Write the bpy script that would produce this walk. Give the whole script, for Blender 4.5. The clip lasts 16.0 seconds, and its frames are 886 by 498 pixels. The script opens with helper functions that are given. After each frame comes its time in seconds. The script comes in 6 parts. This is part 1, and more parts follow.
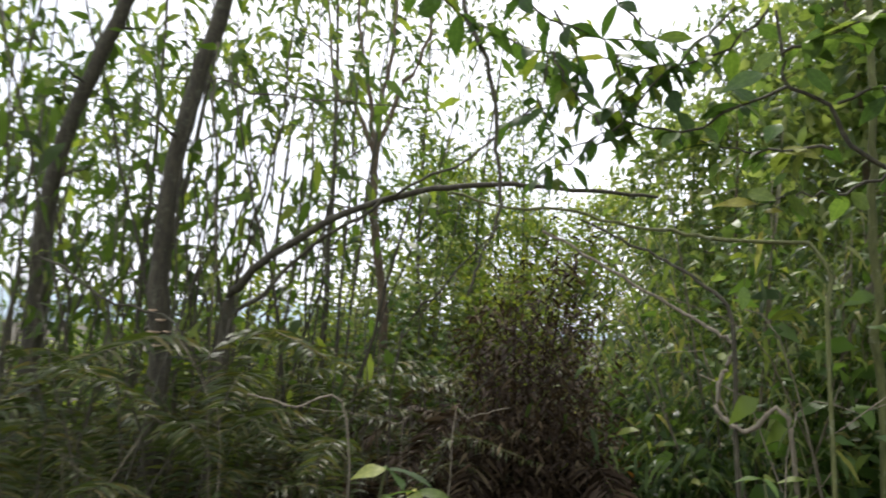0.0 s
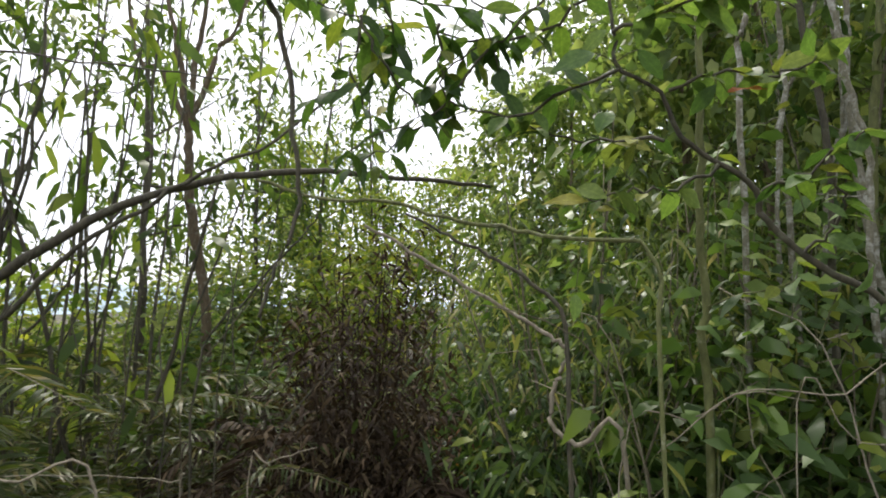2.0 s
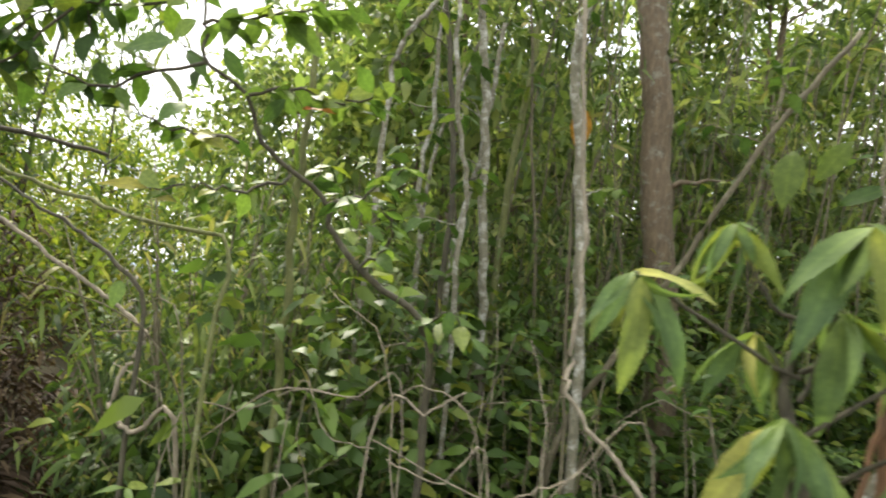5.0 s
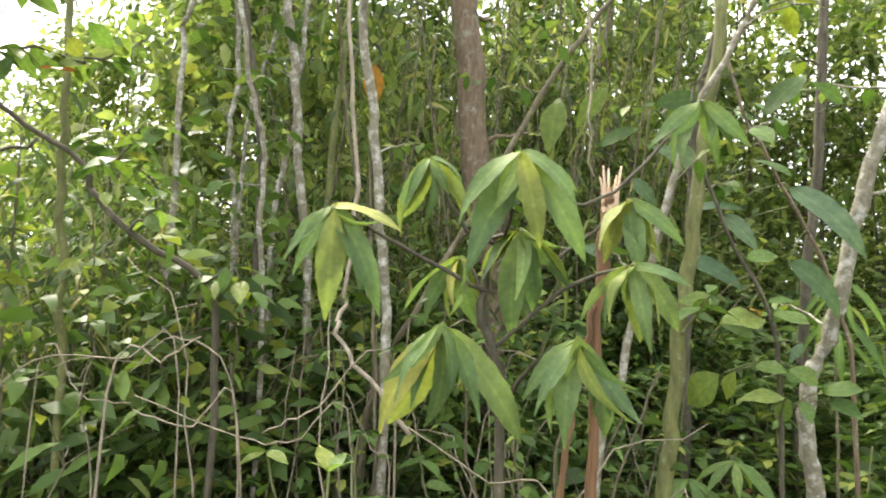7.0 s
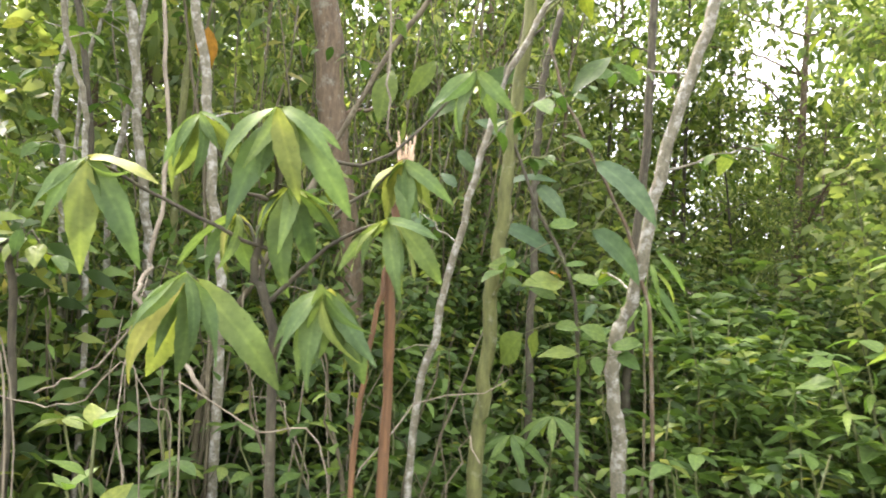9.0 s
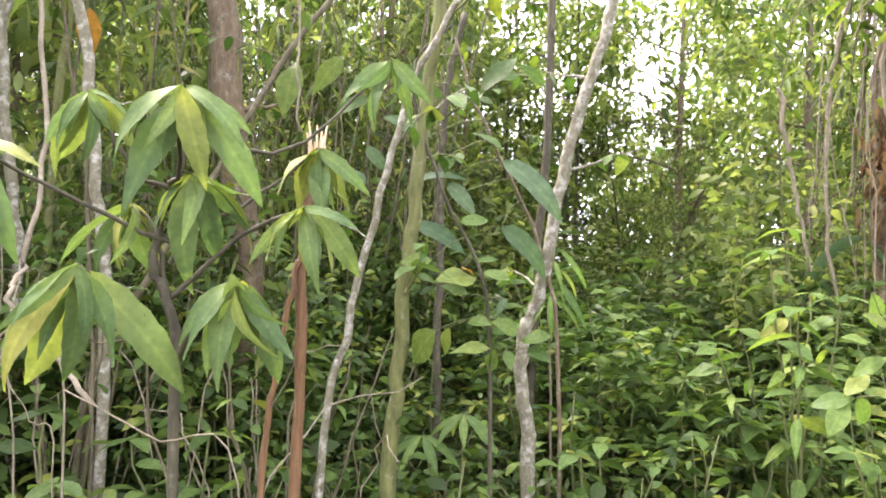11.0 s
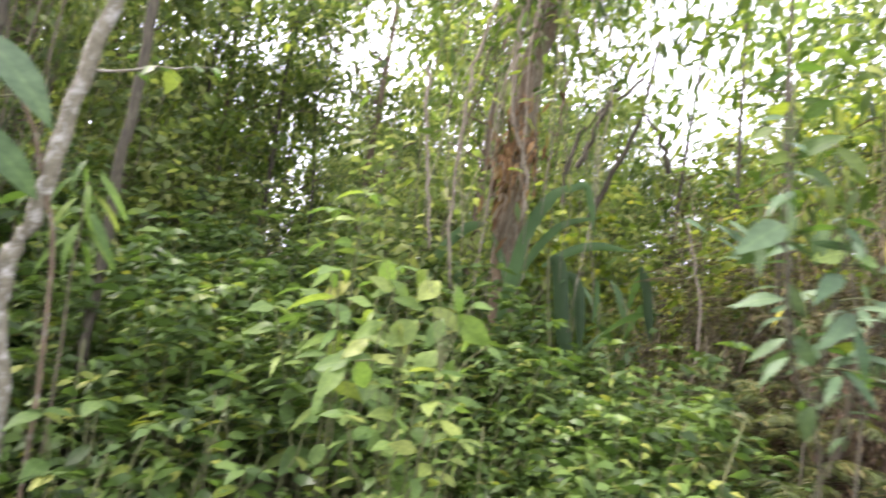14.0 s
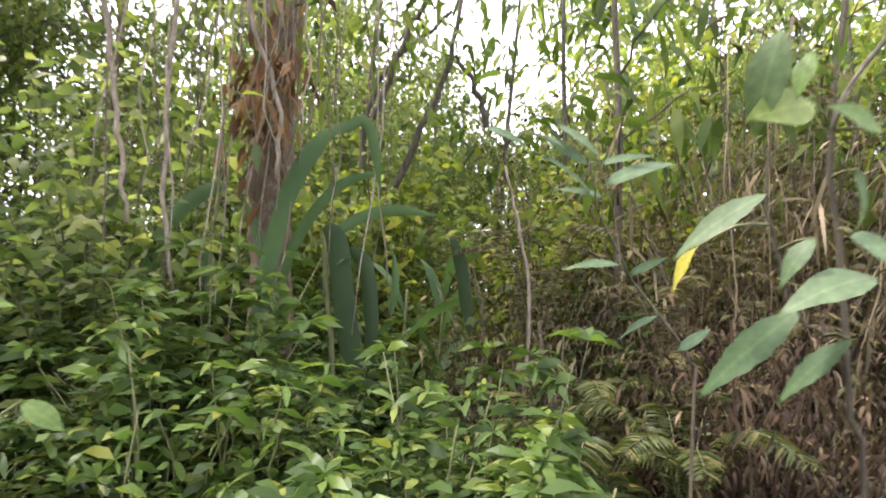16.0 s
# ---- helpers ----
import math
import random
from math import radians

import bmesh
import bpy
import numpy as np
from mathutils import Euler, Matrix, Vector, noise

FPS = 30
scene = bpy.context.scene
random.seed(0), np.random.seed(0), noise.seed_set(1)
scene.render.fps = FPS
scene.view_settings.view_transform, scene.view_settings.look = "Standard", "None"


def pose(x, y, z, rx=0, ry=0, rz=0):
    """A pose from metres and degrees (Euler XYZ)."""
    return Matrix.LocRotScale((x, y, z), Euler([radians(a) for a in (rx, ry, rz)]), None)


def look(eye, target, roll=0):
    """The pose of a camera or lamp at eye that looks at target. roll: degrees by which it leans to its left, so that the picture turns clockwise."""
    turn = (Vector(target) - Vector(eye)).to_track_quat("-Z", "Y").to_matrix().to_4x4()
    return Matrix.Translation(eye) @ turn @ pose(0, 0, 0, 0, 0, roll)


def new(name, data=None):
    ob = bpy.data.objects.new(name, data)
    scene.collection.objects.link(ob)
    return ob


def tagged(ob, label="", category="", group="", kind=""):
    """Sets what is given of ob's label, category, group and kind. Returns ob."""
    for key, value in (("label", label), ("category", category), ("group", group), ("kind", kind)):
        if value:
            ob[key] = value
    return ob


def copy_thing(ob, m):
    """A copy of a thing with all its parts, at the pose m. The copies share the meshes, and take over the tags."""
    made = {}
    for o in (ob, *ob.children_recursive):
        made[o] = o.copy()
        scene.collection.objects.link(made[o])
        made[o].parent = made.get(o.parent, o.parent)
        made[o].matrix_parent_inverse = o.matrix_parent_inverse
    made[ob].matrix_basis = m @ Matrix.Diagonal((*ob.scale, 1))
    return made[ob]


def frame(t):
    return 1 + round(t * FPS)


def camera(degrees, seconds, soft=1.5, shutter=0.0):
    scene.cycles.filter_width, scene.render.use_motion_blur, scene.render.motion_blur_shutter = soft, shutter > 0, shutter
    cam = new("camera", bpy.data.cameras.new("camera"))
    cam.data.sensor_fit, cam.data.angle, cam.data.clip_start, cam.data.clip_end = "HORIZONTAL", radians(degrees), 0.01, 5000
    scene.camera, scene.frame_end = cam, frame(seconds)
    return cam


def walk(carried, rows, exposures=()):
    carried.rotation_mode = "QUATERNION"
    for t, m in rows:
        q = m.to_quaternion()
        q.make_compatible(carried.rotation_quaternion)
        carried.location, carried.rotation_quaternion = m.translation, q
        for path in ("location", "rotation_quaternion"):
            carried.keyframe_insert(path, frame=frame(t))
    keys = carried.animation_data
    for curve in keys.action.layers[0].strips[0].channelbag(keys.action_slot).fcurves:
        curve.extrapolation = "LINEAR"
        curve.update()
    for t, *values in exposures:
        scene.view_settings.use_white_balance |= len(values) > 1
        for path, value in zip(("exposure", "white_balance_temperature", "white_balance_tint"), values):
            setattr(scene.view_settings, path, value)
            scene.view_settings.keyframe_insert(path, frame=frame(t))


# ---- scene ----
cam = camera(72, 16.0, soft=1.8, shutter=0.45)
PATH = [
    (0, (-0.192, -0.012, 1.392), (-0.054, 1.965, 1.661), 3.36),
    (0.5, (-0.136, 0.122, 1.441), (0.203, 2.077, 1.691), 3.10),
    (1, (-0.097, 0.185, 1.475), (0.374, 2.115, 1.700), 2.12),
    (1.5, (-0.064, 0.218, 1.493), (0.479, 2.131, 1.703), 1.38),
    (2, (-0.017, 0.258, 1.521), (0.588, 2.154, 1.718), 0.44),
    (2.5, (0.043, 0.300, 1.535), (0.714, 2.174, 1.731), 2.43),
    (3, (0.096, 0.324, 1.531), (0.850, 2.170, 1.692), 3.02),
    (3.5, (0.219, 0.349, 1.533), (1.123, 2.117, 1.769), 3.20),
    (4, (0.276, 0.270, 1.520), (1.312, 1.964, 1.758), 3.94),
    (4.5, (0.366, 0.134, 1.556), (1.483, 1.779, 1.773), 5.75),
    (5, (0.431, -0.031, 1.594), (1.662, 1.535, 1.775), 6.91),
    (5.2, (0.446, -0.115, 1.608), (1.710, 1.426, 1.772), 7.18),
    (7.3, (0.666, -0.349, 1.551), (2.170, 0.965, 1.661), 2.35),
    (7.5, (0.676, -0.373, 1.551), (2.202, 0.916, 1.659), 2.85),
    (8, (0.741, -0.428, 1.537), (2.313, 0.804, 1.633), 2.58),
    (8.5, (0.786, -0.496, 1.512), (2.402, 0.679, 1.589), 1.86),
    (9, (0.789, -0.572, 1.510), (2.442, 0.552, 1.582), 2.27),
    (9.2, (0.786, -0.607, 1.511), (2.447, 0.504, 1.576), 2.38),
    (11.3, (0.797, -0.494, 1.453), (2.626, 0.302, 1.594), 1.16),
    (11.5, (0.860, -0.480, 1.440), (2.693, 0.303, 1.602), 1.19),
    (12, (0.974, -0.552, 1.496), (2.830, 0.182, 1.626), 1.87),
    (12.5, (1.169, -0.744, 1.457), (3.051, -0.087, 1.615), 2.59),
    (13, (1.309, -0.875, 1.427), (3.206, -0.281, 1.646), 3.24),
    (13.5, (1.334, -1.007, 1.407), (3.276, -0.554, 1.563), 3.98),
    (14, (1.212, -1.171, 1.446), (3.210, -1.103, 1.526), 8.29),
    (14.5, (1.539, -1.479, 1.401), (3.525, -1.569, 1.614), 6.21),
    (15, (1.779, -1.592, 1.424), (3.763, -1.754, 1.618), 5.70),
    (15.5, (2.028, -1.595, 1.421), (3.984, -1.958, 1.626), 5.75),
    (16, (2.306, -1.640, 1.412), (4.256, -2.065, 1.548), 4.08),
]
walk(cam, [(t, look(eye, target, roll)) for t, eye, target, roll in PATH],
     exposures=[(0.0, 1.0, 6350, 14), (3.0, 1.25, 6600, 12), (5.0, 1.85, 6900, 10), (7.5, 2.42, 6800, 14), (11.5, 2.75, 6600, 23), (14.0, 2.55, 6350, 27), (16.0, 2.35, 6400, 29)])

# ---- light: bright hazy overcast, the veiled sun ahead of the first view ----
SUN_AZ, SUN_EL = 8.0, 54.0
world = bpy.data.worlds.new("sky")
scene.world = world
world.use_nodes = True
wt = world.node_tree
wt.nodes.clear()
sky = wt.nodes.new("ShaderNodeTexSky")
sky.sky_type, sky.sun_disc = "NISHITA", False
sky.sun_elevation, sky.sun_rotation = radians(SUN_EL), radians(SUN_AZ)
sky.air_density, sky.dust_density = 1.0, 4.0
cloud = wt.nodes.new("ShaderNodeTexNoise")
cloud.inputs["Scale"].default_value = 2.2
cloud.inputs["Detail"].default_value = 4.0
cramp = wt.nodes.new("ShaderNodeValToRGB")
cramp.color_ramp.elements[0].position, cramp.color_ramp.elements[0].color = 0.3, (8.0, 8.6, 9.4, 1)
cramp.color_ramp.elements[1].position, cramp.color_ramp.elements[1].color = 0.75, (12.5, 12.7, 13.0, 1)
cmix = wt.nodes.new("ShaderNodeMixRGB")
cmix.inputs[0].default_value = 0.72
bg = wt.nodes.new("ShaderNodeBackground")
bg.inputs["Strength"].default_value = 0.1
wo = wt.nodes.new("ShaderNodeOutputWorld")
wt.links.new(cloud.outputs["Fac"], cramp.inputs[0])
wt.links.new(sky.outputs[0], cmix.inputs[1])
wt.links.new(cramp.outputs[0], cmix.inputs[2])
wt.links.new(cmix.outputs[0], bg.inputs[0])
wt.links.new(bg.outputs[0], wo.inputs[0])
sun = new("sun", bpy.data.lights.new("sun", "SUN"))
sun.data.energy, sun.data.angle, sun.data.color = 2.3, radians(7), (1.0, 0.95, 0.85)
az, el = radians(SUN_AZ), radians(SUN_EL)
sun_way = Vector((math.sin(az) * math.cos(el), math.cos(az) * math.cos(el), math.sin(el)))
sun.matrix_world = look(sun_way * 40, (0, 0, 0))

# ---- materials ----


def ramp(nt, stops, interp="LINEAR"):
    r = nt.nodes.new("ShaderNodeValToRGB")
    r.color_ramp.interpolation = interp
    while len(r.color_ramp.elements) < len(stops):
        r.color_ramp.elements.new(0.5)
    for e, (p, c) in zip(r.color_ramp.elements, stops):
        e.position, e.color = p, (*c, 1)
    return r


def noise_node(nt, vec, scale, detail=4.0, rough=0.6):
    n = nt.nodes.new("ShaderNodeTexNoise")
    n.inputs["Scale"].default_value, n.inputs["Detail"].default_value = scale, detail
    n.inputs["Roughness"].default_value = rough
    nt.links.new(vec, n.inputs["Vector"])
    return n


def mul(nt, a, b, fac=1.0, kind="MULTIPLY"):
    m = nt.nodes.new("ShaderNodeMixRGB")
    m.blend_type = kind
    m.inputs[0].default_value = fac
    nt.links.new(a, m.inputs[1])
    nt.links.new(b, m.inputs[2])
    return m.outputs[0]


def base_material(name):
    m = bpy.data.materials.new(name)
    m.use_nodes = True
    nt = m.node_tree
    return m, nt, nt.nodes["Principled BSDF"], nt.nodes["Material Output"]


def leaf_material(name, stops, single=False, trans=0.35, rough=0.45, veins=0.0, spots=0.0, young=0.0):
    """Leaf: hue from a random number, mottling, midrib and side veins, light let through."""
    m, nt, bsdf, out = base_material(name)
    tc = nt.nodes.new("ShaderNodeTexCoord")
    if single:
        rnd = nt.nodes.new("ShaderNodeObjectInfo").outputs["Random"]
    else:
        rnd = nt.nodes.new("ShaderNodeNewGeometry").outputs["Random Per Island"]
    r = ramp(nt, stops)
    nt.links.new(rnd, r.inputs[0])
    n = noise_node(nt, tc.outputs["Object"], 7.0 if single else 2.3)
    nr = ramp(nt, [(0.3, (0.62, 0.66, 0.6)), (0.7, (1.2, 1.15, 1.1))])
    nt.links.new(n.outputs["Fac"], nr.inputs[0])
    col = mul(nt, r.outputs[0], nr.outputs[0])
    if veins:
        sep = nt.nodes.new("ShaderNodeSeparateXYZ")
        nt.links.new(tc.outputs["Object"], sep.inputs[0])
        ab = nt.nodes.new("ShaderNodeMath")
        ab.operation = "ABSOLUTE"
        nt.links.new(sep.outputs[0], ab.inputs[0])
        rib = ramp(nt, [(0.004, (1.22, 1.2, 1.12)), (0.022, (1, 1, 1))])
        nt.links.new(ab.outputs[0], rib.inputs[0])
        s1 = nt.nodes.new("ShaderNodeMath")
        s1.operation, s1.inputs[1].default_value = "MULTIPLY", 0.9
        nt.links.new(ab.outputs[0], s1.inputs[0])
        s2 = nt.nodes.new("ShaderNodeMath")
        s2.operation = "SUBTRACT"
        nt.links.new(sep.outputs[1], s2.inputs[0])
        nt.links.new(s1.outputs[0], s2.inputs[1])
        s3 = nt.nodes.new("ShaderNodeMath")
        s3.operation, s3.inputs[1].default_value = "MULTIPLY", 75.0
        nt.links.new(s2.outputs[0], s3.inputs[0])
        s4 = nt.nodes.new("ShaderNodeMath")
        s4.operation = "SINE"
        nt.links.new(s3.outputs[0], s4.inputs[0])
        vr = ramp(nt, [(0.0, (0.93, 0.94, 0.93)), (0.75, (1, 1, 1)), (0.98, (1.12, 1.1, 1.06))])
        mr = nt.nodes.new("ShaderNodeMapRange")
        mr.inputs[1].default_value = -1.0
        nt.links.new(s4.outputs[0], mr.inputs[0])
        nt.links.new(mr.outputs[0], vr.inputs[0])
        col = mul(nt, mul(nt, col, rib.outputs[0]), vr.outputs[0], veins)
    if young:
        sep2 = nt.nodes.new("ShaderNodeSeparateXYZ")
        nt.links.new(tc.outputs["Object"], sep2.inputs[0])
        yr = ramp(nt, [(0.02, (1.9, 1.55, 0.75)), (0.5, (1, 1, 1))])
        nt.links.new(sep2.outputs[1], yr.inputs[0])
        col = mul(nt, col, yr.outputs[0], young)
    if spots:
        v = noise_node(nt, tc.outputs["Object"], 16.0, 3.0)
        sr = ramp(nt, [(0.66, (1, 1, 1)), (0.74, (0.5, 0.3, 0.16))])
        nt.links.new(v.outputs["Fac"], sr.inputs[0])
        col = mul(nt, col, sr.outputs[0], spots)
    nt.links.new(col, bsdf.inputs["Base Color"])
    bsdf.inputs["Roughness"].default_value = rough
    bsdf.inputs["Specular IOR Level"].default_value = 0.2
    tr = nt.nodes.new("ShaderNodeBsdfTranslucent")
    warm = nt.nodes.new("ShaderNodeMixRGB")
    warm.blend_type, warm.inputs[0].default_value = "MULTIPLY", 1.0
    warm.inputs[2].default_value = (1.5, 1.6, 0.85, 1)
    nt.links.new(col, warm.inputs[1])
    nt.links.new(warm.outputs[0], tr.inputs[0])
    mx = nt.nodes.new("ShaderNodeMixShader")
    mx.inputs[0].default_value = trans
    nt.links.new(bsdf.outputs[0], mx.inputs[1])
    nt.links.new(tr.outputs[0], mx.inputs[2])
    nt.links.new(mx.outputs[0], out.inputs["Surface"])
    return m


def bark_material(name, dark, light, patch=None, patch_at=0.62, scale=14.0, stretch=0.25, rough=0.85, bump=0.6):
    """Bark: grain along the stem, blotches, and lichen or moss patches."""
    m, nt, bsdf, out = base_material(name)
    tc = nt.nodes.new("ShaderNodeTexCoord")
    mp = nt.nodes.new("ShaderNodeMapping")
    mp.inputs["Scale"].default_value = (1, 1, stretch)
    nt.links.new(tc.outputs["Object"], mp.inputs[0])
    g = noise_node(nt, mp.outputs[0], scale * 4, 6.0, 0.7)
    r = ramp(nt, [(0.3, dark), (0.7, light)])
    nt.links.new(g.outputs["Fac"], r.inputs[0])
    col = r.outputs[0]
    if patch:
        b = noise_node(nt, tc.outputs["Object"], scale * 1.5, 7.0, 0.72)
        pr = ramp(nt, [(patch_at - 0.09, (0, 0, 0)), (patch_at + 0.1, (1, 1, 1))])
        nt.links.new(b.outputs["Fac"], pr.inputs[0])
        mx = nt.nodes.new("ShaderNodeMixRGB")
        nt.links.new(pr.outputs[0], mx.inputs[0])
        nt.links.new(col, mx.inputs[1])
        mx.inputs[2].default_value = (*patch, 1)
        col = mx.outputs[0]
    nt.links.new(col, bsdf.inputs["Base Color"])
    bsdf.inputs["Roughness"].default_value = rough
    bp = nt.nodes.new("ShaderNodeBump")
    bp.inputs["Strength"].default_value, bp.inputs["Distance"].default_value = bump, 0.004
    nt.links.new(g.outputs["Fac"], bp.inputs["Height"])
    nt.links.new(bp.outputs[0], bsdf.inputs["Normal"])
    return m


DEEP, MID, LIT, YEL = (0.028, 0.054, 0.014), (0.062, 0.112, 0.026), (0.11, 0.175, 0.04), (0.21, 0.235, 0.05)
M = {
    "thicket": leaf_material("thicket_leaf", [(0.0, DEEP), (0.45, MID), (0.85, LIT), (1.0, YEL)]),
    "crown": leaf_material("crown_leaf", [(0.0, (0.035, 0.06, 0.015)), (0.6, (0.08, 0.13, 0.028)), (1.0, (0.19, 0.23, 0.045))], trans=0.52),
    # lit copy of the crown leaf: hazy sky brightness put into its colour
    "edge": leaf_material("forest_edge_leaf", [(0.0, (0.065, 0.1, 0.036)), (0.6, (0.15, 0.205, 0.07)), (1.0, (0.29, 0.32, 0.125))], trans=0.55),
    "far": leaf_material("far_leaf", [(0.0, (0.05, 0.085, 0.03)), (0.55, (0.12, 0.175, 0.06)), (1.0, (0.26, 0.3, 0.11))], trans=0.5),
    # sunlit look put into the colour: a brighter, yellower leaf
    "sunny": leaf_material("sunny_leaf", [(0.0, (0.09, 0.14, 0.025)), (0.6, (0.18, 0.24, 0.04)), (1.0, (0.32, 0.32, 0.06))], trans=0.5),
    # leaf green darkened to imitate shade under the canopy
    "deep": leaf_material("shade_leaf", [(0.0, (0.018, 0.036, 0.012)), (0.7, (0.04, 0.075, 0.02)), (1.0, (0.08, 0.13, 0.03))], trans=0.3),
    "bamboo": leaf_material("bamboo_leaf", [(0.0, (0.026, 0.045, 0.013)), (0.5, (0.07, 0.11, 0.03)), (0.85, (0.14, 0.18, 0.05)), (1.0, (0.27, 0.24, 0.1))], rough=0.6),
    "broad": leaf_material("broad_leaf", [(0.0, (0.06, 0.11, 0.03)), (0.6, (0.1, 0.16, 0.045)), (0.9, (0.16, 0.21, 0.055)), (1.0, (0.25, 0.26, 0.06))], True, 0.32, 0.5, 0.4, 0.35),
    "lime": leaf_material("lime_leaf", [(0.0, (0.085, 0.15, 0.04)), (0.6, (0.13, 0.2, 0.052)), (1.0, (0.21, 0.255, 0.07))], True, 0.4, 0.5, 0.4, 0.2),
    "droop": leaf_material("drooping_leaf", [(0.0, (0.07, 0.12, 0.05)), (0.55, (0.11, 0.17, 0.065)), (0.88, (0.16, 0.2, 0.06)), (1.0, (0.25, 0.26, 0.075))], True, 0.3, 0.62, 0.4, 0.6, 0.4),
    "grey": leaf_material("grey_leaf", [(0.0, (0.05, 0.095, 0.045)), (1.0, (0.095, 0.145, 0.075))], True, 0.25, 0.55, 0.35, 0.3),
    "dark_leaf": leaf_material("dark_single_leaf", [(0.0, (0.03, 0.06, 0.018)), (0.7, (0.06, 0.11, 0.025)), (1.0, (0.15, 0.18, 0.03))], True, 0.42, 0.55, 0.5, 0.3),
    "lance": leaf_material("lance_leaf", [(0.0, (0.07, 0.13, 0.035)), (0.6, (0.11, 0.185, 0.045)), (1.0, (0.19, 0.25, 0.06))], True, 0.38, 0.55, 0.3, 0.3),
    "yellow": leaf_material("yellow_leaf", [(0.0, (0.24, 0.24, 0.05)), (1.0, (0.32, 0.3, 0.06))], True, 0.4, 0.5, 0.6, 0.5),
    "red": leaf_material("red_leaf", [(0.0, (0.45, 0.14, 0.06)), (1.0, (0.5, 0.19, 0.08))], True, 0.4, 0.5, 0.6, 0.3),
    "orange": leaf_material("orange_leaf", [(0.0, (0.3, 0.15, 0.03)), (1.0, (0.34, 0.19, 0.035))], True, 0.35, 0.6, 0.6, 0.6),
    "blade": leaf_material("strap_blade", [(0.0, (0.03, 0.07, 0.03)), (0.7, (0.07, 0.13, 0.05)), (1.0, (0.16, 0.22, 0.08))], False, 0.35, 0.55),
    "strap": leaf_material("dark_strap", [(0.0, (0.02, 0.042, 0.018)), (1.0, (0.04, 0.07, 0.03))], False, 0.25, 0.55),
    "fern": leaf_material("fern_leaf", [(0.0, (0.028, 0.042, 0.013)), (0.7, (0.065, 0.085, 0.022)), (1.0, (0.14, 0.12, 0.045))]),
    "dry": leaf_material("half_dry_leaf", [(0.0, (0.035, 0.03, 0.014)), (0.45, (0.075, 0.066, 0.028)), (0.8, (0.09, 0.1, 0.036)), (1.0, (0.2, 0.155, 0.08))], False, 0.3, 0.65),
    "dead_fern": leaf_material("dead_fern", [(0.0, (0.018, 0.011, 0.006)), (0.6, (0.036, 0.023, 0.013)), (0.93, (0.075, 0.052, 0.028)), (1.0, (0.15, 0.12, 0.07))], False, 0.12, 0.8),
    "rust": leaf_material("rusty_fern", [(0.0, (0.06, 0.028, 0.01)), (0.6, (0.14, 0.06, 0.018)), (1.0, (0.26, 0.13, 0.04))], False, 0.3, 0.75),
    "straw": leaf_material("straw", [(0.0, (0.05, 0.04, 0.02)), (0.6, (0.12, 0.098, 0.052)), (1.0, (0.26, 0.22, 0.14))], False, 0.2, 0.7),
    "litter": leaf_material("leaf_litter", [(0.0, (0.05, 0.03, 0.015)), (0.5, (0.14, 0.08, 0.035)), (0.9, (0.26, 0.16, 0.07)), (1.0, (0.36, 0.28, 0.16))], False, 0.1, 0.8),
    "bark_dark": bark_material("dark_bark", (0.02, 0.018, 0.011), (0.085, 0.074, 0.043), (0.13, 0.14, 0.09), 0.64),
    "bark_brown": bark_material("brown_bark", (0.05, 0.035, 0.02), (0.16, 0.118, 0.068), (0.22, 0.22, 0.17), 0.62),
    "bark_pale": bark_material("lichen_bark", (0.08, 0.074, 0.045), (0.2, 0.185, 0.125), (0.42, 0.42, 0.37), 0.58, 18.0, 0.5),
    "bark_moss": bark_material("mossy_bark", (0.05, 0.055, 0.015), (0.15, 0.16, 0.05), (0.28, 0.29, 0.2), 0.66),
    "reed": bark_material("reed_stem", (0.045, 0.038, 0.02), (0.14, 0.12, 0.07), (0.23, 0.21, 0.14), 0.62, 9.0),
    "dead_stick": bark_material("dead_stick", (0.09, 0.075, 0.05), (0.28, 0.24, 0.17), (0.4, 0.37, 0.29), 0.66),
    "red_wood": bark_material("split_wood", (0.06, 0.032, 0.015), (0.19, 0.1, 0.042), (0.08, 0.05, 0.028), 0.66, 20.0, 0.08),
    "raw_wood": bark_material("raw_wood", (0.36, 0.25, 0.15), (0.6, 0.46, 0.32), None, 0.6, 20.0, 0.08),
    "green_stem": bark_material("green_stem", (0.05, 0.06, 0.02), (0.12, 0.13, 0.045), None),
}


def soil_material():
    m, nt, bsdf, out = base_material("soil")
    tc = nt.nodes.new("ShaderNodeTexCoord")
    a = noise_node(nt, tc.outputs["Object"], 1.1, 8.0, 0.7)
    b = noise_node(nt, tc.outputs["Object"], 22.0, 6.0, 0.7)
    r = ramp(nt, [(0.3, (0.026, 0.02, 0.011)), (0.5, (0.05, 0.04, 0.02)), (0.65, (0.045, 0.06, 0.018))])
    nt.links.new(a.outputs["Fac"], r.inputs[0])
    r2 = ramp(nt, [(0.3, (0.5, 0.5, 0.5)), (0.7, (1.5, 1.4, 1.3))])
    nt.links.new(b.outputs["Fac"], r2.inputs[0])
    nt.links.new(mul(nt, r.outputs[0], r2.outputs[0]), bsdf.inputs["Base Color"])
    bsdf.inputs["Roughness"].default_value = 0.95
    bp = nt.nodes.new("ShaderNodeBump")
    bp.inputs["Strength"].default_value, bp.inputs["Distance"].default_value = 0.8, 0.03
    nt.links.new(b.outputs["Fac"], bp.inputs["Height"])
    nt.links.new(bp.outputs[0], bsdf.inputs["Normal"])
    return m


M["soil"] = soil_material()

# ---- geometry helpers ----
rng = np.random.default_rng(7)
UP = np.array([0.0, 0.0, 1.0])


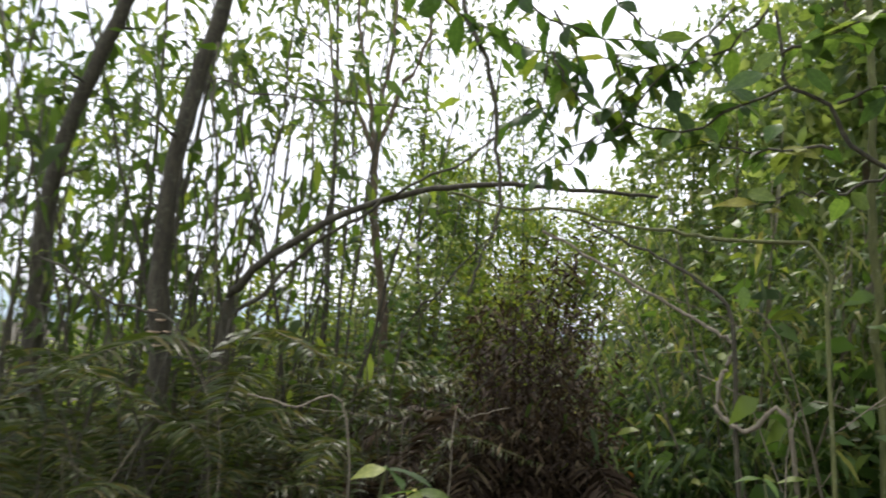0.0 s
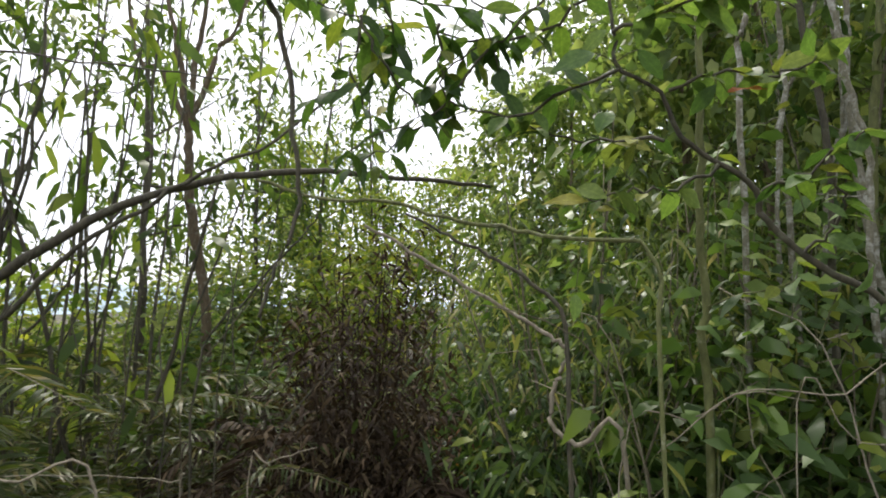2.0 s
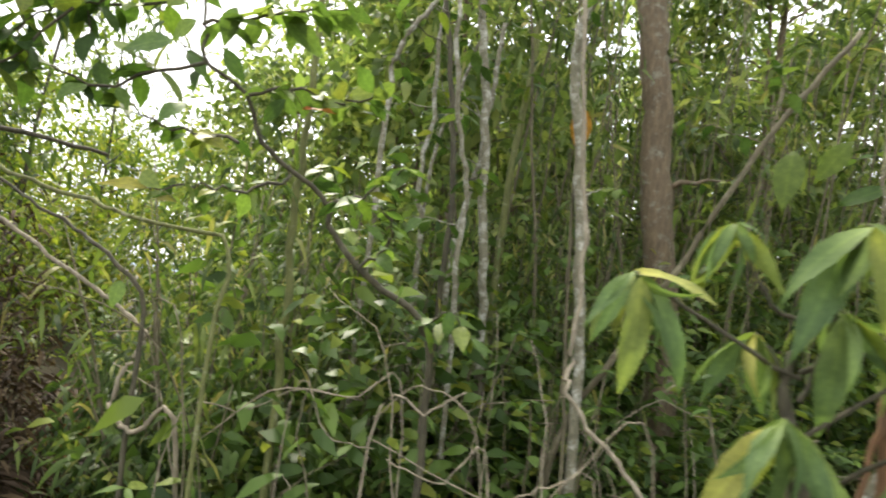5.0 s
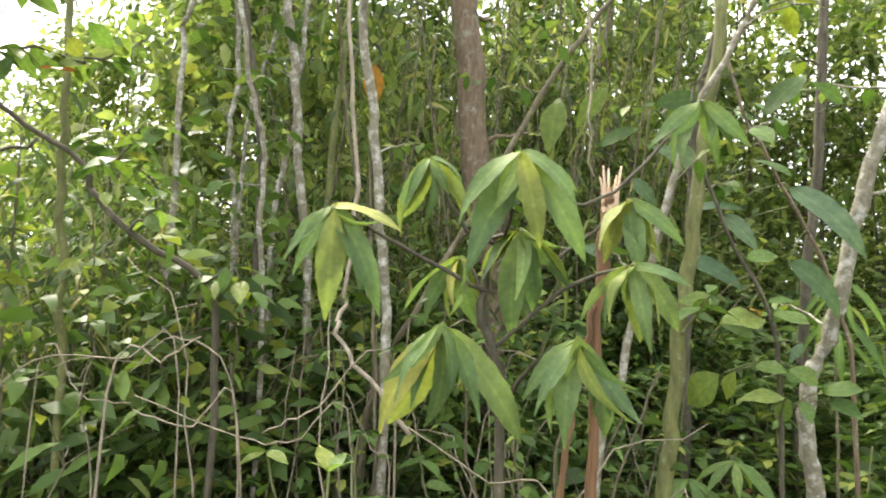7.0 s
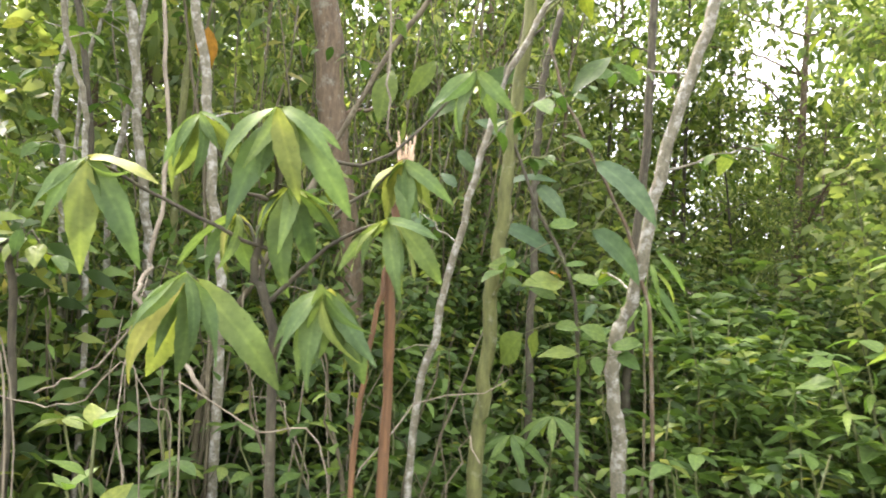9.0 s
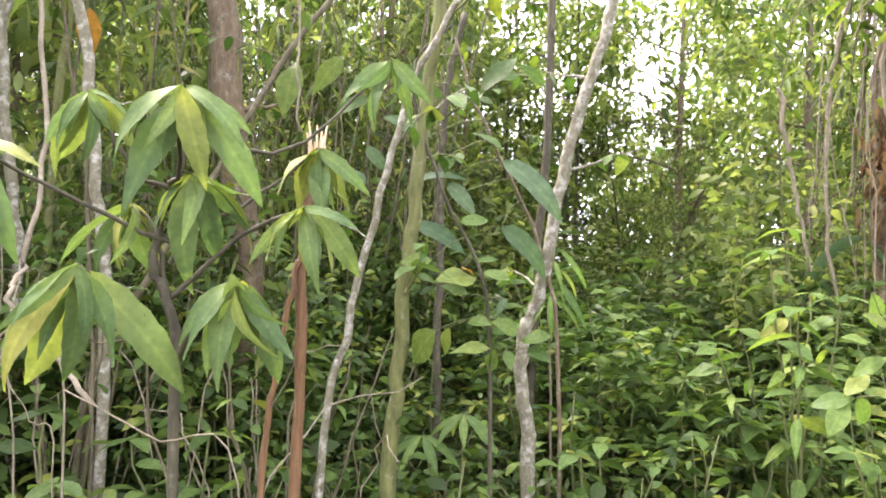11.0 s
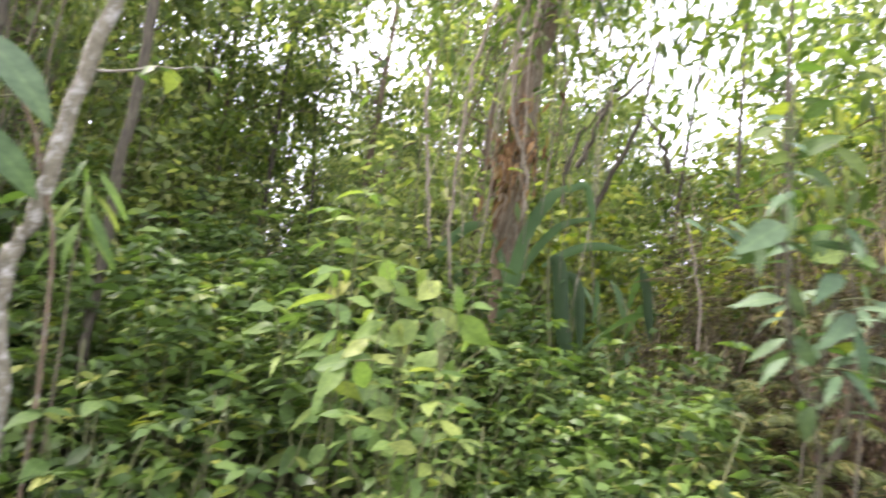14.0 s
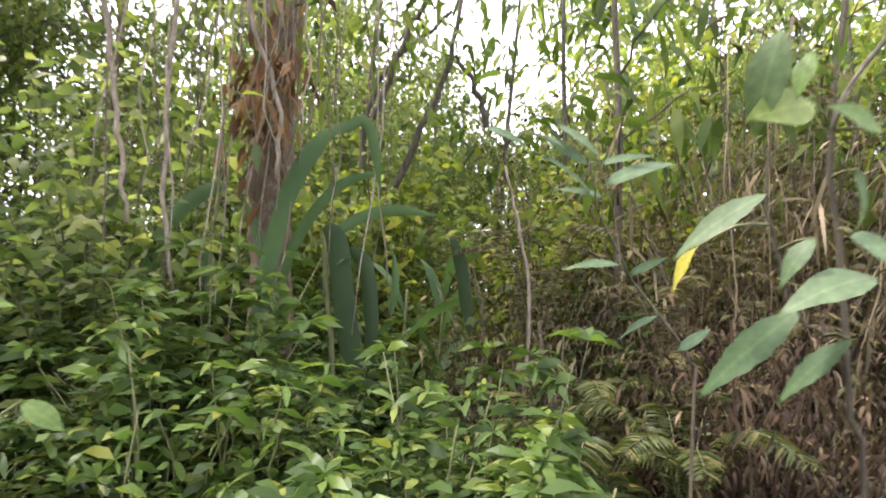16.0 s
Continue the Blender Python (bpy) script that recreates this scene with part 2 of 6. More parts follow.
def unit(v):
    v = np.asarray(v, float)
    return v / (np.linalg.norm(v, axis=-1, keepdims=True) + 1e-9)


class Geo:
    """Gathers vertices and triangles of one mesh."""

    def __init__(self):
        self.v, self.f, self.n = [], [], 0

    def add(self, v, f):
        self.v.append(np.asarray(v, float).reshape(-1, 3))
        self.f.append(np.asarray(f, int).reshape(-1, 3) + self.n)
        self.n += len(self.v[-1])

    def tube(self, pts, r0, r1, sides=6, knots=0.0):
        pts = np.asarray(pts, float)
        k = len(pts)
        d = unit(np.gradient(pts, axis=0))
        ref = np.where(np.abs(d[:, 2:3]) > 0.9, np.array([[1.0, 0, 0]]), np.array([[0, 0, 1.0]]))
        a = unit(np.cross(d, ref))
        b = np.cross(d, a)
        rad = np.linspace(r0, r1, k)
        if knots:
            rad = rad * (1 + knots * rng.uniform(-1, 1, k))
        ang = np.linspace(0, 2 * np.pi, sides, endpoint=False)
        ring = pts[:, None] + rad[:, None, None] * (np.cos(ang)[None, :, None] * a[:, None] + np.sin(ang)[None, :, None] * b[:, None])
        i = np.arange(k - 1)[:, None] * sides
        j = np.arange(sides)[None]
        p, q = i + j, i + (j + 1) % sides
        f = np.stack([np.stack([p, q, q + sides], -1), np.stack([p, q + sides, p + sides], -1)], 2).reshape(-1, 3)
        v = np.concatenate([ring.reshape(-1, 3), pts[-1:]])
        e = (k - 1) * sides + np.arange(sides)
        cap = np.stack([e, np.roll(e, -1), np.full(sides, k * sides)], -1)
        self.add(v, np.concatenate([f, cap]))

    def leaves(self, pos, aim, length, width, droop=0.25, face=None, fold=0.25, plain=False):
        """Many small folded leaves, eight triangles each; plain ones, for what stands farther off, have four."""
        pos = np.asarray(pos, float)
        n = len(pos)
        if n == 0:
            return
        aim = unit(aim)
        if face is None:
            face = unit(UP * 0.75 + rng.normal(0, 0.75, (n, 3)))
        side = unit(np.cross(aim, face))
        nor = np.cross(side, aim)
        L = np.broadcast_to(length, (n,))[:, None]
        Wd = np.broadcast_to(width, (n,))[:, None]
        dr = np.broadcast_to(droop, (n,))[:, None]

        def at(u, s, lift):
            down = np.array([[0, 0, -1.0]]) * (dr * u * u * L)
            return pos + aim * (u * L * (1 - 0.3 * dr * u)) + side * (s * Wd * 0.5) + nor * (lift * Wd) + down
        if plain:
            v = np.stack([at(0, 0, 0), at(.3, -.95, fold * .8), at(.3, .95, -fold * .3), at(.65, -.8, -fold * .3), at(.65, .8, fold * .8), at(1, 0, 0)], 1)
            t = np.array([(0, 2, 1), (1, 2, 4), (1, 4, 3), (3, 4, 5)])
            f = (np.arange(n) * 6)[:, None, None] + t[None]
            self.add(v.reshape(-1, 3), f.reshape(-1, 3))
            return
        v = np.stack([at(0, 0, 0), at(.35, 0, 0), at(.35, -1, fold), at(.35, 1, fold), at(.7, 0, 0), at(.7, -.72, fold * .7), at(.7, .72, fold * .7), at(1, 0, 0)], 1)
        t = np.array([(0, 1, 2), (0, 3, 1), (1, 4, 5), (1, 5, 2), (1, 3, 6), (1, 6, 4), (4, 7, 5), (4, 6, 7)])
        f = (np.arange(n) * 8)[:, None, None] + t[None]
        self.add(v.reshape(-1, 3), f.reshape(-1, 3))

    def blade(self, base, aim, length, width, droop, steps=7, twist=0.0):
        """A strap-like blade that arches over under its weight."""
        u = np.linspace(0, 1, steps)
        aim = unit(aim)
        out = unit(np.array([aim[0], aim[1], 0]) + 1e-6)
        mid = base + np.outer(u * length, aim) + np.outer(u ** 2 * droop * length * 0.45, out) - np.outer(u ** 2.2 * droop * length, UP)
        side = unit(np.cross(out, UP))
        wd = width * np.minimum(1, (1 - u) * 2.4 + 0.03) * np.minimum(1, 0.45 + u * 2)
        s = side[None] * np.cos(twist * u)[:, None] + UP[None] * np.sin(twist * u)[:, None]
        lo = mid - s * wd[:, None] / 2 + UP * width * 0.12
        hi = mid + s * wd[:, None] / 2 + UP * width * 0.12
        v = np.stack([lo, mid, hi], 1).reshape(-1, 3)
        f = []
        for i in range(steps - 1):
            a = i * 3
            f += [(a, a + 1, a + 4), (a, a + 4, a + 3), (a + 1, a + 2, a + 5), (a + 1, a + 5, a + 4)]
        self.add(v, f)

    def mesh(self, name, origin=(0, 0, 0), smooth=True):
        v = np.concatenate(self.v) - np.asarray(origin, float)
        f = np.concatenate(self.f)
        me = bpy.data.meshes.new(name)
        me.vertices.add(len(v))
        me.vertices.foreach_set("co", v.astype(np.float32).ravel())
        me.loops.add(len(f) * 3)
        me.loops.foreach_set("vertex_index", f.astype(np.int32).ravel())
        me.polygons.add(len(f))
        me.polygons.foreach_set("loop_start", np.arange(0, len(f) * 3, 3, dtype=np.int32))
        me.update(calc_edges=True)
        me.polygons.foreach_set("use_smooth", np.full(len(f), smooth))
        return me


def thing(name, at, label, category, group="", kind=""):
    ob = new(name)
    ob.location = at
    ob.empty_display_size = 0.1
    return tagged(ob, label, category, group, kind)


def part(name, geo, material, parent, label="", kind=""):
    """One mesh object under a thing; the geometry is in world places."""
    o = parent
    origin = np.zeros(3)
    while o is not None:
        origin = origin + np.array(o.location)
        o = o.parent
    me = geo.mesh(name, origin)
    me.materials.append(material)
    ob = new(name, me)
    ob.parent = parent
    return tagged(ob, label, kind=kind)


def leaf_shape(name, material, widest=0.4, width=0.4, droop=0.3, curl=0.12, teeth=0.0, tip=1.0, steps=8):
    """One large leaf, 1 long along y, with a folded midrib, wavy edge and drooping tip."""
    u = np.linspace(0, 1, steps)
    a = math.log(0.5) / math.log(widest)
    w = np.sin(np.pi * u ** a) ** 0.85 * width / 2
    w = w * (1 - 0.45 * tip * u ** 3) + 0.004
    if teeth:
        w = w * (1 + teeth * np.where(np.arange(steps) % 2, 1, -1))
    y = np.sin(u * droop * 1.5) / max(droop * 1.5, 1e-3) if droop else u
    z = (np.cos(u * droop * 1.5) - 1) / max(droop * 1.5, 1e-3) if droop else 0 * u
    wave = curl * width * np.sin(u * 9 + 1.0)
    lift = 0.16 * w + wave * 0.35
    v = np.stack([np.stack([-w, y, z + lift], 1), np.stack([0 * u, y, z], 1), np.stack([w, y, z + 0.16 * w - wave * 0.35], 1)], 1).reshape(-1, 3)
    f = []
    for i in range(steps - 1):
        k = i * 3
        f += [(k, k + 1, k + 4), (k, k + 4, k + 3), (k + 1, k + 2, k + 5), (k + 1, k + 5, k + 4)]
    g = Geo()
    g.add(v, f)
    me = g.mesh(name)
    me.materials.append(material)
    return me


def leaf_part(parent, me, at, aim, length, face=(0, 0, 1), name="leaf", wide=1.0):
    """One leaf object of a plant: base at a place, pointing along aim."""
    y = Vector(aim).normalized()
    x = y.cross(Vector(face))
    if x.length < 1e-3:
        x = y.cross(Vector((1, 0, 0.1)))
    x.normalize()
    z = x.cross(y)
    m = Matrix((x, y, z)).transposed().to_4x4()
    ob = new(name, me)
    ob.parent = parent
    ob.matrix_basis = Matrix.Translation(Vector(at) - parent.location) @ m @ Matrix.Diagonal((length * wide, length, length, 1))
    return ob


def bend(points, n=14, wob=0.0):
    """A smooth line through a few places (Catmull-Rom), with a slight wobble."""
    p = np.asarray(points, float)
    p = np.concatenate([[2 * p[0] - p[1]], p, [2 * p[-1] - p[-2]]])
    k = len(p) - 3
    out = []
    for s in np.linspace(0, k - 1e-6, n):
        i = int(s)
        t = s - i
        a, b, c, d = p[i:i + 4]
        out.append(0.5 * (2 * b + (c - a) * t + (2 * a - 5 * b + 4 * c - d) * t * t + (3 * b - a - 3 * c + d) * t ** 3))
    out = np.array(out)
    if wob:
        out[1:-1] += rng.normal(0, wob, (n - 2, 3))
    return out


def polar(az, dist):
    """A place on the plan by compass angle (clockwise from +y) and distance."""
    a = radians(az)
    return math.sin(a) * dist, math.cos(a) * dist


# ---- ground ----


def height(x, y):
    d = math.hypot(x, y)
    a = math.degrees(math.atan2(x, y))
    h = 0.07 * max(0.0, min(d, 16) - 1.2)
    fall = max(0.0, min(1.0, (-a - 2) / 25)) if a < 0 and a > -150 else 0.0
    h = h * (1 - fall) - fall * 0.22 * max(0.0, min(d, 45) - 2.5)
    h += 0.05 * noise.noise((x * 0.9, y * 0.9, 3)) + 0.02 * noise.noise((x * 3, y * 3, 1))
    if d > 25:
        h += min(1, (d - 25) / 60) * 2.5 * noise.noise((x * 0.012, y * 0.012, 8))
    return h


def build_ground():
    rings = [0.0, 0.5] + [0.5 + 0.28 * i for i in range(1, 30)] + [9.5 * 1.16 ** i for i in range(36)]
    spokes = 120
    v = [(0, 0, height(0, 0))]
    for r in rings[1:]:
        for s in range(spokes):
            x, y = polar(s * 360 / spokes, r)
            v.append((x, y, height(x, y)))
    f = [(0, 1 + (s + 1) % spokes, 1 + s) for s in range(spokes)]
    for i in range(len(rings) - 2):
        for s in range(spokes):
            a, b = 1 + i * spokes + s, 1 + i * spokes + (s + 1) % spokes
            f += [(a, b, b + spokes), (a, b + spokes, a + spokes)]
    g = Geo()
    g.add(v, f)
    me = g.mesh("ground")
    me.materials.append(M["soil"])
    tagged(new("ground", me), "dark forest soil under leaf litter", "ground", kind="structure")


build_ground()


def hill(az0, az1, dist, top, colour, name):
    """A wooded ridge far across the valley, its colour paled to imitate haze."""
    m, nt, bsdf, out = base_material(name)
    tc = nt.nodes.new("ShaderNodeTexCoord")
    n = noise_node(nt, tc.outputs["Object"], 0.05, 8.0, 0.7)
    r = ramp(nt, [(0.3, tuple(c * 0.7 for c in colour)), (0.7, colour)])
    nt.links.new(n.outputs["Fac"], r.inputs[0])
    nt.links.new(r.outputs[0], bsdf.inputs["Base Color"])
    bsdf.inputs["Roughness"].default_value = 1.0
    v, f = [], []
    for i in range(61):
        a = az0 + (az1 - az0) * i / 60
        h = top * (0.65 + 0.5 * noise.noise((a * 0.05, dist, 0)) + 0.06 * noise.noise((a * 0.6, dist, 5))) * math.sin(math.pi * (i + 3) / 66) ** 0.5
        for k in range(7):
            x, y = polar(a, dist + k * dist * 0.12)
            v.append((x, y, -40 + (h + 40) * math.sin(k / 6 * math.pi / 2)))
    for i in range(60):
        for k in range(6):
            a = i * 7 + k
            f += [(a, a + 7, a + 8), (a, a + 8, a + 1)]
    g = Geo()
    g.add(v, f)
    me = g.mesh(name)
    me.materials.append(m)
    tagged(new(name, me), "wooded ridge across the valley, haze painted into its blue", "hill", kind="structure")


# the haze of the distance is mixed into this grey-blue
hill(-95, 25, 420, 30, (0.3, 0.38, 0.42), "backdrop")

# ---- plants: kinds ----


def make_tree(name, base, tall, lean, r0, limbs, leaves, leaf_len, bark, leafmat, label, low=0.35, spread=1.0, clump=0.28, twigs=3, group="", droop=0.3, wide=0.38):
    """A tree: tapered trunk, limbs with twigs, and a loose crown of leaf clusters."""
    base = np.array(base, float)
    t = thing(name, base, label, "tree", group)
    tr, cr = Geo(), Geo()
    top = base + np.array([lean[0], lean[1], tall])
    mid = base + np.array([lean[0] * 0.35, lean[1] * 0.35, tall * 0.5]) + rng.normal(0, 0.03 * tall ** 0.5, 3) * (1, 1, 0)
    trunk = bend([base - UP * 0.15, mid, top], 16, 0.006)
    tr.tube(trunk, r0, r0 * 0.25, 9, 0.05)
    pos, aim = [], []
    tips = []
    for i in range(limbs):
        u = low + (1 - low) * (i + rng.uniform(0, 1)) / limbs
        o = trunk[min(15, int(u * 15))]
        a = rng.uniform(0, 2 * np.pi)
        ln = spread * rng.uniform(0.6, 1.1) * (1.15 - 0.55 * u)
        d = np.array([math.cos(a), math.sin(a), rng.uniform(0.25, 0.9)])
        limb = bend([o, o + d * ln * 0.5 + rng.normal(0, 0.06, 3), o + d * ln * (1, 1, 0.8)], 8, 0.012)
        tr.tube(limb, r0 * 0.32 * (1.2 - u * 0.6), r0 * 0.07, 5, 0.06)
        tips += [(limb[-1], d), (limb[5], d)]
        for k in range(twigs):
            s = limb[rng.integers(3, 8)]
            e = s + unit(d + rng.normal(0, 0.7, 3)) * rng.uniform(0.2, 0.5) * spread * 0.7
            tw = bend([s, (s + e) / 2 + rng.normal(0, 0.02, 3), e], 4)
            tr.tube(tw, r0 * 0.09, r0 * 0.04, 3)
            tips.append((e, e - s))
    tips.append((top, UP))
    per = max(1, leaves // len(tips))
    for e, d in tips:
        n = int(per * min(3.5, rng.lognormal(-0.3, 0.9)))
        pos.append(e + rng.normal(0, clump, (n, 3)) * (1, 1, 0.75))
        aim.append(unit(d)[None] * 0.4 + rng.normal(0, 0.6, (n, 3)) - UP * 0.25)
    pos, aim = np.concatenate(pos), np.concatenate(aim)
    ln = leaf_len * rng.uniform(0.55, 1.25, len(pos))
    cr.leaves(pos, aim, ln, ln * wide * 1.15, droop, plain=True)
    part("trunk", tr, bark, t)
    part("crown", cr, leafmat, t, kind="stuff")
    return t


def make_shrub(name, base, tall, radius, stems, leaves, leaf_len, wide, stem_mat, leafmat, label, droop=0.4, group="", category="shrub", hang=0.0, whorl=0, plain=False):
    """A bush: arching stems from one root, leaves set along them."""
    base = np.array(base, float)
    t = thing(name, base, label, category, group)
    st, lf = Geo(), Geo()
    pos, aim = [], []
    per = leaves // stems
    for i in range(stems):
        a = rng.uniform(0, 2 * np.pi)
        r = radius * math.sqrt(rng.uniform(0.02, 1))
        h = tall * rng.uniform(0.5, 1.05) * (1.1 - 0.5 * (r / radius) ** 2)
        out = np.array([math.cos(a), math.sin(a), 0])
        end = base + out * r + UP * h
        ln = bend([base + out * r * 0.25 - UP * 0.1, base + out * r * 0.55 + UP * h * 0.6, end], 10, 0.012)
        st.tube(ln[[0, 3, 6, 9]], 0.005 + 0.003 * tall, 0.002, 3)
        if whorl:
            for _ in range(max(1, per // whorl)):
                c = ln[rng.integers(5, 10)] + rng.normal(0, 0.05, 3)
                b = rng.uniform(0, 2 * np.pi, whorl)
                pos.append(np.repeat(c[None], whorl, 0))
                aim.append(np.stack([np.cos(b), np.sin(b), rng.uniform(-0.1, 0.8, whorl)], 1))
        else:
            k = rng.integers(2, 10, per)
            pos.append(ln[k] + rng.normal(0, 0.07 * radius ** 0.5 + 0.03, (per, 3)))
            b = rng.uniform(0, 2 * np.pi, per)
            aim.append(np.stack([np.cos(b), np.sin(b), rng.uniform(-0.3, 0.6, per) - hang], 1) + out * 0.3)
    pos, aim = np.concatenate(pos), np.concatenate(aim)
    L = leaf_len * rng.uniform(0.55, 1.25, len(pos))
    lf.leaves(pos, aim, L, L * wide, droop, plain=plain)
    part("branchwork", st, stem_mat, t, kind="stuff")
    part("foliage", lf, leafmat, t, kind="stuff")
    return t


def make_reeds(name, base, tall, radius, count, leaves, mat, leafmat, label, lean=0.25, thick=0.008, leaf_len=0.14, category="reed clump", wide=0.13):
    """A stand of thin upright canes and hanging vines, with narrow leaves."""
    base = np.array(base, float)
    t = thing(name, base, label, category, "canes of the thicket")
    st, lf = Geo(), Geo()
    pos, aim = [], []
    for i in range(count):
        a, r = rng.uniform(0, 2 * np.pi), radius * math.sqrt(rng.uniform(0, 1))
        o = base + np.array([math.cos(a) * r, math.sin(a) * r, -0.1])
        h = tall * rng.uniform(0.55, 1.1)
        d = rng.normal(0, lean, 2) * h * 0.5
        e = o + np.array([d[0], d[1], h])
        ln = bend([o, o * 0.5 + e * 0.5 + rng.normal(0, 0.05, 3), e], 11, 0.012)
        k = thick * rng.uniform(0.4, 1.5)
        st.tube(ln, k, k * 0.45, 5, 0.1)
        n = leaves // count
        s = ln[rng.integers(2, 11, n)]
        pos.append(s + rng.normal(0, 0.05, (n, 3)))
        aim.append(np.stack([rng.normal(0, 0.6, n), rng.normal(0, 0.6, n), rng.uniform(-1.0, 0.2, n)], 1))
    if leaves:
        pos, aim = np.concatenate(pos), np.concatenate(aim)
        L = leaf_len * rng.uniform(0.5, 1.3, len(pos))
        lf.leaves(pos, aim, L, L * wide, 0.35, plain=True)
        part("foliage", lf, leafmat, t, kind="stuff")
    part("cane_mass", st, mat, t, kind="stuff")
    return t


def make_fern(name, base, fronds, length, mat, stem_mat, label, group="ferns", droop=0.5, lift=0.8, category="fern", fine=0.11, span=0.18):
    """A fern: arching fronds with many pinnae."""
    base = np.array(base, float)
    t = thing(name, base, label, category, group)
    st, lf = Geo(), Geo()
    for i in range(fronds):
        a = i * 2.4 + rng.uniform(-0.4, 0.4)
        L = length * rng.uniform(0.65, 1.1)
        out = np.array([math.cos(a), math.sin(a), 0])
        ln = bend([base, base + out * L * 0.35 + UP * L * lift * 0.6, base + out * L * 0.8 + UP * L * (lift * 0.75 - droop * 0.4)], 52)
        st.tube(ln[::6], 0.004, 0.0012, 3)
        u = np.repeat(np.arange(7, 52), 2)
        side = np.tile([-1.0, 1.0], 45)
        d = unit(np.gradient(ln, axis=0))[u]
        s = unit(np.cross(d, UP)) * side[:, None]
        w = L * span * np.sin(np.pi * np.clip((u - 1) / 51.5, 0, 1)) ** 0.7 + 0.008
        lf.leaves(ln[u], s + d * 0.45 + rng.normal(0, 0.09, s.shape), w, w * fine, 0.3, plain=True)
    part("stalkwork", st, stem_mat, t, kind="stuff")
    part("frond_mass", lf, mat, t, kind="stuff")
    return t


TURN = Matrix.Translation((0.64, -0.35, 0)) @ Matrix.Rotation(radians(11.3), 4, "Z") @ Matrix.Translation((-0.14, 0.24, 0))


def carry(x, y):
    """The plan past the bend is laid out from its own corner; this brings its places into the whole."""
    if math.degrees(math.atan2(x, y)) < 70 or x < 0.5:
        return x, y
    v = TURN @ Vector((x, y, 0))
    return v.x, v.y


def in_gap(x, y):
    """Whether a place lies in one of the two breaks in the wood past the bend."""
    a = math.degrees(math.atan2(x - 0.9, y + 0.6))
    return math.hypot(x, y) > 4.2 and (79 < a < 91 or 105 < a < 118)


def spread_copies(kinds, spots):
    """Copies of plant kinds at (x, y, scale) spots, each turned by chance."""
    for x, y, s in spots:
        x, y = carry(x, y)
        aside = x * 0.961 - y * 0.276
        if y > 0.5 and math.hypot(x, y) < 9 and -0.1 < aside < 0.32 + 0.2 * s:
            continue
        k = kinds[int(rng.integers(len(kinds)))]
        if in_gap(x, y) and k in (tree_b, tree_c, tree_f, bush_b, tree_e):
            s *= 0.5
        c = copy_thing(k, Matrix.Identity(4))
        c.matrix_basis = pose(x, y, height(x, y) - 0.02, 0, 0, float(rng.uniform(0, 360))) @ Matrix.Diagonal((s, s, s * float(rng.uniform(0.9, 1.12)), 1))


def place_kind(k, x, y, s=1.0):
    x, y = carry(x, y)
    k.matrix_basis = pose(x, y, height(x, y) - 0.02, 0, 0, 0) @ Matrix.Diagonal((s, s, s, 1))


def zone(n, az0, az1, d0, d1, s0=0.85, s1=1.2):
    """Spots over a sector of the plan."""
    out = []
    for i in range(n):
        x, y = polar(az0 + (az1 - az0) * (i + rng.uniform(0.1, 0.9)) / n, math.sqrt(rng.uniform(d0 * d0, d1 * d1)))
        out.append((x, y, rng.uniform(s0, s1)))
    return out


O = (0.0, 0.0, 0.0)

tree_b = tree_c = tree_e = tree_f = bush_b = None
# ---- the thicket: kinds built once at their first place, then copied ----
x, y = polar(-24, 4.6)
tree_a = make_tree("tree", (0, 0, 0), 5.6, (0.5, 0.1), 0.03, 12, 620, 0.2, M["bark_dark"], M["crown"], "thin young tree with sparse backlit leaves", 0.25, 0.8, 0.2, 3, "thin trees", 0.45, 0.24)
place_kind(tree_a, x, y)
x, y = polar(-8, 6.5)
tree_b = make_tree("tree", (0, 0, 0), 6.5, (-0.3, 0.3), 0.04, 15, 1050, 0.21, M["bark_dark"], M["crown"], "slender tree with a loose green crown", 0.3, 1.1, 0.26, 4, "thin trees", 0.45, 0.25)
place_kind(tree_b, x, y)
x, y = polar(40, 6.0)
tree_c = make_tree("tree", (0, 0, 0), 7.0, (0.2, 0.2), 0.06, 18, 2600, 0.135, M["bark_brown"], M["edge"], "forest tree with a dense leafy crown", 0.2, 1.3, 0.24, 4, "forest trees")
place_kind(tree_c, x, y)
x, y = polar(4, 10.5)
tree_d = make_tree("tree", (0, 0, 0), 4.5, (0.2, -0.2), 0.05, 15, 2600, 0.14, M["bark_brown"], M["sunny"], "yellow-green tree at the end of the path, sunlight painted into its leaves", 0.12, 1.2, 0.32, 4, "sunlit trees")
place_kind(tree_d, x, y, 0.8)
x, y = polar(40, 3.0)
bam_a = make_shrub("bamboo_shrub", (0, 0, 0), 1.9, 0.75, 34, 2600, 0.1, 0.16, M["reed"], M["bamboo"], "dense shrub of narrow drooping bamboo-like leaves", 0.6, "bamboo shrubs", "shrub", 0.4, plain=True)
place_kind(bam_a, x, y)
x, y = polar(50, 3.4)
shr_a = make_shrub("leafy_shrub", (0, 0, 0), 1.5, 0.6, 20, 1250, 0.105, 0.36, M["green_stem"], M["thicket"], "leafy green shrub of the undergrowth", 0.35, "undergrowth shrubs", plain=True)
place_kind(shr_a, x, y)
x, y = polar(100, 3.3)
shr_b = make_shrub("lance_shrub", (0, 0, 0), 1.35, 0.6, 24, 1700, 0.12, 0.24, M["green_stem"], M["thicket"], "bushy shrub with whorls of lance-shaped leaves", 0.35, "undergrowth shrubs", "shrub", 0.0, 7, True)
place_kind(shr_b, x, y)
x, y = polar(56, 3.6)
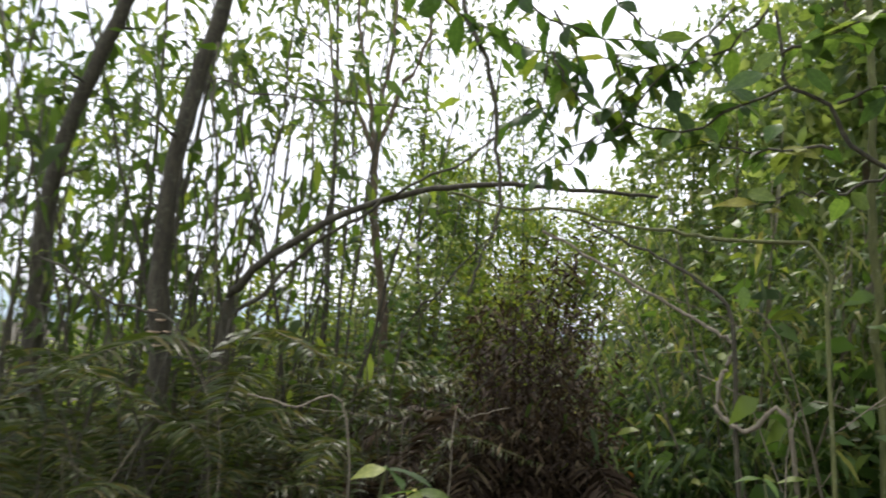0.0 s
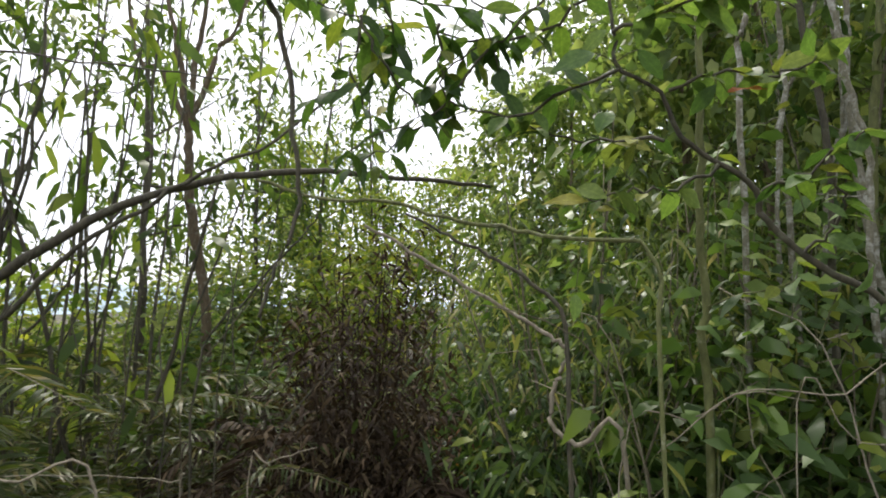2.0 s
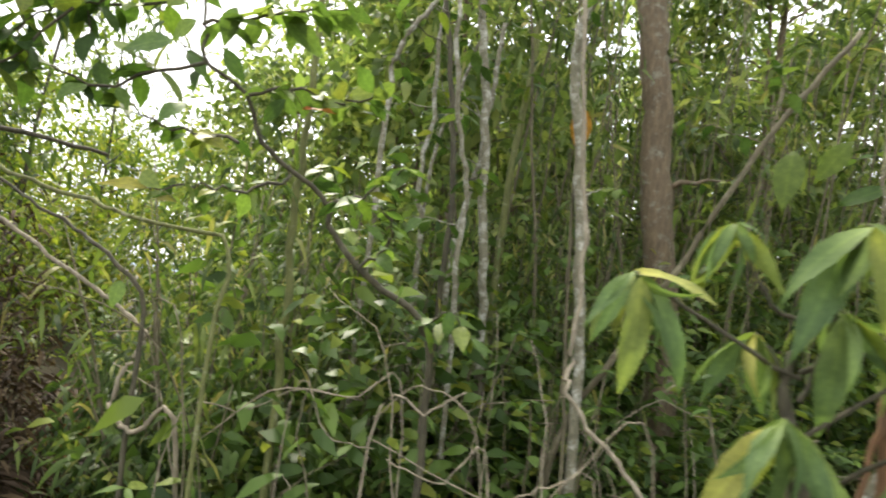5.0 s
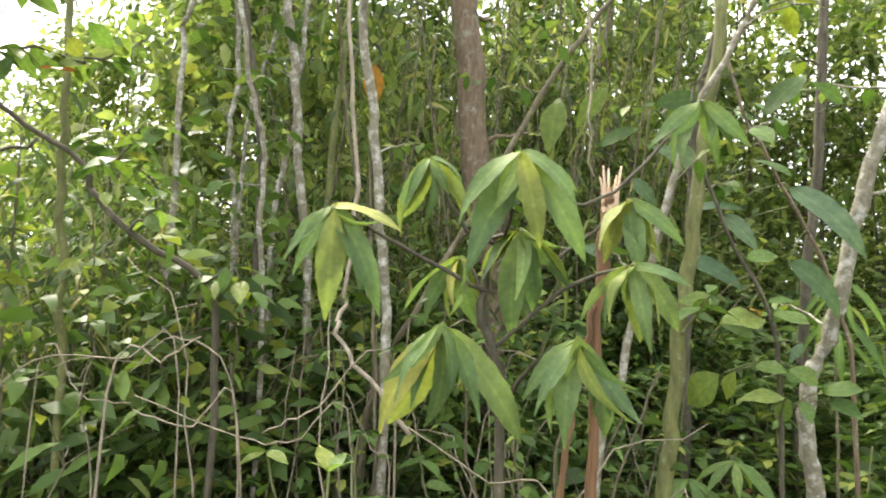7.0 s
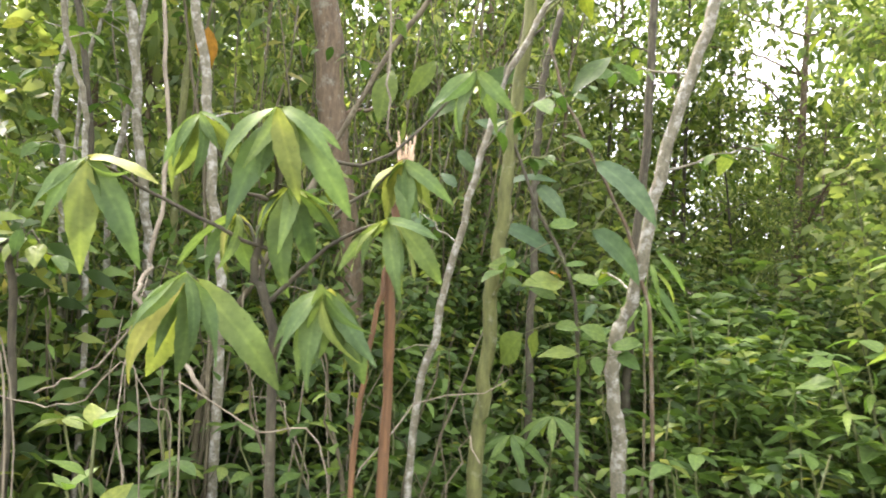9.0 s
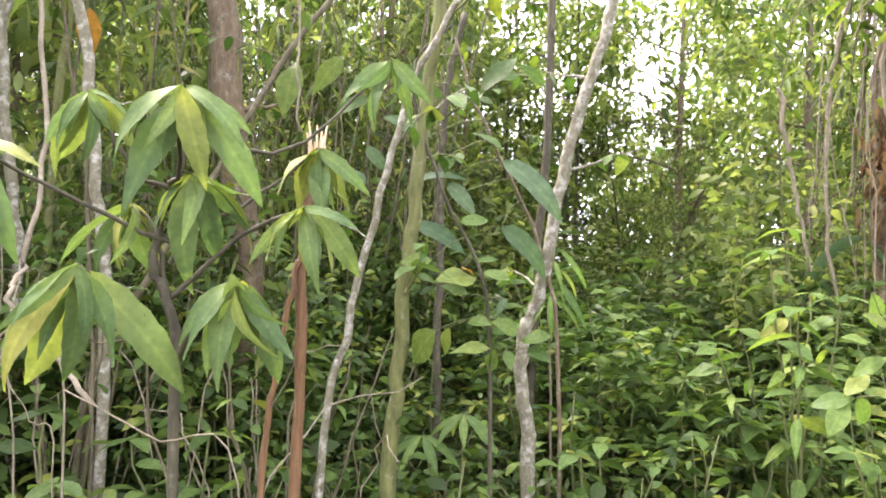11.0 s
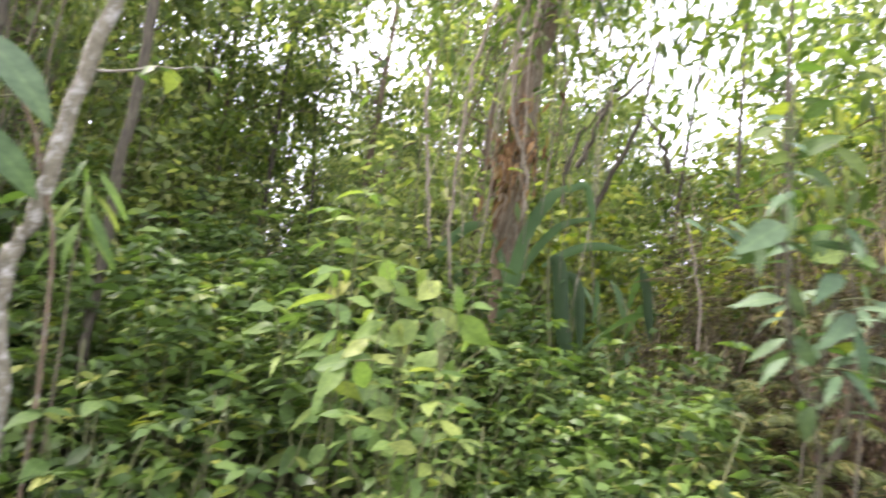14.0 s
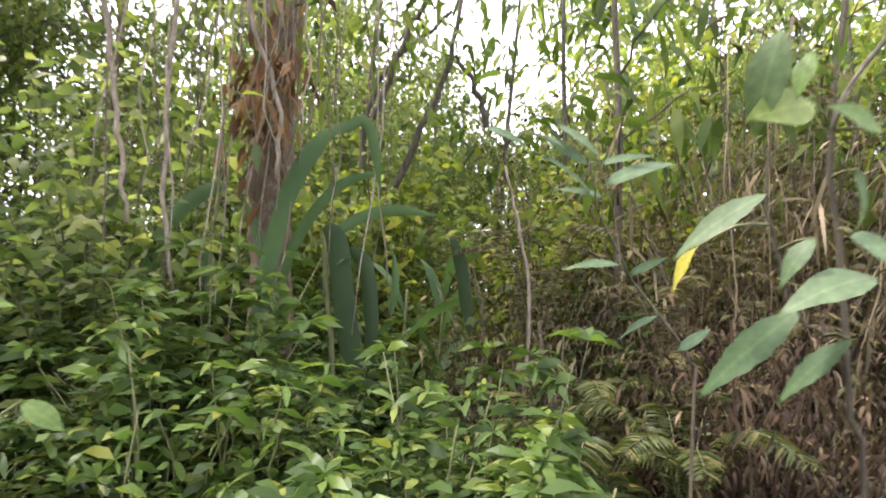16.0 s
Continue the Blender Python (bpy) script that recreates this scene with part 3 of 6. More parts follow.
reed_a = make_reeds("cane_stand", (0, 0, 0), 4.6, 0.6, 11, 900, M["reed"], M["bamboo"], "stand of thin pale canes and hanging vines")
place_kind(reed_a, x, y)
x, y = polar(-20, 3.7)
reed_b = make_reeds("cane_stand", (0, 0, 0), 3.6, 0.28, 16, 300, M["bark_dark"], M["crown"], "clump of thin dark stems fanning upwards", 0.3, 0.009, 0.13, "reed clump", 0.3)
place_kind(reed_b, x, y)
x, y = polar(60, 2.4)
low_a = make_shrub("low_plant", (0, 0, 0), 0.5, 0.34, 12, 170, 0.13, 0.45, M["green_stem"], M["thicket"], "low broad-leaved plant of the forest floor", 0.3, "low plants", "plant", plain=True)
place_kind(low_a, x, y)
x, y = polar(2, 2.7)
low_b = make_shrub("low_plant", (0, 0, 0), 0.55, 0.4, 14, 260, 0.1, 0.3, M["green_stem"], M["deep"], "low plant beside the path, dark green with painted shade", 0.3, "low plants", "plant", plain=True)
place_kind(low_b, x, y)
x, y = polar(-12, 2.8)
fern_a = make_fern("fern", (0, 0, 0), 11, 0.75, M["fern"], M["reed"], "green fern with arching fronds")
place_kind(fern_a, x, y)
x, y = polar(135, 3.4)
fern_b = make_fern("dead_fern", (0, 0, 0), 14, 0.9, M["dead_fern"], M["dead_fern"], "withered brown fern with collapsed fronds", "dead ferns", 0.75, 0.9, "fern", 0.1, 0.12)
place_kind(fern_b, x, y)
x, y = polar(142, 5.6)
dry_a = make_reeds("dry_grass", (0, 0, 0), 2.2, 0.55, 60, 800, M["straw"], M["straw"], "tall dry straw-coloured grass and dead stems", 0.3, 0.004, 0.2, "dry grass", 0.07)
place_kind(dry_a, x, y)

x, y = polar(-16, 7.0)
bush_a = make_shrub("tall_bush", (0, 0, 0), 2.6, 1.1, 24, 1500, 0.15, 0.42, M["green_stem"], M["sunny"], "tall bush behind the thin trees, sunlight painted into its leaves", 0.35, "tall bushes", plain=True)
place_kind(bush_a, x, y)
x, y = polar(38, 4.6)
tree_e = make_tree("tree", (0, 0, 0), 4.6, (-0.15, 0.1), 0.035, 20, 3000, 0.13, M["bark_brown"], M["edge"], "young tree leafy from top to foot", 0.15, 0.75, 0.2, 4, "leafy young trees")
place_kind(tree_e, x, y)
x, y = polar(84, 6.0)
bush_b = make_shrub("tall_bush", (0, 0, 0), 2.8, 1.1, 24, 1600, 0.15, 0.4, M["green_stem"], M["edge"], "tall green bush of the forest edge", 0.35, "tall bushes", plain=True)
place_kind(bush_b, x, y)

x, y = polar(101, 6.6)
tree_f = make_tree("tree", (0, 0, 0), 5.6, (0.1, -0.2), 0.045, 24, 4600, 0.1, M["bark_brown"], M["edge"], "forest tree with a haze of fine small leaves", 0.18, 1.2, 0.15, 5, "fine-leaved trees")
place_kind(tree_f, x, y)
x, y = polar(112, 3.9)
low_c = make_shrub("ground_cover_plant", (0, 0, 0), 0.75, 0.45, 22, 480, 0.075, 0.4, M["green_stem"], M["thicket"], "low plant with many small green leaves", 0.3, "low plants", "plant", 0.0, 0, True)
place_kind(low_c, x, y)
spread_copies([low_c], [(rng.uniform(2.0, 4.2), rng.uniform(-3.1, -1.5), rng.uniform(0.8, 1.25)) for _ in range(22)])
spread_copies([low_c], zone(26, 24, 110, 1.9, 3.3, 0.8, 1.3))
spread_copies([low_c], zone(8, -35, -4, 2.0, 3.2, 0.7, 1.0))
spread_copies([tree_a], zone(4, -48, -4, 4.0, 7.5, 0.8, 1.15))
spread_copies([tree_b], zone(5, -52, 12, 7.0, 14.0, 0.8, 1.2))
spread_copies([reed_b], zone(6, -42, -12, 3.3, 6.0, 0.8, 1.2))
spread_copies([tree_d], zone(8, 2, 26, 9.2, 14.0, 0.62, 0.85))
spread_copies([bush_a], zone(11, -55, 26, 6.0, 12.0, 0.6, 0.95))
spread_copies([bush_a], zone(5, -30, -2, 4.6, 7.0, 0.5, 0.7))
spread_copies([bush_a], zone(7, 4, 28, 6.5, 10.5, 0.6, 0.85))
spread_copies([tree_b], [(0.9, 8.9, 0.85), (4.2, 8.6, 0.9), (2.2, 11.5, 0.9)])
spread_copies([tree_c], zone(6, 38, 82, 6.0, 10.0, 0.7, 1.0))
spread_copies([bush_b], zone(8, 30, 96, 5.5, 9.0, 0.7, 1.0))
spread_copies([tree_b], zone(4, 82, 100, 6.5, 12.0, 0.7, 1.0))
spread_copies([bush_b], zone(10, 98, 128, 5.0, 9.0, 0.75, 1.0))
spread_copies([tree_b], zone(3, 108, 132, 8.0, 14.0, 0.7, 1.0))
spread_copies([bush_b], zone(6, 74, 128, 9.5, 13.0, 1.3, 1.7))
spread_copies([tree_f], zone(9, 78, 128, 6.4, 9.0, 0.75, 1.05))
spread_copies([tree_f], [(1.3 + a, -1.8 + b, c) for a, b, c in zone(5, 118, 165, 5.5, 8.5, 0.6, 0.8)])
spread_copies([bush_a], zone(7, 118, 170, 6.0, 10.0, 0.6, 0.85))
spread_copies([tree_a], zone(9, 124, 168, 5.0, 9.0, 0.7, 1.0))
spread_copies([bam_a], zone(10, 24, 56, 2.6, 4.4, 0.75, 1.05))
spread_copies([bam_a], [(1.25, 2.75, 0.8), (1.45, 3.3, 0.9), (1.75, 4.2, 0.95), (1.5, 2.3, 0.85)])
spread_copies([shr_a], zone(8, 26, 56, 2.4, 4.2, 0.8, 1.25))
spread_copies([tree_e], [(*polar(25, 5.6), 0.75), (*polar(28, 4.7), 0.6), (*polar(31, 5.4), 0.75)])
spread_copies([bush_a], [(*polar(26, 6.8), 0.8), (*polar(30, 7.4), 0.9)])
spread_copies([tree_e], zone(3, 36, 50, 4.0, 6.0, 0.8, 1.0))
spread_copies([tree_e], zone(3, 48, 86, 4.4, 6.5, 0.8, 1.0))
spread_copies([reed_a], zone(11, 42, 80, 3.2, 6.0, 0.8, 1.2))
spread_copies([shr_a], zone(20, 30, 84, 2.8, 5.5, 0.8, 1.2))
spread_copies([shr_b], zone(22, 88, 118, 3.4, 6.5, 0.8, 1.15))
spread_copies([shr_a, fern_a], zone(22, -50, 8, 3.6, 9.0, 0.7, 1.1))
spread_copies([fern_a, fern_b], zone(34, -45, 9, 2.3, 4.6, 0.7, 1.15))
spread_copies([fern_b], zone(12, 132, 165, 3.6, 6.0, 0.8, 1.1))
spread_copies([reed_a], zone(5, 132, 168, 5.0, 8.0, 0.6, 0.8))
spread_copies([bush_a], zone(5, 130, 168, 5.2, 9.0, 0.6, 0.8))
spread_copies([dry_a], zone(5, 132, 160, 5.2, 7.0, 0.7, 0.9))
spread_copies([low_a, low_b], zone(36, 22, 100, 2.2, 4.2, 0.8, 1.4))
spread_copies([low_a, shr_b], zone(12, 118, 132, 3.2, 5.2, 0.6, 0.9))
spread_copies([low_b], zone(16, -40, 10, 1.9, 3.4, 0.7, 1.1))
spread_copies([shr_a], zone(6, 180, 310, 3.5, 8.0, 0.9, 1.3))
near = [(1.3 + px, -1.8 + py, sc) for px, py, sc in zone(4, 128, 158, 4.2, 6.5, 0.6, 0.8)]
spread_copies([bush_a], near)
dry_b = make_shrub("dry_bush", (0, 0, 0), 2.2, 0.8, 40, 2200, 0.075, 0.3, M["reed"], M["dry"], "tangled half-dry bush of olive and tan leaves", 0.4, "dry bushes", "shrub", 0.05, plain=True)
place_kind(dry_b, 3.3, -4.6)
near = [(1.3 + px, -1.8 + py, sc) for px, py, sc in zone(9, 126, 160, 3.0, 5.6, 0.8, 1.1)]
spread_copies([dry_b], near)
spread_copies([low_c], [(2.9, -2.75, 0.8), (3.1, -2.9, 0.9), (2.5, -2.6, 0.8), (3.4, -2.85, 0.9), (2.7, -2.5, 0.7)])
near = [(1.3 + px, -1.8 + py, sc) for px, py, sc in zone(5, 134, 160, 2.6, 3.6, 0.8, 1.0)]
spread_copies([fern_b], near)

spread_copies([bush_b], zone(6, -34, 6, 6.5, 11.0, 0.7, 1.0))
spread_copies([dry_b], zone(10, -42, -9, 3.3, 5.2, 0.5, 0.68))
spread_copies([dry_b, dry_b, shr_b], [(4.3, -3.58, 0.75), (3.89, -3.88, 0.85), (3.95, -4.6, 1.0), (3.48, -4.82, 0.95), (3.43, -5.52, 1.0), (3.1, -5.69, 1.0), (5.16, -4.47, 1.1), (4.64, -5.8, 1.2), (4.08, -6.8, 1.2)])
spread_copies([tree_d], [(6.71, -5.79, 0.85), (6.66, -7.5, 0.95), (5.59, -8.17, 0.9), (5.22, -9.84, 1.0)])

# ---- dense far wood that closes the view, with a few gaps to the sky ----
x, y = polar(64, 9.5)
tree_g = make_tree("tree", (0, 0, 0), 5.2, (0.2, 0.1), 0.06, 26, 5200, 0.19, M["bark_brown"], M["far"], "dense leafy tree of the wood behind", 0.08, 1.5, 0.34, 4, "trees of the wood behind", 0.3, 0.4)
tree_g.matrix_basis = pose(x, y, height(x, y) - 0.02)
for k in range(34):
    a = 28 + 132 * (k + 0.5) / 34 + rng.uniform(-1.5, 1.5)
    d = rng.uniform(8.5, 12.5)
    x, y = 0.9 + polar(a, d)[0], -0.8 + polar(a, d)[1]
    s = rng.uniform(0.62, 0.82) if k % 4 else rng.uniform(0.95, 1.2)
    if 56 < a < 92 or 102 < a < 122:
        s = rng.uniform(0.46, 0.58)
    copy_thing(tree_g, Matrix.Identity(4)).matrix_basis = pose(x, y, height(x, y) - 0.02, 0, 0, float(rng.uniform(0, 360))) @ Matrix.Diagonal((s, s, s, 1))
# shrubs whose dark leaf colour stands in for the shade beside the path
dark_shrub = make_shrub("shade_shrub", (0, 0, 0), 1.15, 0.5, 20, 1100, 0.1, 0.26, M["green_stem"], M["deep"], "shrub beside the path, shade painted into its dark leaves", 0.45, "shade shrubs", "shrub", 0.3, plain=True)
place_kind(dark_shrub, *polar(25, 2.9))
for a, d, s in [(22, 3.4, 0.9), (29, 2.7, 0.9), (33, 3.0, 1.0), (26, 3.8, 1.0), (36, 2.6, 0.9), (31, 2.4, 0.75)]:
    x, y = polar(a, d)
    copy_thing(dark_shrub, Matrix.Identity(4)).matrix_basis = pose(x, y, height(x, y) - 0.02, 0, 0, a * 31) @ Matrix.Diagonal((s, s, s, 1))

# more of them, deepening the dark hollow by colour
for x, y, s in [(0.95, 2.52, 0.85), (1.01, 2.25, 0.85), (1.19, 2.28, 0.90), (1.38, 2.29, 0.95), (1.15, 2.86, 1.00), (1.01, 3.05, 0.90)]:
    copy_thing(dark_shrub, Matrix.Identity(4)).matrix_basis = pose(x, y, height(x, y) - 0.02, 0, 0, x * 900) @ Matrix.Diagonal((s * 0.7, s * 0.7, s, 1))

# ---- leaf litter ----
g = Geo()
n = 5000
ang, rad = rng.uniform(0, 2 * np.pi, n), 7.5 * np.sqrt(rng.uniform(0, 1, n))
px_, py_ = np.sin(ang) * rad, np.cos(ang) * rad
pz_ = np.array([height(a, b) for a, b in zip(px_, py_)]) + 0.012
L = rng.uniform(0.04, 0.13, n)
g.leaves(np.stack([px_, py_, pz_], 1), np.stack([rng.normal(0, 1, n), rng.normal(0, 1, n), rng.normal(0.05, 0.15, n)], 1), L, L * 0.42, 0.1, plain=True)
n = 1800
along, off = rng.uniform(1.3, 10, n), rng.normal(0.1, 0.28, n)
px_, py_ = along * 0.276 + off * 0.961, along * 0.961 - off * 0.276
pz_ = np.array([height(a, b) for a, b in zip(px_, py_)]) + 0.014
L = rng.uniform(0.04, 0.14, n)
g.leaves(np.stack([px_, py_, pz_], 1), np.stack([rng.normal(0, 1, n), rng.normal(0, 1, n), rng.normal(0.1, 0.25, n)], 1), L, L * 0.42, 0.1, plain=True)
me = g.mesh("leaf_litter")
me.materials.append(M["litter"])
tagged(new("leaf_litter", me), "brown fallen leaves on the forest floor", "leaf litter", kind="stuff")


# ---- single stems and sticks ----


def stem_thing(name, pts, r0, r1, mat, label, category, n=22, wob=0.004, sides=10, knots=0.05, group=""):
    pts = [np.array(p, float) for p in pts]
    t = thing(name, pts[0], label, category, group)
    g = Geo()
    g.tube(bend(pts, n, wob), r0, r1, sides, knots)
    part("stem", g, mat, t)
    return t


def foot(p):
    """Carries a line of places down to the ground below its first one."""
    return [(p[0][0], p[0][1], height(p[0][0], p[0][1]) - 0.1)] + list(p)



LM = {
    "droop": leaf_shape("leaf", M["droop"], 0.42, 0.215, 0.8, 0.2, 0.05, 1.0, 13),
    "droop_b": leaf_shape("leaf", M["droop"], 0.45, 0.245, 0.5, 0.26, 0.05, 1.0, 13),
    "broad": leaf_shape("leaf", M["broad"], 0.45, 0.5, 0.35, 0.1),
    "lime": leaf_shape("leaf", M["lime"], 0.5, 0.46, 0.3, 0.1),
    "round": leaf_shape("leaf", M["lime"], 0.5, 0.58, 0.2, 0.14),
    "lance": leaf_shape("leaf", M["lance"], 0.42, 0.22, 0.6, 0.1),
    "grey": leaf_shape("leaf", M["grey"], 0.42, 0.36, 0.55, 0.12, 0.03, 1.0, 10),
    "serrate": leaf_shape("leaf", M["grey"], 0.45, 0.24, 0.45, 0.14, 0.06, 1.0, 13),
    "dark": leaf_shape("leaf", M["dark_leaf"], 0.5, 0.42, 0.35, 0.1),
    "lance_pale": leaf_shape("leaf", M["grey"], 0.42, 0.2, 0.35, 0.1),
    "hanging": leaf_shape("leaf", M["dark_leaf"], 0.45, 0.3, 0.5, 0.1),
    "yellow": leaf_shape("leaf", M["yellow"], 0.5, 0.42, 0.4, 0.12),
    "red": leaf_shape("leaf", M["red"], 0.45, 0.45, 0.3, 0.2),
    "orange": leaf_shape("leaf", M["orange"], 0.45, 0.45, 0.4, 0.25),
    "finger": leaf_shape("leaflet", M["broad"], 0.55, 0.22, 0.5, 0.06),
}


def leafy(t, pts, r0, r1, mat, kinds, n, size, start=0.3, up=-0.55, name="branch", tuft=3, n_pts=14, hang=0.0):
    """A branch of a plant with large leaves set alternately along it and a tuft at its tip."""
    ln = bend(pts, n_pts, 0.006)
    g = Geo()
    g.tube(ln, r0, r1, 7, 0.06)
    part(name, g, mat, t)
    d = unit(np.gradient(ln, axis=0))
    for i in range(n):
        u = start + (1 - start) * (i + 0.5 * rng.uniform()) / max(n, 1)
        k = min(n_pts - 1, int(u * (n_pts - 1)))
        a = i * 2.4 + rng.uniform(-0.5, 0.5)
        out = np.array([math.cos(a), math.sin(a), 0])
        aim = out + d[k] * 0.35 + UP * (up + rng.normal(0, 0.25) - hang)
        me = LM[kinds[int(rng.integers(len(kinds)))]]
        leaf_part(t, me, ln[k] + out * r0, aim, size * rng.uniform(0.65, 1.15), unit(UP * 0.8 + out * 0.5 + rng.normal(0, 0.4, 3)))
    for i in range(tuft):
        a = i * 6.28 / tuft + rng.uniform(-0.5, 0.5)
        aim = d[-1] * 0.5 + np.array([math.cos(a), math.sin(a), up - hang])
        leaf_part(t, LM[kinds[i % len(kinds)]], ln[-1], aim, size * rng.uniform(0.6, 1.0), unit(UP + rng.normal(0, 0.3, 3)))
    return ln


def trunk_tree(pts, r0, r1, mat, label, group="", n=30):
    t = stem_thing("thin_tree", foot(pts), r0, r1, mat, label, "tree", n, group=group)
    line = bend(pts, 24)
    for k in (9, 14, 19):
        o = line[k + int(rng.integers(-2, 3))]
        d = np.array([rng.normal(), rng.normal(), rng.uniform(0.2, 0.8)])
        d = unit(d) * rng.uniform(0.18, 0.38)
        leafy(t, [o, o + d * 0.5 + rng.normal(0, 0.01, 3), o + d * (1, 1, 0.8)], r1 * 0.3, 0.0015, mat, ["dark", "broad"], 5, 0.09, 0.4, -0.4, "twig", 2, 7)
    return t


# leaning trunks and arching branches round the path
trunk_tree([(-2.09, 3.38, 1.23), (-2.07, 3.31, 1.76), (-2.02, 3.25, 2.15), (-1.90, 3.19, 2.54), (-1.71, 3.11, 3.02), (-1.52, 3.03, 3.50)], 0.05, 0.034, M["bark_dark"], "dark leaning trunk of a thin tree", "leaning trunks")
fungus_tree = trunk_tree([(-1.30, 3.05, 1.01), (-1.31, 3.00, 1.39), (-1.32, 2.95, 1.73), (-1.29, 2.90, 2.08), (-1.22, 2.85, 2.46), (-1.10, 2.78, 2.89), (-0.98, 2.71, 3.33)], 0.052, 0.036, M["bark_dark"], "dark leaning trunk with pale shelf fungus at its foot", "leaning trunks")
FUNGUS = [(-1.29, 2.95, 1.42)][0]
for i in range(5):
    g = Geo()
    c = np.array([FUNGUS[0] + rng.uniform(-0.045, 0.045), FUNGUS[1], FUNGUS[2] - 0.04 * i + rng.uniform(-0.02, 0.02)])
    k = np.linspace(0, np.pi, 9)
    w = rng.uniform(0.018, 0.034)
    rim = np.stack([np.cos(k) * w, -np.sin(k) * w, 0 * k], 1) + c
    v = np.concatenate([[c], rim, [c - UP * 0.012], rim * 1.0 - UP * 0.006])
    g.add(v, [(0, 1 + j, 2 + j) for j in range(8)] + [(10, 12 + j, 11 + j) for j in range(8)] + [(1 + j, 11 + j, 2 + j) for j in range(8)] + [(2 + j, 11 + j, 12 + j) for j in range(8)])
    part("shelf_fungus", g, M["raw_wood"], fungus_tree, "pale shelf fungus")
stem_thing("arching_branch", foot([(-0.95, 2.78, 1.33), (-0.87, 2.70, 1.55), (-0.74, 2.63, 1.67), (-0.53, 2.55, 1.81), (-0.32, 2.48, 1.90), (-0.09, 2.41, 1.96), (0.11, 2.35, 1.98), (0.32, 2.29, 1.98), (0.59, 2.23, 1.96), (0.76, 2.17, 1.94)]), 0.022, 0.006, M["bark_dark"], "long thin branch arching over the path", "branch", 34)
stem_thing("arching_branch", foot([(0.96, 1.55, 1.37), (1.00, 1.63, 1.68), (0.83, 1.77, 1.72), (0.71, 1.90, 1.76), (0.57, 2.03, 1.80), (0.40, 2.16, 1.86), (0.19, 2.30, 1.89), (0.00, 2.43, 1.96)]), 0.006, 0.006, M["bark_moss"], "thin branch bowed across the path", "branch", 34)
stem_thing("arching_branch", foot([(-0.91, 2.69, 1.26), (-0.75, 2.61, 1.51), (-0.54, 2.53, 1.73), (-0.34, 2.46, 1.86), (-0.14, 2.40, 1.99), (0.05, 2.34, 2.08), (0.32, 2.25, 2.31)]), 0.012, 0.004, M["bark_dark"], "slim second branch rising beside the arch", "branch", 30)
stem_thing("arching_branch", foot([(0.87, 1.84, 1.35), (0.80, 1.89, 1.58), (0.70, 1.96, 1.67), (0.57, 2.04, 1.75), (0.45, 2.11, 1.82)]), 0.008, 0.004, M["bark_dark"], "thin bare branch sloping over the path", "branch", 26)
stem_thing("hanging_vine", [(-0.12, 1.70, 2.87), (-0.05, 1.74, 2.41), (0.04, 1.73, 2.19), (0.07, 1.74, 1.97), (0.09, 1.74, 1.76), (0.04, 1.74, 1.61), (0.01, 1.73, 1.50)], 0.009, 0.004, M["bark_dark"], "thin dark vine hanging before the sky", "vine", 30)
t = trunk_tree([(-0.28, 4.86, 1.31), (-0.37, 4.78, 1.97), (-0.43, 4.74, 2.32), (-0.44, 4.68, 2.71)], 0.04, 0.03, M["bark_brown"], "forked slender tree against the sky")
FORK = [(-0.44, 4.68, 2.71)][0]
for e in [(-0.35, 4.54, 3.69), (-0.60, 4.58, 3.54), (-0.81, 4.63, 3.27), (-0.08, 4.53, 3.66)]:
    g = Geo()
    g.tube(bend([FORK, tuple(0.55 * a + 0.45 * b + c for a, b, c in zip(FORK, e, (0.0, 0.0, 0.12))), e, (e[0] * 1.15, e[1], e[2] + 0.9)], 14, 0.01), 0.024, 0.009, 7)
    part("limb", g, M["bark_brown"], t)

# pale and mossy stems before the bend
trunk_tree([(3.00, 0.13, 0.86), (2.97, 0.14, 1.06), (2.95, 0.14, 1.26), (2.95, 0.08, 1.44), (2.94, 0.04, 1.61), (2.93, -0.02, 1.92), (2.92, -0.08, 2.14), (2.92, -0.16, 2.38), (2.90, -0.23, 2.71)], 0.028, 0.019, M["bark_pale"], "pale lichen-spotted thin tree trunk", n=40)
trunk_tree([(2.33, 0.57, 0.96), (2.33, 0.51, 1.25), (2.33, 0.46, 1.45), (2.33, 0.43, 1.59), (2.34, 0.37, 1.80), (2.35, 0.31, 2.04), (2.37, 0.22, 2.21), (2.39, 0.13, 2.40)], 0.013, 0.009, M["bark_pale"], "slim leaning pale trunk with lichen")
trunk_tree([(2.50, 0.43, 0.89), (2.49, 0.40, 1.19), (2.47, 0.38, 1.46), (2.47, 0.35, 1.66), (2.46, 0.32, 1.96), (2.45, 0.28, 2.22), (2.44, 0.25, 2.52)], 0.026, 0.018, M["bark_moss"], "moss-green thin tree trunk")
trunk_tree([(3.12, 1.60, 1.42), (3.02, 1.62, 2.02), (2.96, 1.63, 2.46), (2.91, 1.63, 2.79), (2.84, 1.65, 3.18), (2.74, 1.68, 3.72)], 0.08, 0.065, M["bark_brown"], "thick brown mottled tree trunk")
trunk_tree([(2.21, 1.48, 1.01), (2.31, 1.30, 1.49), (2.43, 1.10, 1.90), (2.51, 0.96, 2.21), (2.59, 0.84, 2.45), (2.67, 0.70, 2.67)], 0.013, 0.009, M["reed"], "thin brown trunk leaning through the thicket")
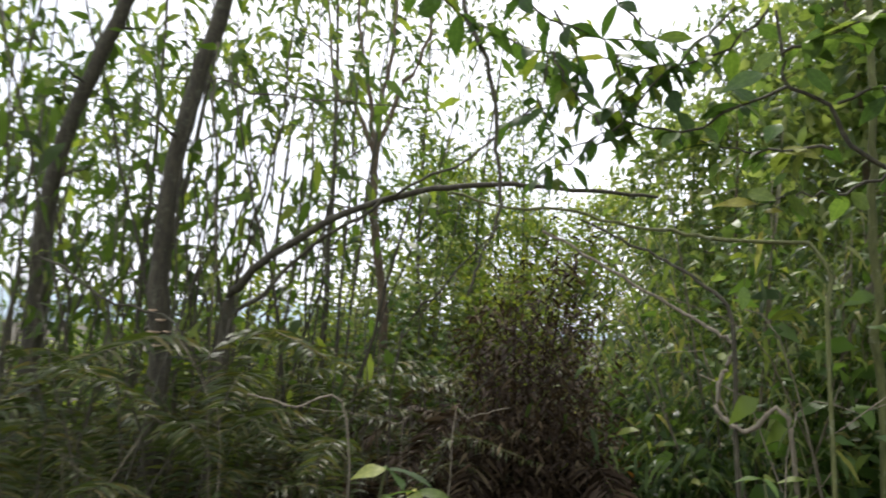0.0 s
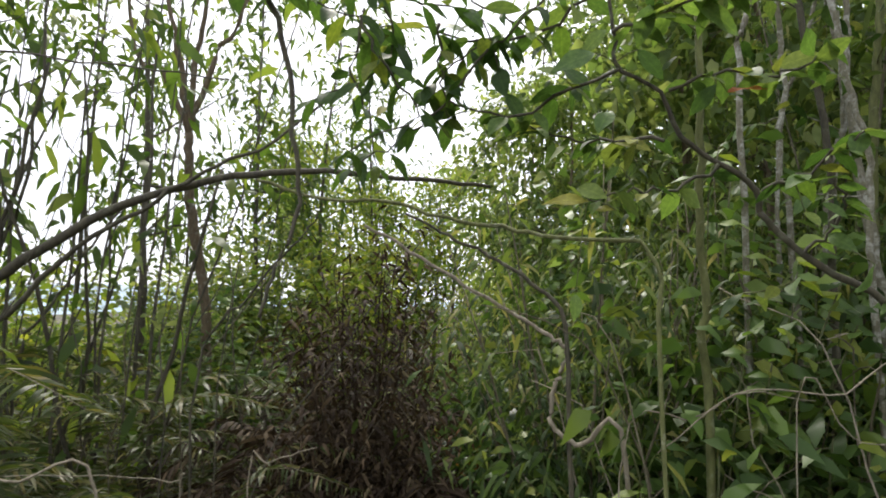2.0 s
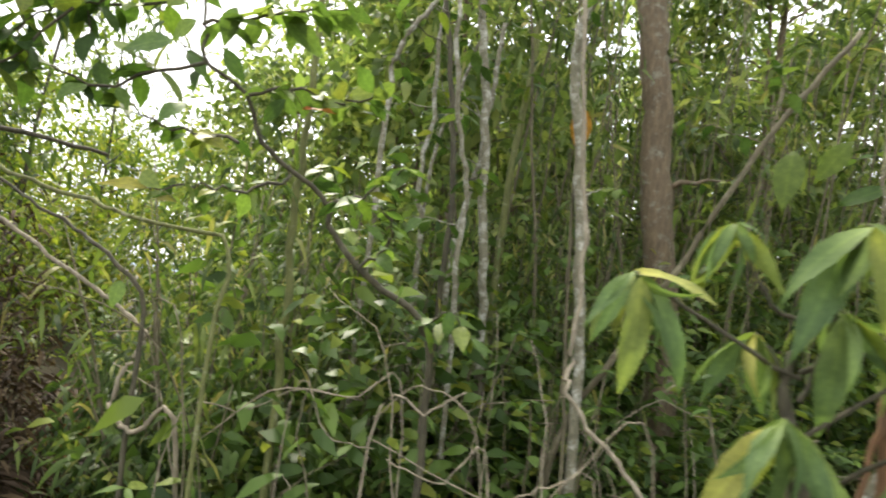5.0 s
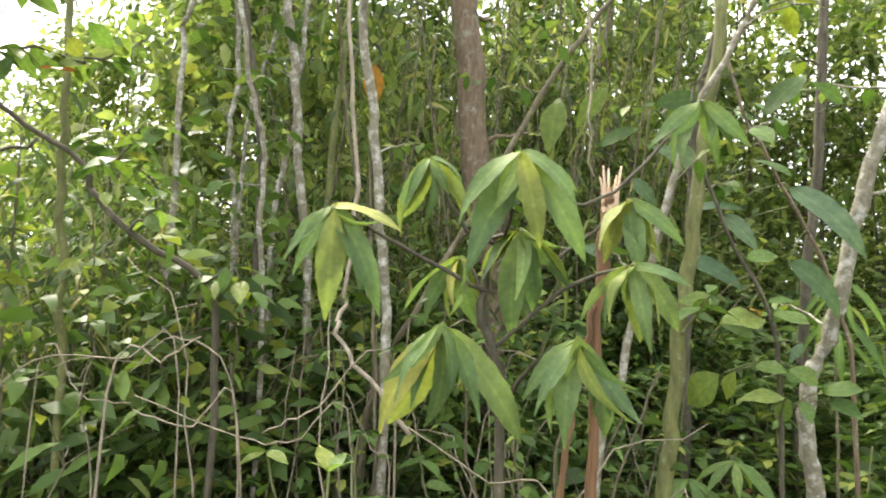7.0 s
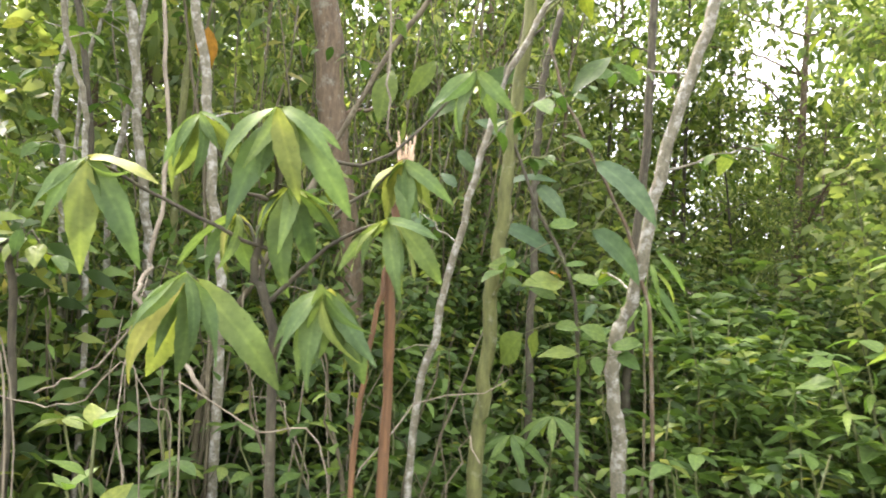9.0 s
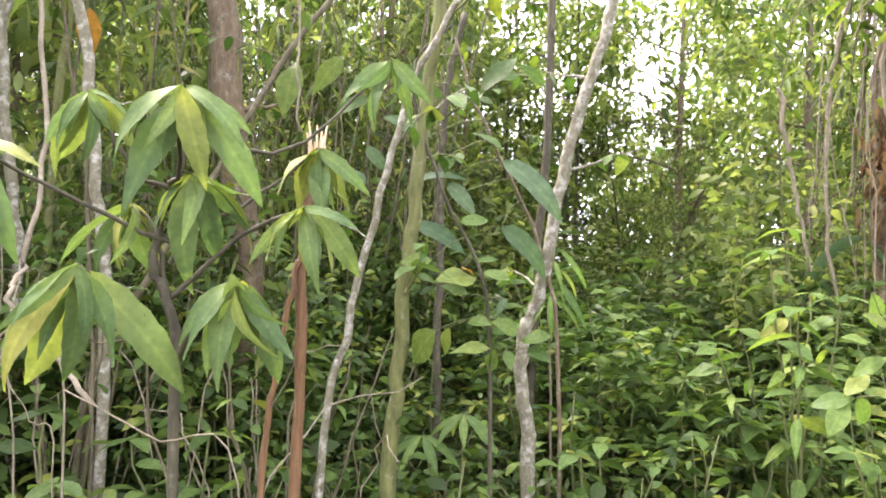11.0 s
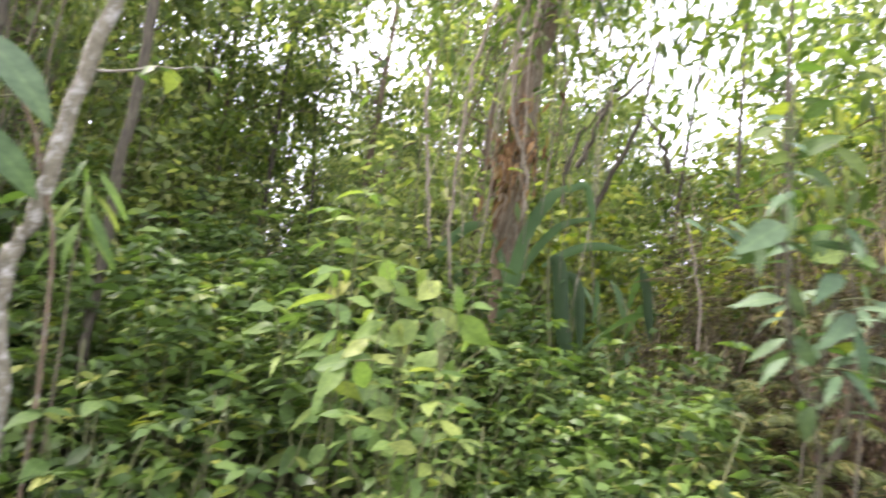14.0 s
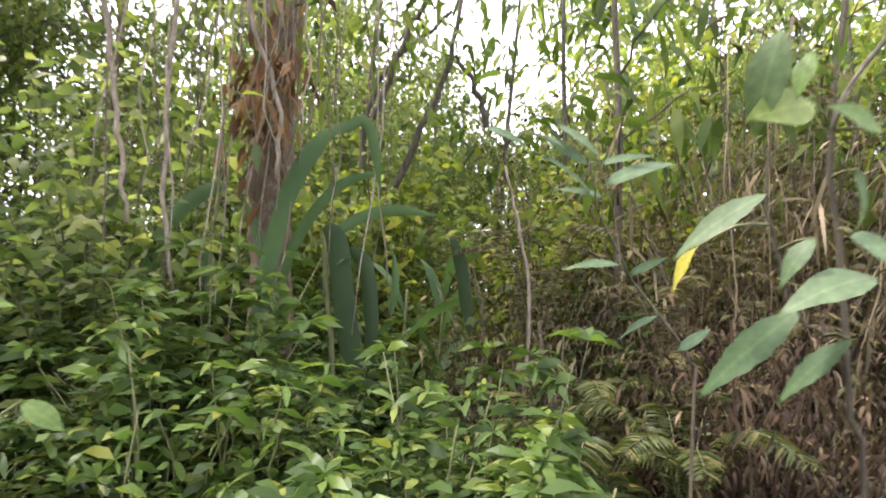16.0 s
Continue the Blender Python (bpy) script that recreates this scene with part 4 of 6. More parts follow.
trunk_tree([(1.24, 1.70, 1.20), (1.21, 1.69, 1.43), (1.21, 1.67, 1.56), (1.18, 1.65, 1.81), (1.17, 1.62, 2.05), (1.15, 1.59, 2.40), (1.13, 1.56, 2.69)], 0.013, 0.0097, M["bark_moss"], "thin weathered stem standing in the thicket", "thicket stems")
trunk_tree([(2.19, 1.35, 1.27), (2.13, 1.34, 1.72), (2.08, 1.35, 2.12), (2.02, 1.36, 2.48), (2.02, 1.33, 2.73), (1.99, 1.32, 3.06)], 0.02, 0.015, M["bark_pale"], "thin weathered stem standing in the thicket", "thicket stems")
trunk_tree([(1.87, 1.68, 1.35), (1.82, 1.65, 1.74), (1.81, 1.62, 2.00), (1.72, 1.63, 2.31), (1.66, 1.61, 2.67)], 0.011, 0.0083, M["bark_pale"], "thin weathered stem standing in the thicket", "thicket stems")
trunk_tree([(1.96, 1.90, 1.52), (1.94, 1.87, 1.94), (1.90, 1.86, 2.29), (1.80, 1.89, 2.81), (1.74, 1.91, 3.15)], 0.014, 0.0105, M["bark_dark"], "thin weathered stem standing in the thicket", "thicket stems")
trunk_tree([(2.25, 1.93, 1.39), (2.19, 1.93, 1.84), (2.12, 1.93, 2.44), (2.06, 1.94, 2.78), (1.98, 1.96, 3.22)], 0.022, 0.0165, M["bark_pale"], "thin weathered stem standing in the thicket", "thicket stems")
trunk_tree([(1.94, 2.03, 1.65), (1.88, 2.03, 2.08), (1.89, 2.00, 2.38), (1.86, 1.98, 2.76), (1.85, 1.95, 3.10)], 0.012, 0.009, M["bark_pale"], "thin weathered stem standing in the thicket", "thicket stems")
trunk_tree([(1.64, 1.96, 2.20), (1.64, 1.92, 2.56), (1.73, 1.82, 2.78), (1.81, 1.73, 3.04)], 0.012, 0.009, M["bark_pale"], "thin weathered stem standing in the thicket", "thicket stems")
trunk_tree([(2.13, 2.06, 1.70), (2.16, 2.00, 2.21), (2.17, 1.96, 2.55), (2.17, 1.93, 2.87)], 0.014, 0.0105, M["bark_pale"], "thin weathered stem standing in the thicket", "thicket stems")
trunk_tree([(2.46, 2.12, 1.63), (2.46, 2.08, 2.36), (2.47, 2.04, 2.73), (2.47, 2.02, 3.03)], 0.02, 0.015, M["bark_moss"], "thin weathered stem standing in the thicket", "thicket stems")
trunk_tree([(2.04, 2.20, 1.60), (2.04, 2.17, 2.25), (2.08, 2.08, 2.57), (2.12, 2.01, 2.84)], 0.01, 0.0075, M["bark_pale"], "thin weathered stem standing in the thicket", "thicket stems")
trunk_tree([(3.72, 0.33, 1.15), (3.67, 0.26, 2.06), (3.63, 0.23, 2.65), (3.60, 0.20, 3.14)], 0.024, 0.018, M["bark_dark"], "thin weathered stem standing in the thicket", "thicket stems")
trunk_tree([(3.51, 0.74, 1.71), (3.45, 0.70, 2.34), (3.43, 0.60, 2.77)], 0.02, 0.015, M["bark_dark"], "thin weathered stem standing in the thicket", "thicket stems")

# split reddish stump with a hanging strand
TOP = np.array([1.98, 0.36, 1.77])
t = thing("broken_stump", (1.99, 0.40, 0.0), "broken reddish-brown stump with splintered pale top", "stump")
for line, r0, r1 in [([(1.99, 0.40, 0.93), (1.98, 0.39, 1.29), (1.97, 0.38, 1.52), (1.98, 0.37, 1.72), (1.97, 0.36, 1.78)], 0.014, 0.014), ([(1.93, 0.45, 0.93), (1.93, 0.43, 1.21), (1.94, 0.40, 1.40), (1.95, 0.38, 1.52)], 0.009, 0.006)]:
    g = Geo()
    g.tube(bend(foot(line), 20, 0.003), r0, r1, 9, 0.12)
    part("split_stem", g, M["red_wood"], t)
for i in range(9):
    a = i * 0.7
    g = Geo()
    o = TOP + (0.013 * math.cos(a), 0.013 * math.sin(a), -0.03)
    g.tube(bend([o, o + (0.004 * math.cos(a), 0.004 * math.sin(a), 0.05), o + (0.012 * math.cos(a), 0.012 * math.sin(a), 0.085 + 0.03 * math.sin(i * 2.1))], 4), 0.007, 0.002, 4)
    part("splinter", g, M["raw_wood"], t, "pale torn splinter")
stem_thing("hanging_strand", [(1.92, 0.42, 2.55), (1.95, 0.41, 2.18), (1.96, 0.41, 1.96), (1.97, 0.40, 1.83)], 0.003, 0.0025, M["dead_stick"], "thin straw-coloured strand hanging onto the stump", "vine", 12)

# dead sticks and vines
stem_thing("curly_vine", [(0.35, 2.28, 1.80), (0.51, 2.19, 1.70), (0.64, 2.10, 1.60), (0.76, 2.03, 1.52), (0.83, 1.97, 1.47), (0.88, 1.92, 1.43), (0.89, 1.89, 1.40), (0.87, 1.88, 1.34), (0.84, 1.88, 1.29), (0.82, 1.86, 1.20), (0.84, 1.83, 1.17), (0.88, 1.79, 1.15), (0.96, 1.71, 1.17)] + [(1.11, 1.86, 0.31)], 0.006, 0.007, M["dead_stick"], "pale curly dead vine hanging before the bank", "vine", 60)
for pts, rad in [([(-1.19, 2.79, 1.39), (-1.13, 2.65, 2.36), (-0.83, 2.63, 2.38), (-0.51, 2.61, 2.38), (-0.11, 2.58, 2.36)], 0.006), ([(-1.03, 3.09, 1.29), (-0.94, 3.02, 1.80), (-0.79, 2.92, 2.47)], 0.012), ([(-1.08, 3.11, 1.24), (-0.98, 3.05, 1.63), (-0.85, 2.98, 2.05), (-0.79, 2.87, 2.80)], 0.011), ([(-1.25, 3.20, 1.39), (-1.09, 3.12, 1.92), (-1.02, 3.01, 2.66)], 0.008), ([(-0.92, 3.20, 1.19), (-0.78, 3.15, 1.54), (-0.54, 3.08, 1.92)], 0.009), ([(-1.55, 3.32, 1.38), (-1.53, 3.23, 2.06), (-1.54, 3.12, 2.85)], 0.01), ([(-1.95, 3.47, 1.24), (-2.07, 3.37, 2.05), (-2.03, 3.25, 2.87)], 0.01), ([(-0.18, 2.64, 1.25), (-0.03, 2.59, 1.55), (0.14, 2.55, 1.75), (0.22, 2.52, 1.88)], 0.006), ([(-1.56, 2.30, 1.46), (-1.25, 2.28, 1.44), (-1.00, 2.27, 1.37), (-0.89, 2.28, 1.24), (-0.79, 2.32, 0.92)], 0.006)]:
    stem_thing("bare_branch", foot(pts), rad, rad * 0.5, M["bark_dark"], "thin dark bare branch crossing before the sky", "branch", 24, 0.008, 6, 0.06, "bare branches")
stem_thing("dead_stick", foot([(1.11, 1.00, 1.27), (1.19, 0.92, 1.38), (1.24, 0.87, 1.43)]), 0.0028, 0.0017, M["dead_stick"], "pale dead stick lying in the undergrowth", "stick", 18, 0.002, group="dead sticks")
stem_thing("dead_stick", foot([(1.37, 1.24, 1.30), (1.26, 1.32, 1.33), (1.11, 1.45, 1.33), (0.97, 1.58, 1.17)]), 0.0024, 0.0015, M["dead_stick"], "pale dead stick lying in the undergrowth", "stick", 18, 0.002, group="dead sticks")
stem_thing("dead_stick", foot([(1.34, 0.88, 1.22), (1.26, 0.94, 1.23), (1.17, 1.01, 1.27)]), 0.0024, 0.0015, M["dead_stick"], "pale dead stick lying in the undergrowth", "stick", 18, 0.002, group="dead sticks")
stem_thing("dead_stick", foot([(1.59, 0.67, 1.32), (1.46, 0.78, 1.27), (1.38, 0.85, 1.22)]), 0.0024, 0.0015, M["dead_stick"], "pale dead stick lying in the undergrowth", "stick", 18, 0.002, group="dead sticks")
stem_thing("dead_stick", foot([(1.05, 1.24, 1.30), (1.13, 1.18, 1.27), (1.21, 1.12, 1.26)]), 0.0016, 0.0010, M["dead_stick"], "pale dead stick lying in the undergrowth", "stick", 18, 0.002, group="dead sticks")
stem_thing("dead_stick", foot([(1.37, 0.93, 1.19), (1.27, 1.03, 1.41), (1.20, 1.12, 1.33)]), 0.0020, 0.0013, M["dead_stick"], "pale dead stick lying in the undergrowth", "stick", 18, 0.002, group="dead sticks")
stem_thing("dead_stick", foot([(1.57, 0.78, 1.19), (1.48, 0.88, 1.18), (1.40, 0.97, 1.18), (1.23, 1.16, 1.27)]), 0.0020, 0.0013, M["dead_stick"], "pale dead stick lying in the undergrowth", "stick", 18, 0.002, group="dead sticks")
stem_thing("dead_stick", foot([(1.69, 0.29, 1.06), (1.60, 0.42, 1.18), (1.51, 0.54, 1.27)]), 0.0020, 0.0013, M["dead_stick"], "pale dead stick lying in the undergrowth", "stick", 18, 0.002, group="dead sticks")
stem_thing("dead_stick", foot([(1.57, 0.64, 1.05), (1.54, 0.68, 1.20), (1.50, 0.72, 1.31)]), 0.0016, 0.0010, M["dead_stick"], "pale dead stick lying in the undergrowth", "stick", 18, 0.002, group="dead sticks")
stem_thing("dead_stick", foot([(-0.71, 2.00, 0.98), (-0.77, 1.98, 1.17), (-0.88, 1.96, 1.36)]), 0.0020, 0.0013, M["dead_stick"], "pale dead stick lying in the undergrowth", "stick", 18, 0.002, group="dead sticks")
stem_thing("dead_stick", foot([(-0.30, 1.76, 1.09), (-0.46, 1.76, 1.16), (-0.59, 1.76, 1.19)]), 0.0036, 0.0022, M["dead_stick"], "pale dead stick lying in the undergrowth", "stick", 18, 0.002, group="dead sticks")
stem_thing("dead_stick", foot([(-0.15, 1.86, 1.02), (-0.18, 1.84, 1.12), (-0.51, 1.86, 1.15)]), 0.0016, 0.0010, M["dead_stick"], "pale dead stick lying in the undergrowth", "stick", 18, 0.002, group="dead sticks")
stem_thing("dead_stick", foot([(0.00, 1.88, 1.06), (0.05, 1.86, 1.14), (0.16, 1.82, 1.18)]), 0.0020, 0.0013, M["dead_stick"], "pale dead stick lying in the undergrowth", "stick", 18, 0.002, group="dead sticks")
stem_thing("dead_stick", foot([(0.93, 1.68, 1.14), (1.11, 1.61, 1.24), (1.24, 1.57, 1.31), (1.41, 1.51, 1.29)]), 0.0020, 0.0013, M["dead_stick"], "pale dead stick lying in the undergrowth", "stick", 18, 0.002, group="dead sticks")
stem_thing("bare_vine", [(1.76, 1.15, 2.75), (1.76, 1.10, 2.28), (1.76, 1.04, 1.82), (1.71, 1.00, 1.53), (1.65, 0.96, 1.41), (1.68, 0.83, 1.29), (1.70, 0.72, 1.19)], 0.006, 0.006, M["dead_stick"], "pale woody vine dropping to the undergrowth", "vine", 34)
for i in range(48):
    ax, ay = polar(rng.uniform(26, 84), rng.uniform(1.7, 3.0))
    az0 = rng.uniform(0.7, 1.5)
    d = unit(rng.normal(0, 1, 3) * (1, 1, 0.5)) * rng.uniform(0.3, 0.7)
    stem_thing("twig", foot([(ax, ay, az0 * 0.6), (ax + d[0] * 0.4, ay + d[1] * 0.4, az0), (ax + d[0], ay + d[1], az0 + abs(d[2]))]), 0.004, 0.0015, M["dead_stick"] if i % 2 else M["reed"], "bare grey-brown twig tangled in the undergrowth", "twig", 12, 0.012, 5, 0.08, "bare twigs")

# tangle of thin stems and dry stalks before the valley
for i in range(44):
    ax, ay = polar(rng.uniform(-38, 3), rng.uniform(2.3, 4.2))
    tall = rng.uniform(0.9, 2.6)
    dx, dy = rng.normal(0.12, 0.22) * tall, rng.normal(0, 0.15) * tall
    rad = rng.uniform(0.003, 0.008)
    if ax > -0.1 + 0.2 * ay:
        continue
    stem_thing("bare_sapling", foot([(ax, ay, 0.25), (ax + dx * 0.4, ay + dy * 0.4, tall * 0.55), (ax + dx, ay + dy, tall)]), rad, rad * 0.4, M["bark_dark"] if i % 3 else M["reed"], "thin leaning leafless olive-brown sapling in the undergrowth", "sapling", 14, 0.012, 5, 0.08, "bare saplings")
x, y = polar(-15, 3.0)
fern_c = make_fern("fern", (0, 0, 0), 12, 1.35, M["fern"], M["reed"], "tall olive bracken fern with feathery fronds", "ferns", 0.5, 1.4, "fern", 0.1, 0.11)
place_kind(fern_c, x, y)
spread_copies([fern_c], zone(10, -36, -2, 2.6, 4.2, 0.7, 1.0))
spread_copies([fern_a], zone(6, -36, -2, 2.5, 4.2, 1.1, 1.4))
spread_copies([fern_a, fern_b], zone(8, -36, -2, 2.6, 3.6, 0.9, 1.2))

# broad-leaved sapling with the red leaf, whose branches hang over the path
def set_leaves(t, rows, kinds, swell=1.1, lift=0.3, eye=(0.3, 0.0, 1.5)):
    """Single leaves of a plant: place of the base, way to the tip, and its kind where it differs."""
    wood = [np.array([v.co for v in o.data.vertices]) for o in t.children if o.name.split(".")[0] in ("stem", "trunk", "branch")]
    wood = np.concatenate(wood) + np.array(t.location)
    for i, (x, y, z, dx, dy, dz, *kind) in enumerate(rows):
        chord = np.array([dx, dy, dz])
        ln = float(np.linalg.norm(chord))
        out = unit(np.array(eye) - (x, y, z))
        name = kind[0] if kind else kinds[i % len(kinds)]
        near = np.linalg.norm(wood - (x, y, z), axis=1)
        k = int(near.argmin())
        if 0.015 < near[k] < 0.4:
            g = Geo()
            g.tube(bend([wood[k], wood[k] * 0.5 + np.array([x, y, z]) * 0.5 + UP * 0.08 * near[k], (x, y, z)], 5), 0.0022, 0.0014, 4)
            part("leaf_stalk", g, M["green_stem"], t)
        leaf_part(t, LM[name], (x, y, z), chord / ln + UP * lift, ln * swell, unit(UP * 0.7 + out * 0.8 + rng.normal(0, 0.22, 3)), name + "_leaf" if name in ("red", "yellow", "orange") else "leaf")


STUB = [(1.47, 1.35, 1.53)][0]
t = thing("broadleaf_sapling", (STUB[0], STUB[1], height(STUB[0], STUB[1])), "dark-stemmed sapling with broad glossy leaves over the path", "tree")
for line, r0, r1 in [([(1.53, 1.36, 1.26), (1.47, 1.35, 1.53), (1.29, 1.42, 1.66), (1.20, 1.46, 1.77)], 0.012, 0.008), ([(1.20, 1.46, 1.77), (1.18, 1.45, 1.83), (1.09, 1.47, 1.89), (1.00, 1.49, 1.95), (0.94, 1.49, 2.06), (0.84, 1.52, 2.12), (0.82, 1.51, 2.20), (0.79, 1.49, 2.32)], 0.008, 0.004)]:
    g = Geo()
    g.tube(bend(foot(line) if r0 > 0.01 else line, 24, 0.003), r0, r1, 8, 0.06)
    part("trunk", g, M["bark_dark"], t)
leafy(t, [(0.83, 1.50, 2.11), (0.72, 1.61, 2.07), (0.62, 1.72, 2.04), (0.53, 1.82, 2.09), (0.43, 1.91, 2.17), (0.35, 1.99, 2.28)], 0.005, 0.002, M["bark_dark"], ["dark", "dark", "broad"], 26, 0.1, 0.15, -0.3)
leafy(t, [(0.82, 1.57, 2.37), (0.73, 1.67, 2.28), (0.57, 1.80, 2.27), (0.40, 1.91, 2.34), (0.24, 2.04, 2.36)], 0.005, 0.002, M["bark_dark"], ["dark", "broad"], 26, 0.11, 0.15, -0.3)
leafy(t, [(0.93, 1.47, 1.93), (0.85, 1.56, 1.95), (0.77, 1.65, 1.97), (0.69, 1.74, 2.03)], 0.005, 0.002, M["bark_dark"], ["dark", "broad"], 16, 0.1, 0.15, -0.3)
leafy(t, [(0.93, 1.45, 2.05), (1.02, 1.38, 2.08), (1.13, 1.30, 2.06), (1.19, 1.25, 2.10)], 0.005, 0.002, M["bark_dark"], ["broad", "lime", "broad"], 18, 0.09, 0.15, -0.3)
leafy(t, [(0.81, 1.50, 2.20), (0.90, 1.43, 2.23), (0.99, 1.35, 2.26), (1.08, 1.28, 2.28)], 0.005, 0.002, M["bark_dark"], ["broad", "lime"], 20, 0.11, 0.15, -0.3)
leafy(t, [(1.07, 1.45, 1.88), (0.96, 1.49, 1.82), (0.86, 1.53, 1.81), (0.77, 1.56, 1.79)], 0.005, 0.002, M["bark_dark"], ["broad", "lime", "dark"], 13, 0.09, 0.15, -0.3)
leafy(t, [(1.16, 1.41, 1.81), (1.22, 1.32, 1.85), (1.27, 1.23, 1.92)], 0.005, 0.002, M["bark_dark"], ["broad", "dark"], 10, 0.09, 0.15, -0.3)
leafy(t, [(1.29, 1.42, 1.66), (1.32, 1.34, 1.75), (1.26, 1.30, 1.83)], 0.005, 0.002, M["bark_dark"], ["broad", "lime"], 12, 0.08, 0.15, -0.3)
leafy(t, [(1.47, 1.35, 1.53), (1.52, 1.29, 1.57), (1.57, 1.24, 1.51)], 0.005, 0.002, M["bark_dark"], ["broad", "dark"], 9, 0.1, 0.15, -0.3)
leafy(t, [(0.27, 1.91, 2.37), (0.25, 1.98, 2.21), (0.30, 2.00, 2.10), (0.34, 2.04, 1.95)], 0.005, 0.002, M["bark_dark"], ["dark"], 13, 0.1, 0.15, -0.3)
leafy(t, [(0.45, 1.77, 2.29), (0.47, 1.80, 2.17), (0.50, 1.83, 2.05)], 0.005, 0.002, M["bark_dark"], ["dark"], 10, 0.11, 0.15, -0.3)
leafy(t, [(-0.27, 1.56, 2.49), (-0.09, 1.64, 2.33), (0.09, 1.70, 2.27), (0.28, 1.76, 2.25)], 0.004, 0.002, M["bark_dark"], ["dark", "hanging", "dark"], 16, 0.12, 0.1, -0.5)
leafy(t, [(-0.00, 1.65, 2.50), (0.18, 1.68, 2.36), (0.36, 1.70, 2.31), (0.55, 1.71, 2.30), (0.64, 1.75, 2.11)], 0.004, 0.002, M["bark_dark"], ["dark", "hanging", "dark"], 21, 0.12, 0.1, -0.5)
leafy(t, [(0.22, 1.67, 2.23), (0.27, 1.66, 2.11), (0.36, 1.66, 2.00), (0.20, 1.66, 1.89)], 0.004, 0.002, M["bark_dark"], ["dark", "hanging", "dark"], 14, 0.11, 0.1, -0.5)
leafy(t, [(0.40, 1.90, 2.67), (0.60, 1.88, 2.43), (0.76, 1.85, 2.35), (0.90, 1.83, 2.20)], 0.004, 0.002, M["bark_dark"], ["dark", "hanging", "dark"], 16, 0.11, 0.1, -0.5)
leafy(t, [(0.74, 1.61, 2.39), (0.62, 1.70, 2.26), (0.52, 1.77, 2.21), (0.44, 1.84, 2.13)], 0.004, 0.002, M["bark_dark"], ["dark", "hanging", "dark"], 16, 0.11, 0.1, -0.5)
leafy(t, [(0.24, 1.77, 2.42), (0.33, 1.79, 2.25), (0.29, 1.85, 2.16), (0.14, 1.94, 2.10)], 0.004, 0.002, M["bark_dark"], ["dark", "hanging", "dark"], 16, 0.11, 0.1, -0.5)
leafy(t, [(0.56, 1.69, 2.20), (0.46, 1.77, 2.06), (0.38, 1.84, 1.99), (0.24, 1.93, 1.91)], 0.004, 0.002, M["bark_dark"], ["dark", "hanging", "dark"], 11, 0.1, 0.1, -0.5)
set_leaves(t, [
    (0.96, 1.39, 2.25, 0.09, -0.03, -0.09, "lime"), (0.86, 1.42, 2.24, -0.01, 0.02, -0.09), (0.80, 1.51, 2.21, -0.04, 0.03, -0.06), (0.75, 1.48, 2.13, -0.09, 0.02, -0.06),
    (0.99, 1.36, 2.04, -0.03, 0.03, -0.07, "dark"), (1.07, 1.32, 2.04, 0.06, -0.02, 0.01), (1.14, 1.33, 2.09, 0.02, -0.08, -0.02, "lime"), (1.05, 1.39, 2.04, 0.06, -0.05, -0.01, "red"),
    (0.67, 1.52, 2.08, -0.04, 0.04, 0.03), (0.76, 1.53, 1.78, -0.10, 0.04, -0.01, "yellow"), (0.82, 1.51, 1.76, -0.05, 0.05, 0.00, "yellow"), (0.74, 1.55, 1.82, 0.01, -0.07, -0.05, "lime"),
    (0.83, 1.51, 1.87, -0.02, 0.03, -0.04, "lime"), (1.29, 1.25, 1.93, -0.04, -0.02, -0.07),
], ["broad"])
set_leaves(t, [
    (1.33, 1.27, 1.63, 0.04, 0.05, -0.08, "lime"), (1.49, 1.25, 1.58, -0.02, -0.02, -0.07, "dark"), (1.43, 1.28, 1.53, 0.03, -0.01, -0.07, "dark"), (0.80, 1.50, 2.00, -0.05, -0.04, -0.07, "lime"),
    (0.86, 1.47, 2.15, 0.03, -0.03, -0.08, "dark"), (1.19, 1.32, 1.75, -0.01, -0.04, -0.04, "lime"), (1.23, 1.31, 1.77, 0.03, -0.03, -0.04, "lime"), (0.74, 1.57, 1.56, -0.01, -0.02, -0.06),
    (0.86, 1.48, 1.92, -0.01, 0.05, -0.07, "dark"), (0.31, 1.76, 2.04, -0.03, -0.04, -0.04, "yellow"),
], ["broad"])

# sapling with whorls of drooping leaves
HUB = np.array([1.63, 0.40, 1.26])
t = thing("drooping_sapling", (HUB[0], HUB[1], height(HUB[0], HUB[1])), "sapling with whorls of long drooping yellow-green leaves", "tree")
g = Geo()
g.tube(bend(foot([tuple(HUB)]) + [(1.60, 0.44, 1.49), (1.62, 0.41, 1.63), (1.63, 0.39, 1.78)], 18, 0.004), 0.011, 0.006, 8, 0.05)
part("trunk", g, M["bark_dark"], t)
g = Geo()
g.tube(bend([(1.62, 0.42, 1.54), (1.47, 0.50, 1.61), (1.33, 0.58, 1.69)], 8, 0.003), 0.005, 0.003, 6)
part("branch", g, M["bark_dark"], t)
set_leaves(t, [
    (1.32, 0.57, 1.68, -0.06, 0.07, -0.11), (1.32, 0.56, 1.68, -0.02, -0.02, -0.19), (1.33, 0.58, 1.69, 0.02, -0.13, -0.17), (1.33, 0.58, 1.69, 0.05, -0.12, -0.03),
    (1.34, 0.59, 1.69, 0.04, -0.04, -0.08),
], ["droop", "droop_b"], 1.1, 0.22, (0.67, -0.35, 1.55))
g = Geo()
g.tube(bend([(1.61, 0.42, 1.64), (1.56, 0.46, 1.67), (1.50, 0.50, 1.80)], 8, 0.003), 0.005, 0.003, 6)
part("branch", g, M["bark_dark"], t)
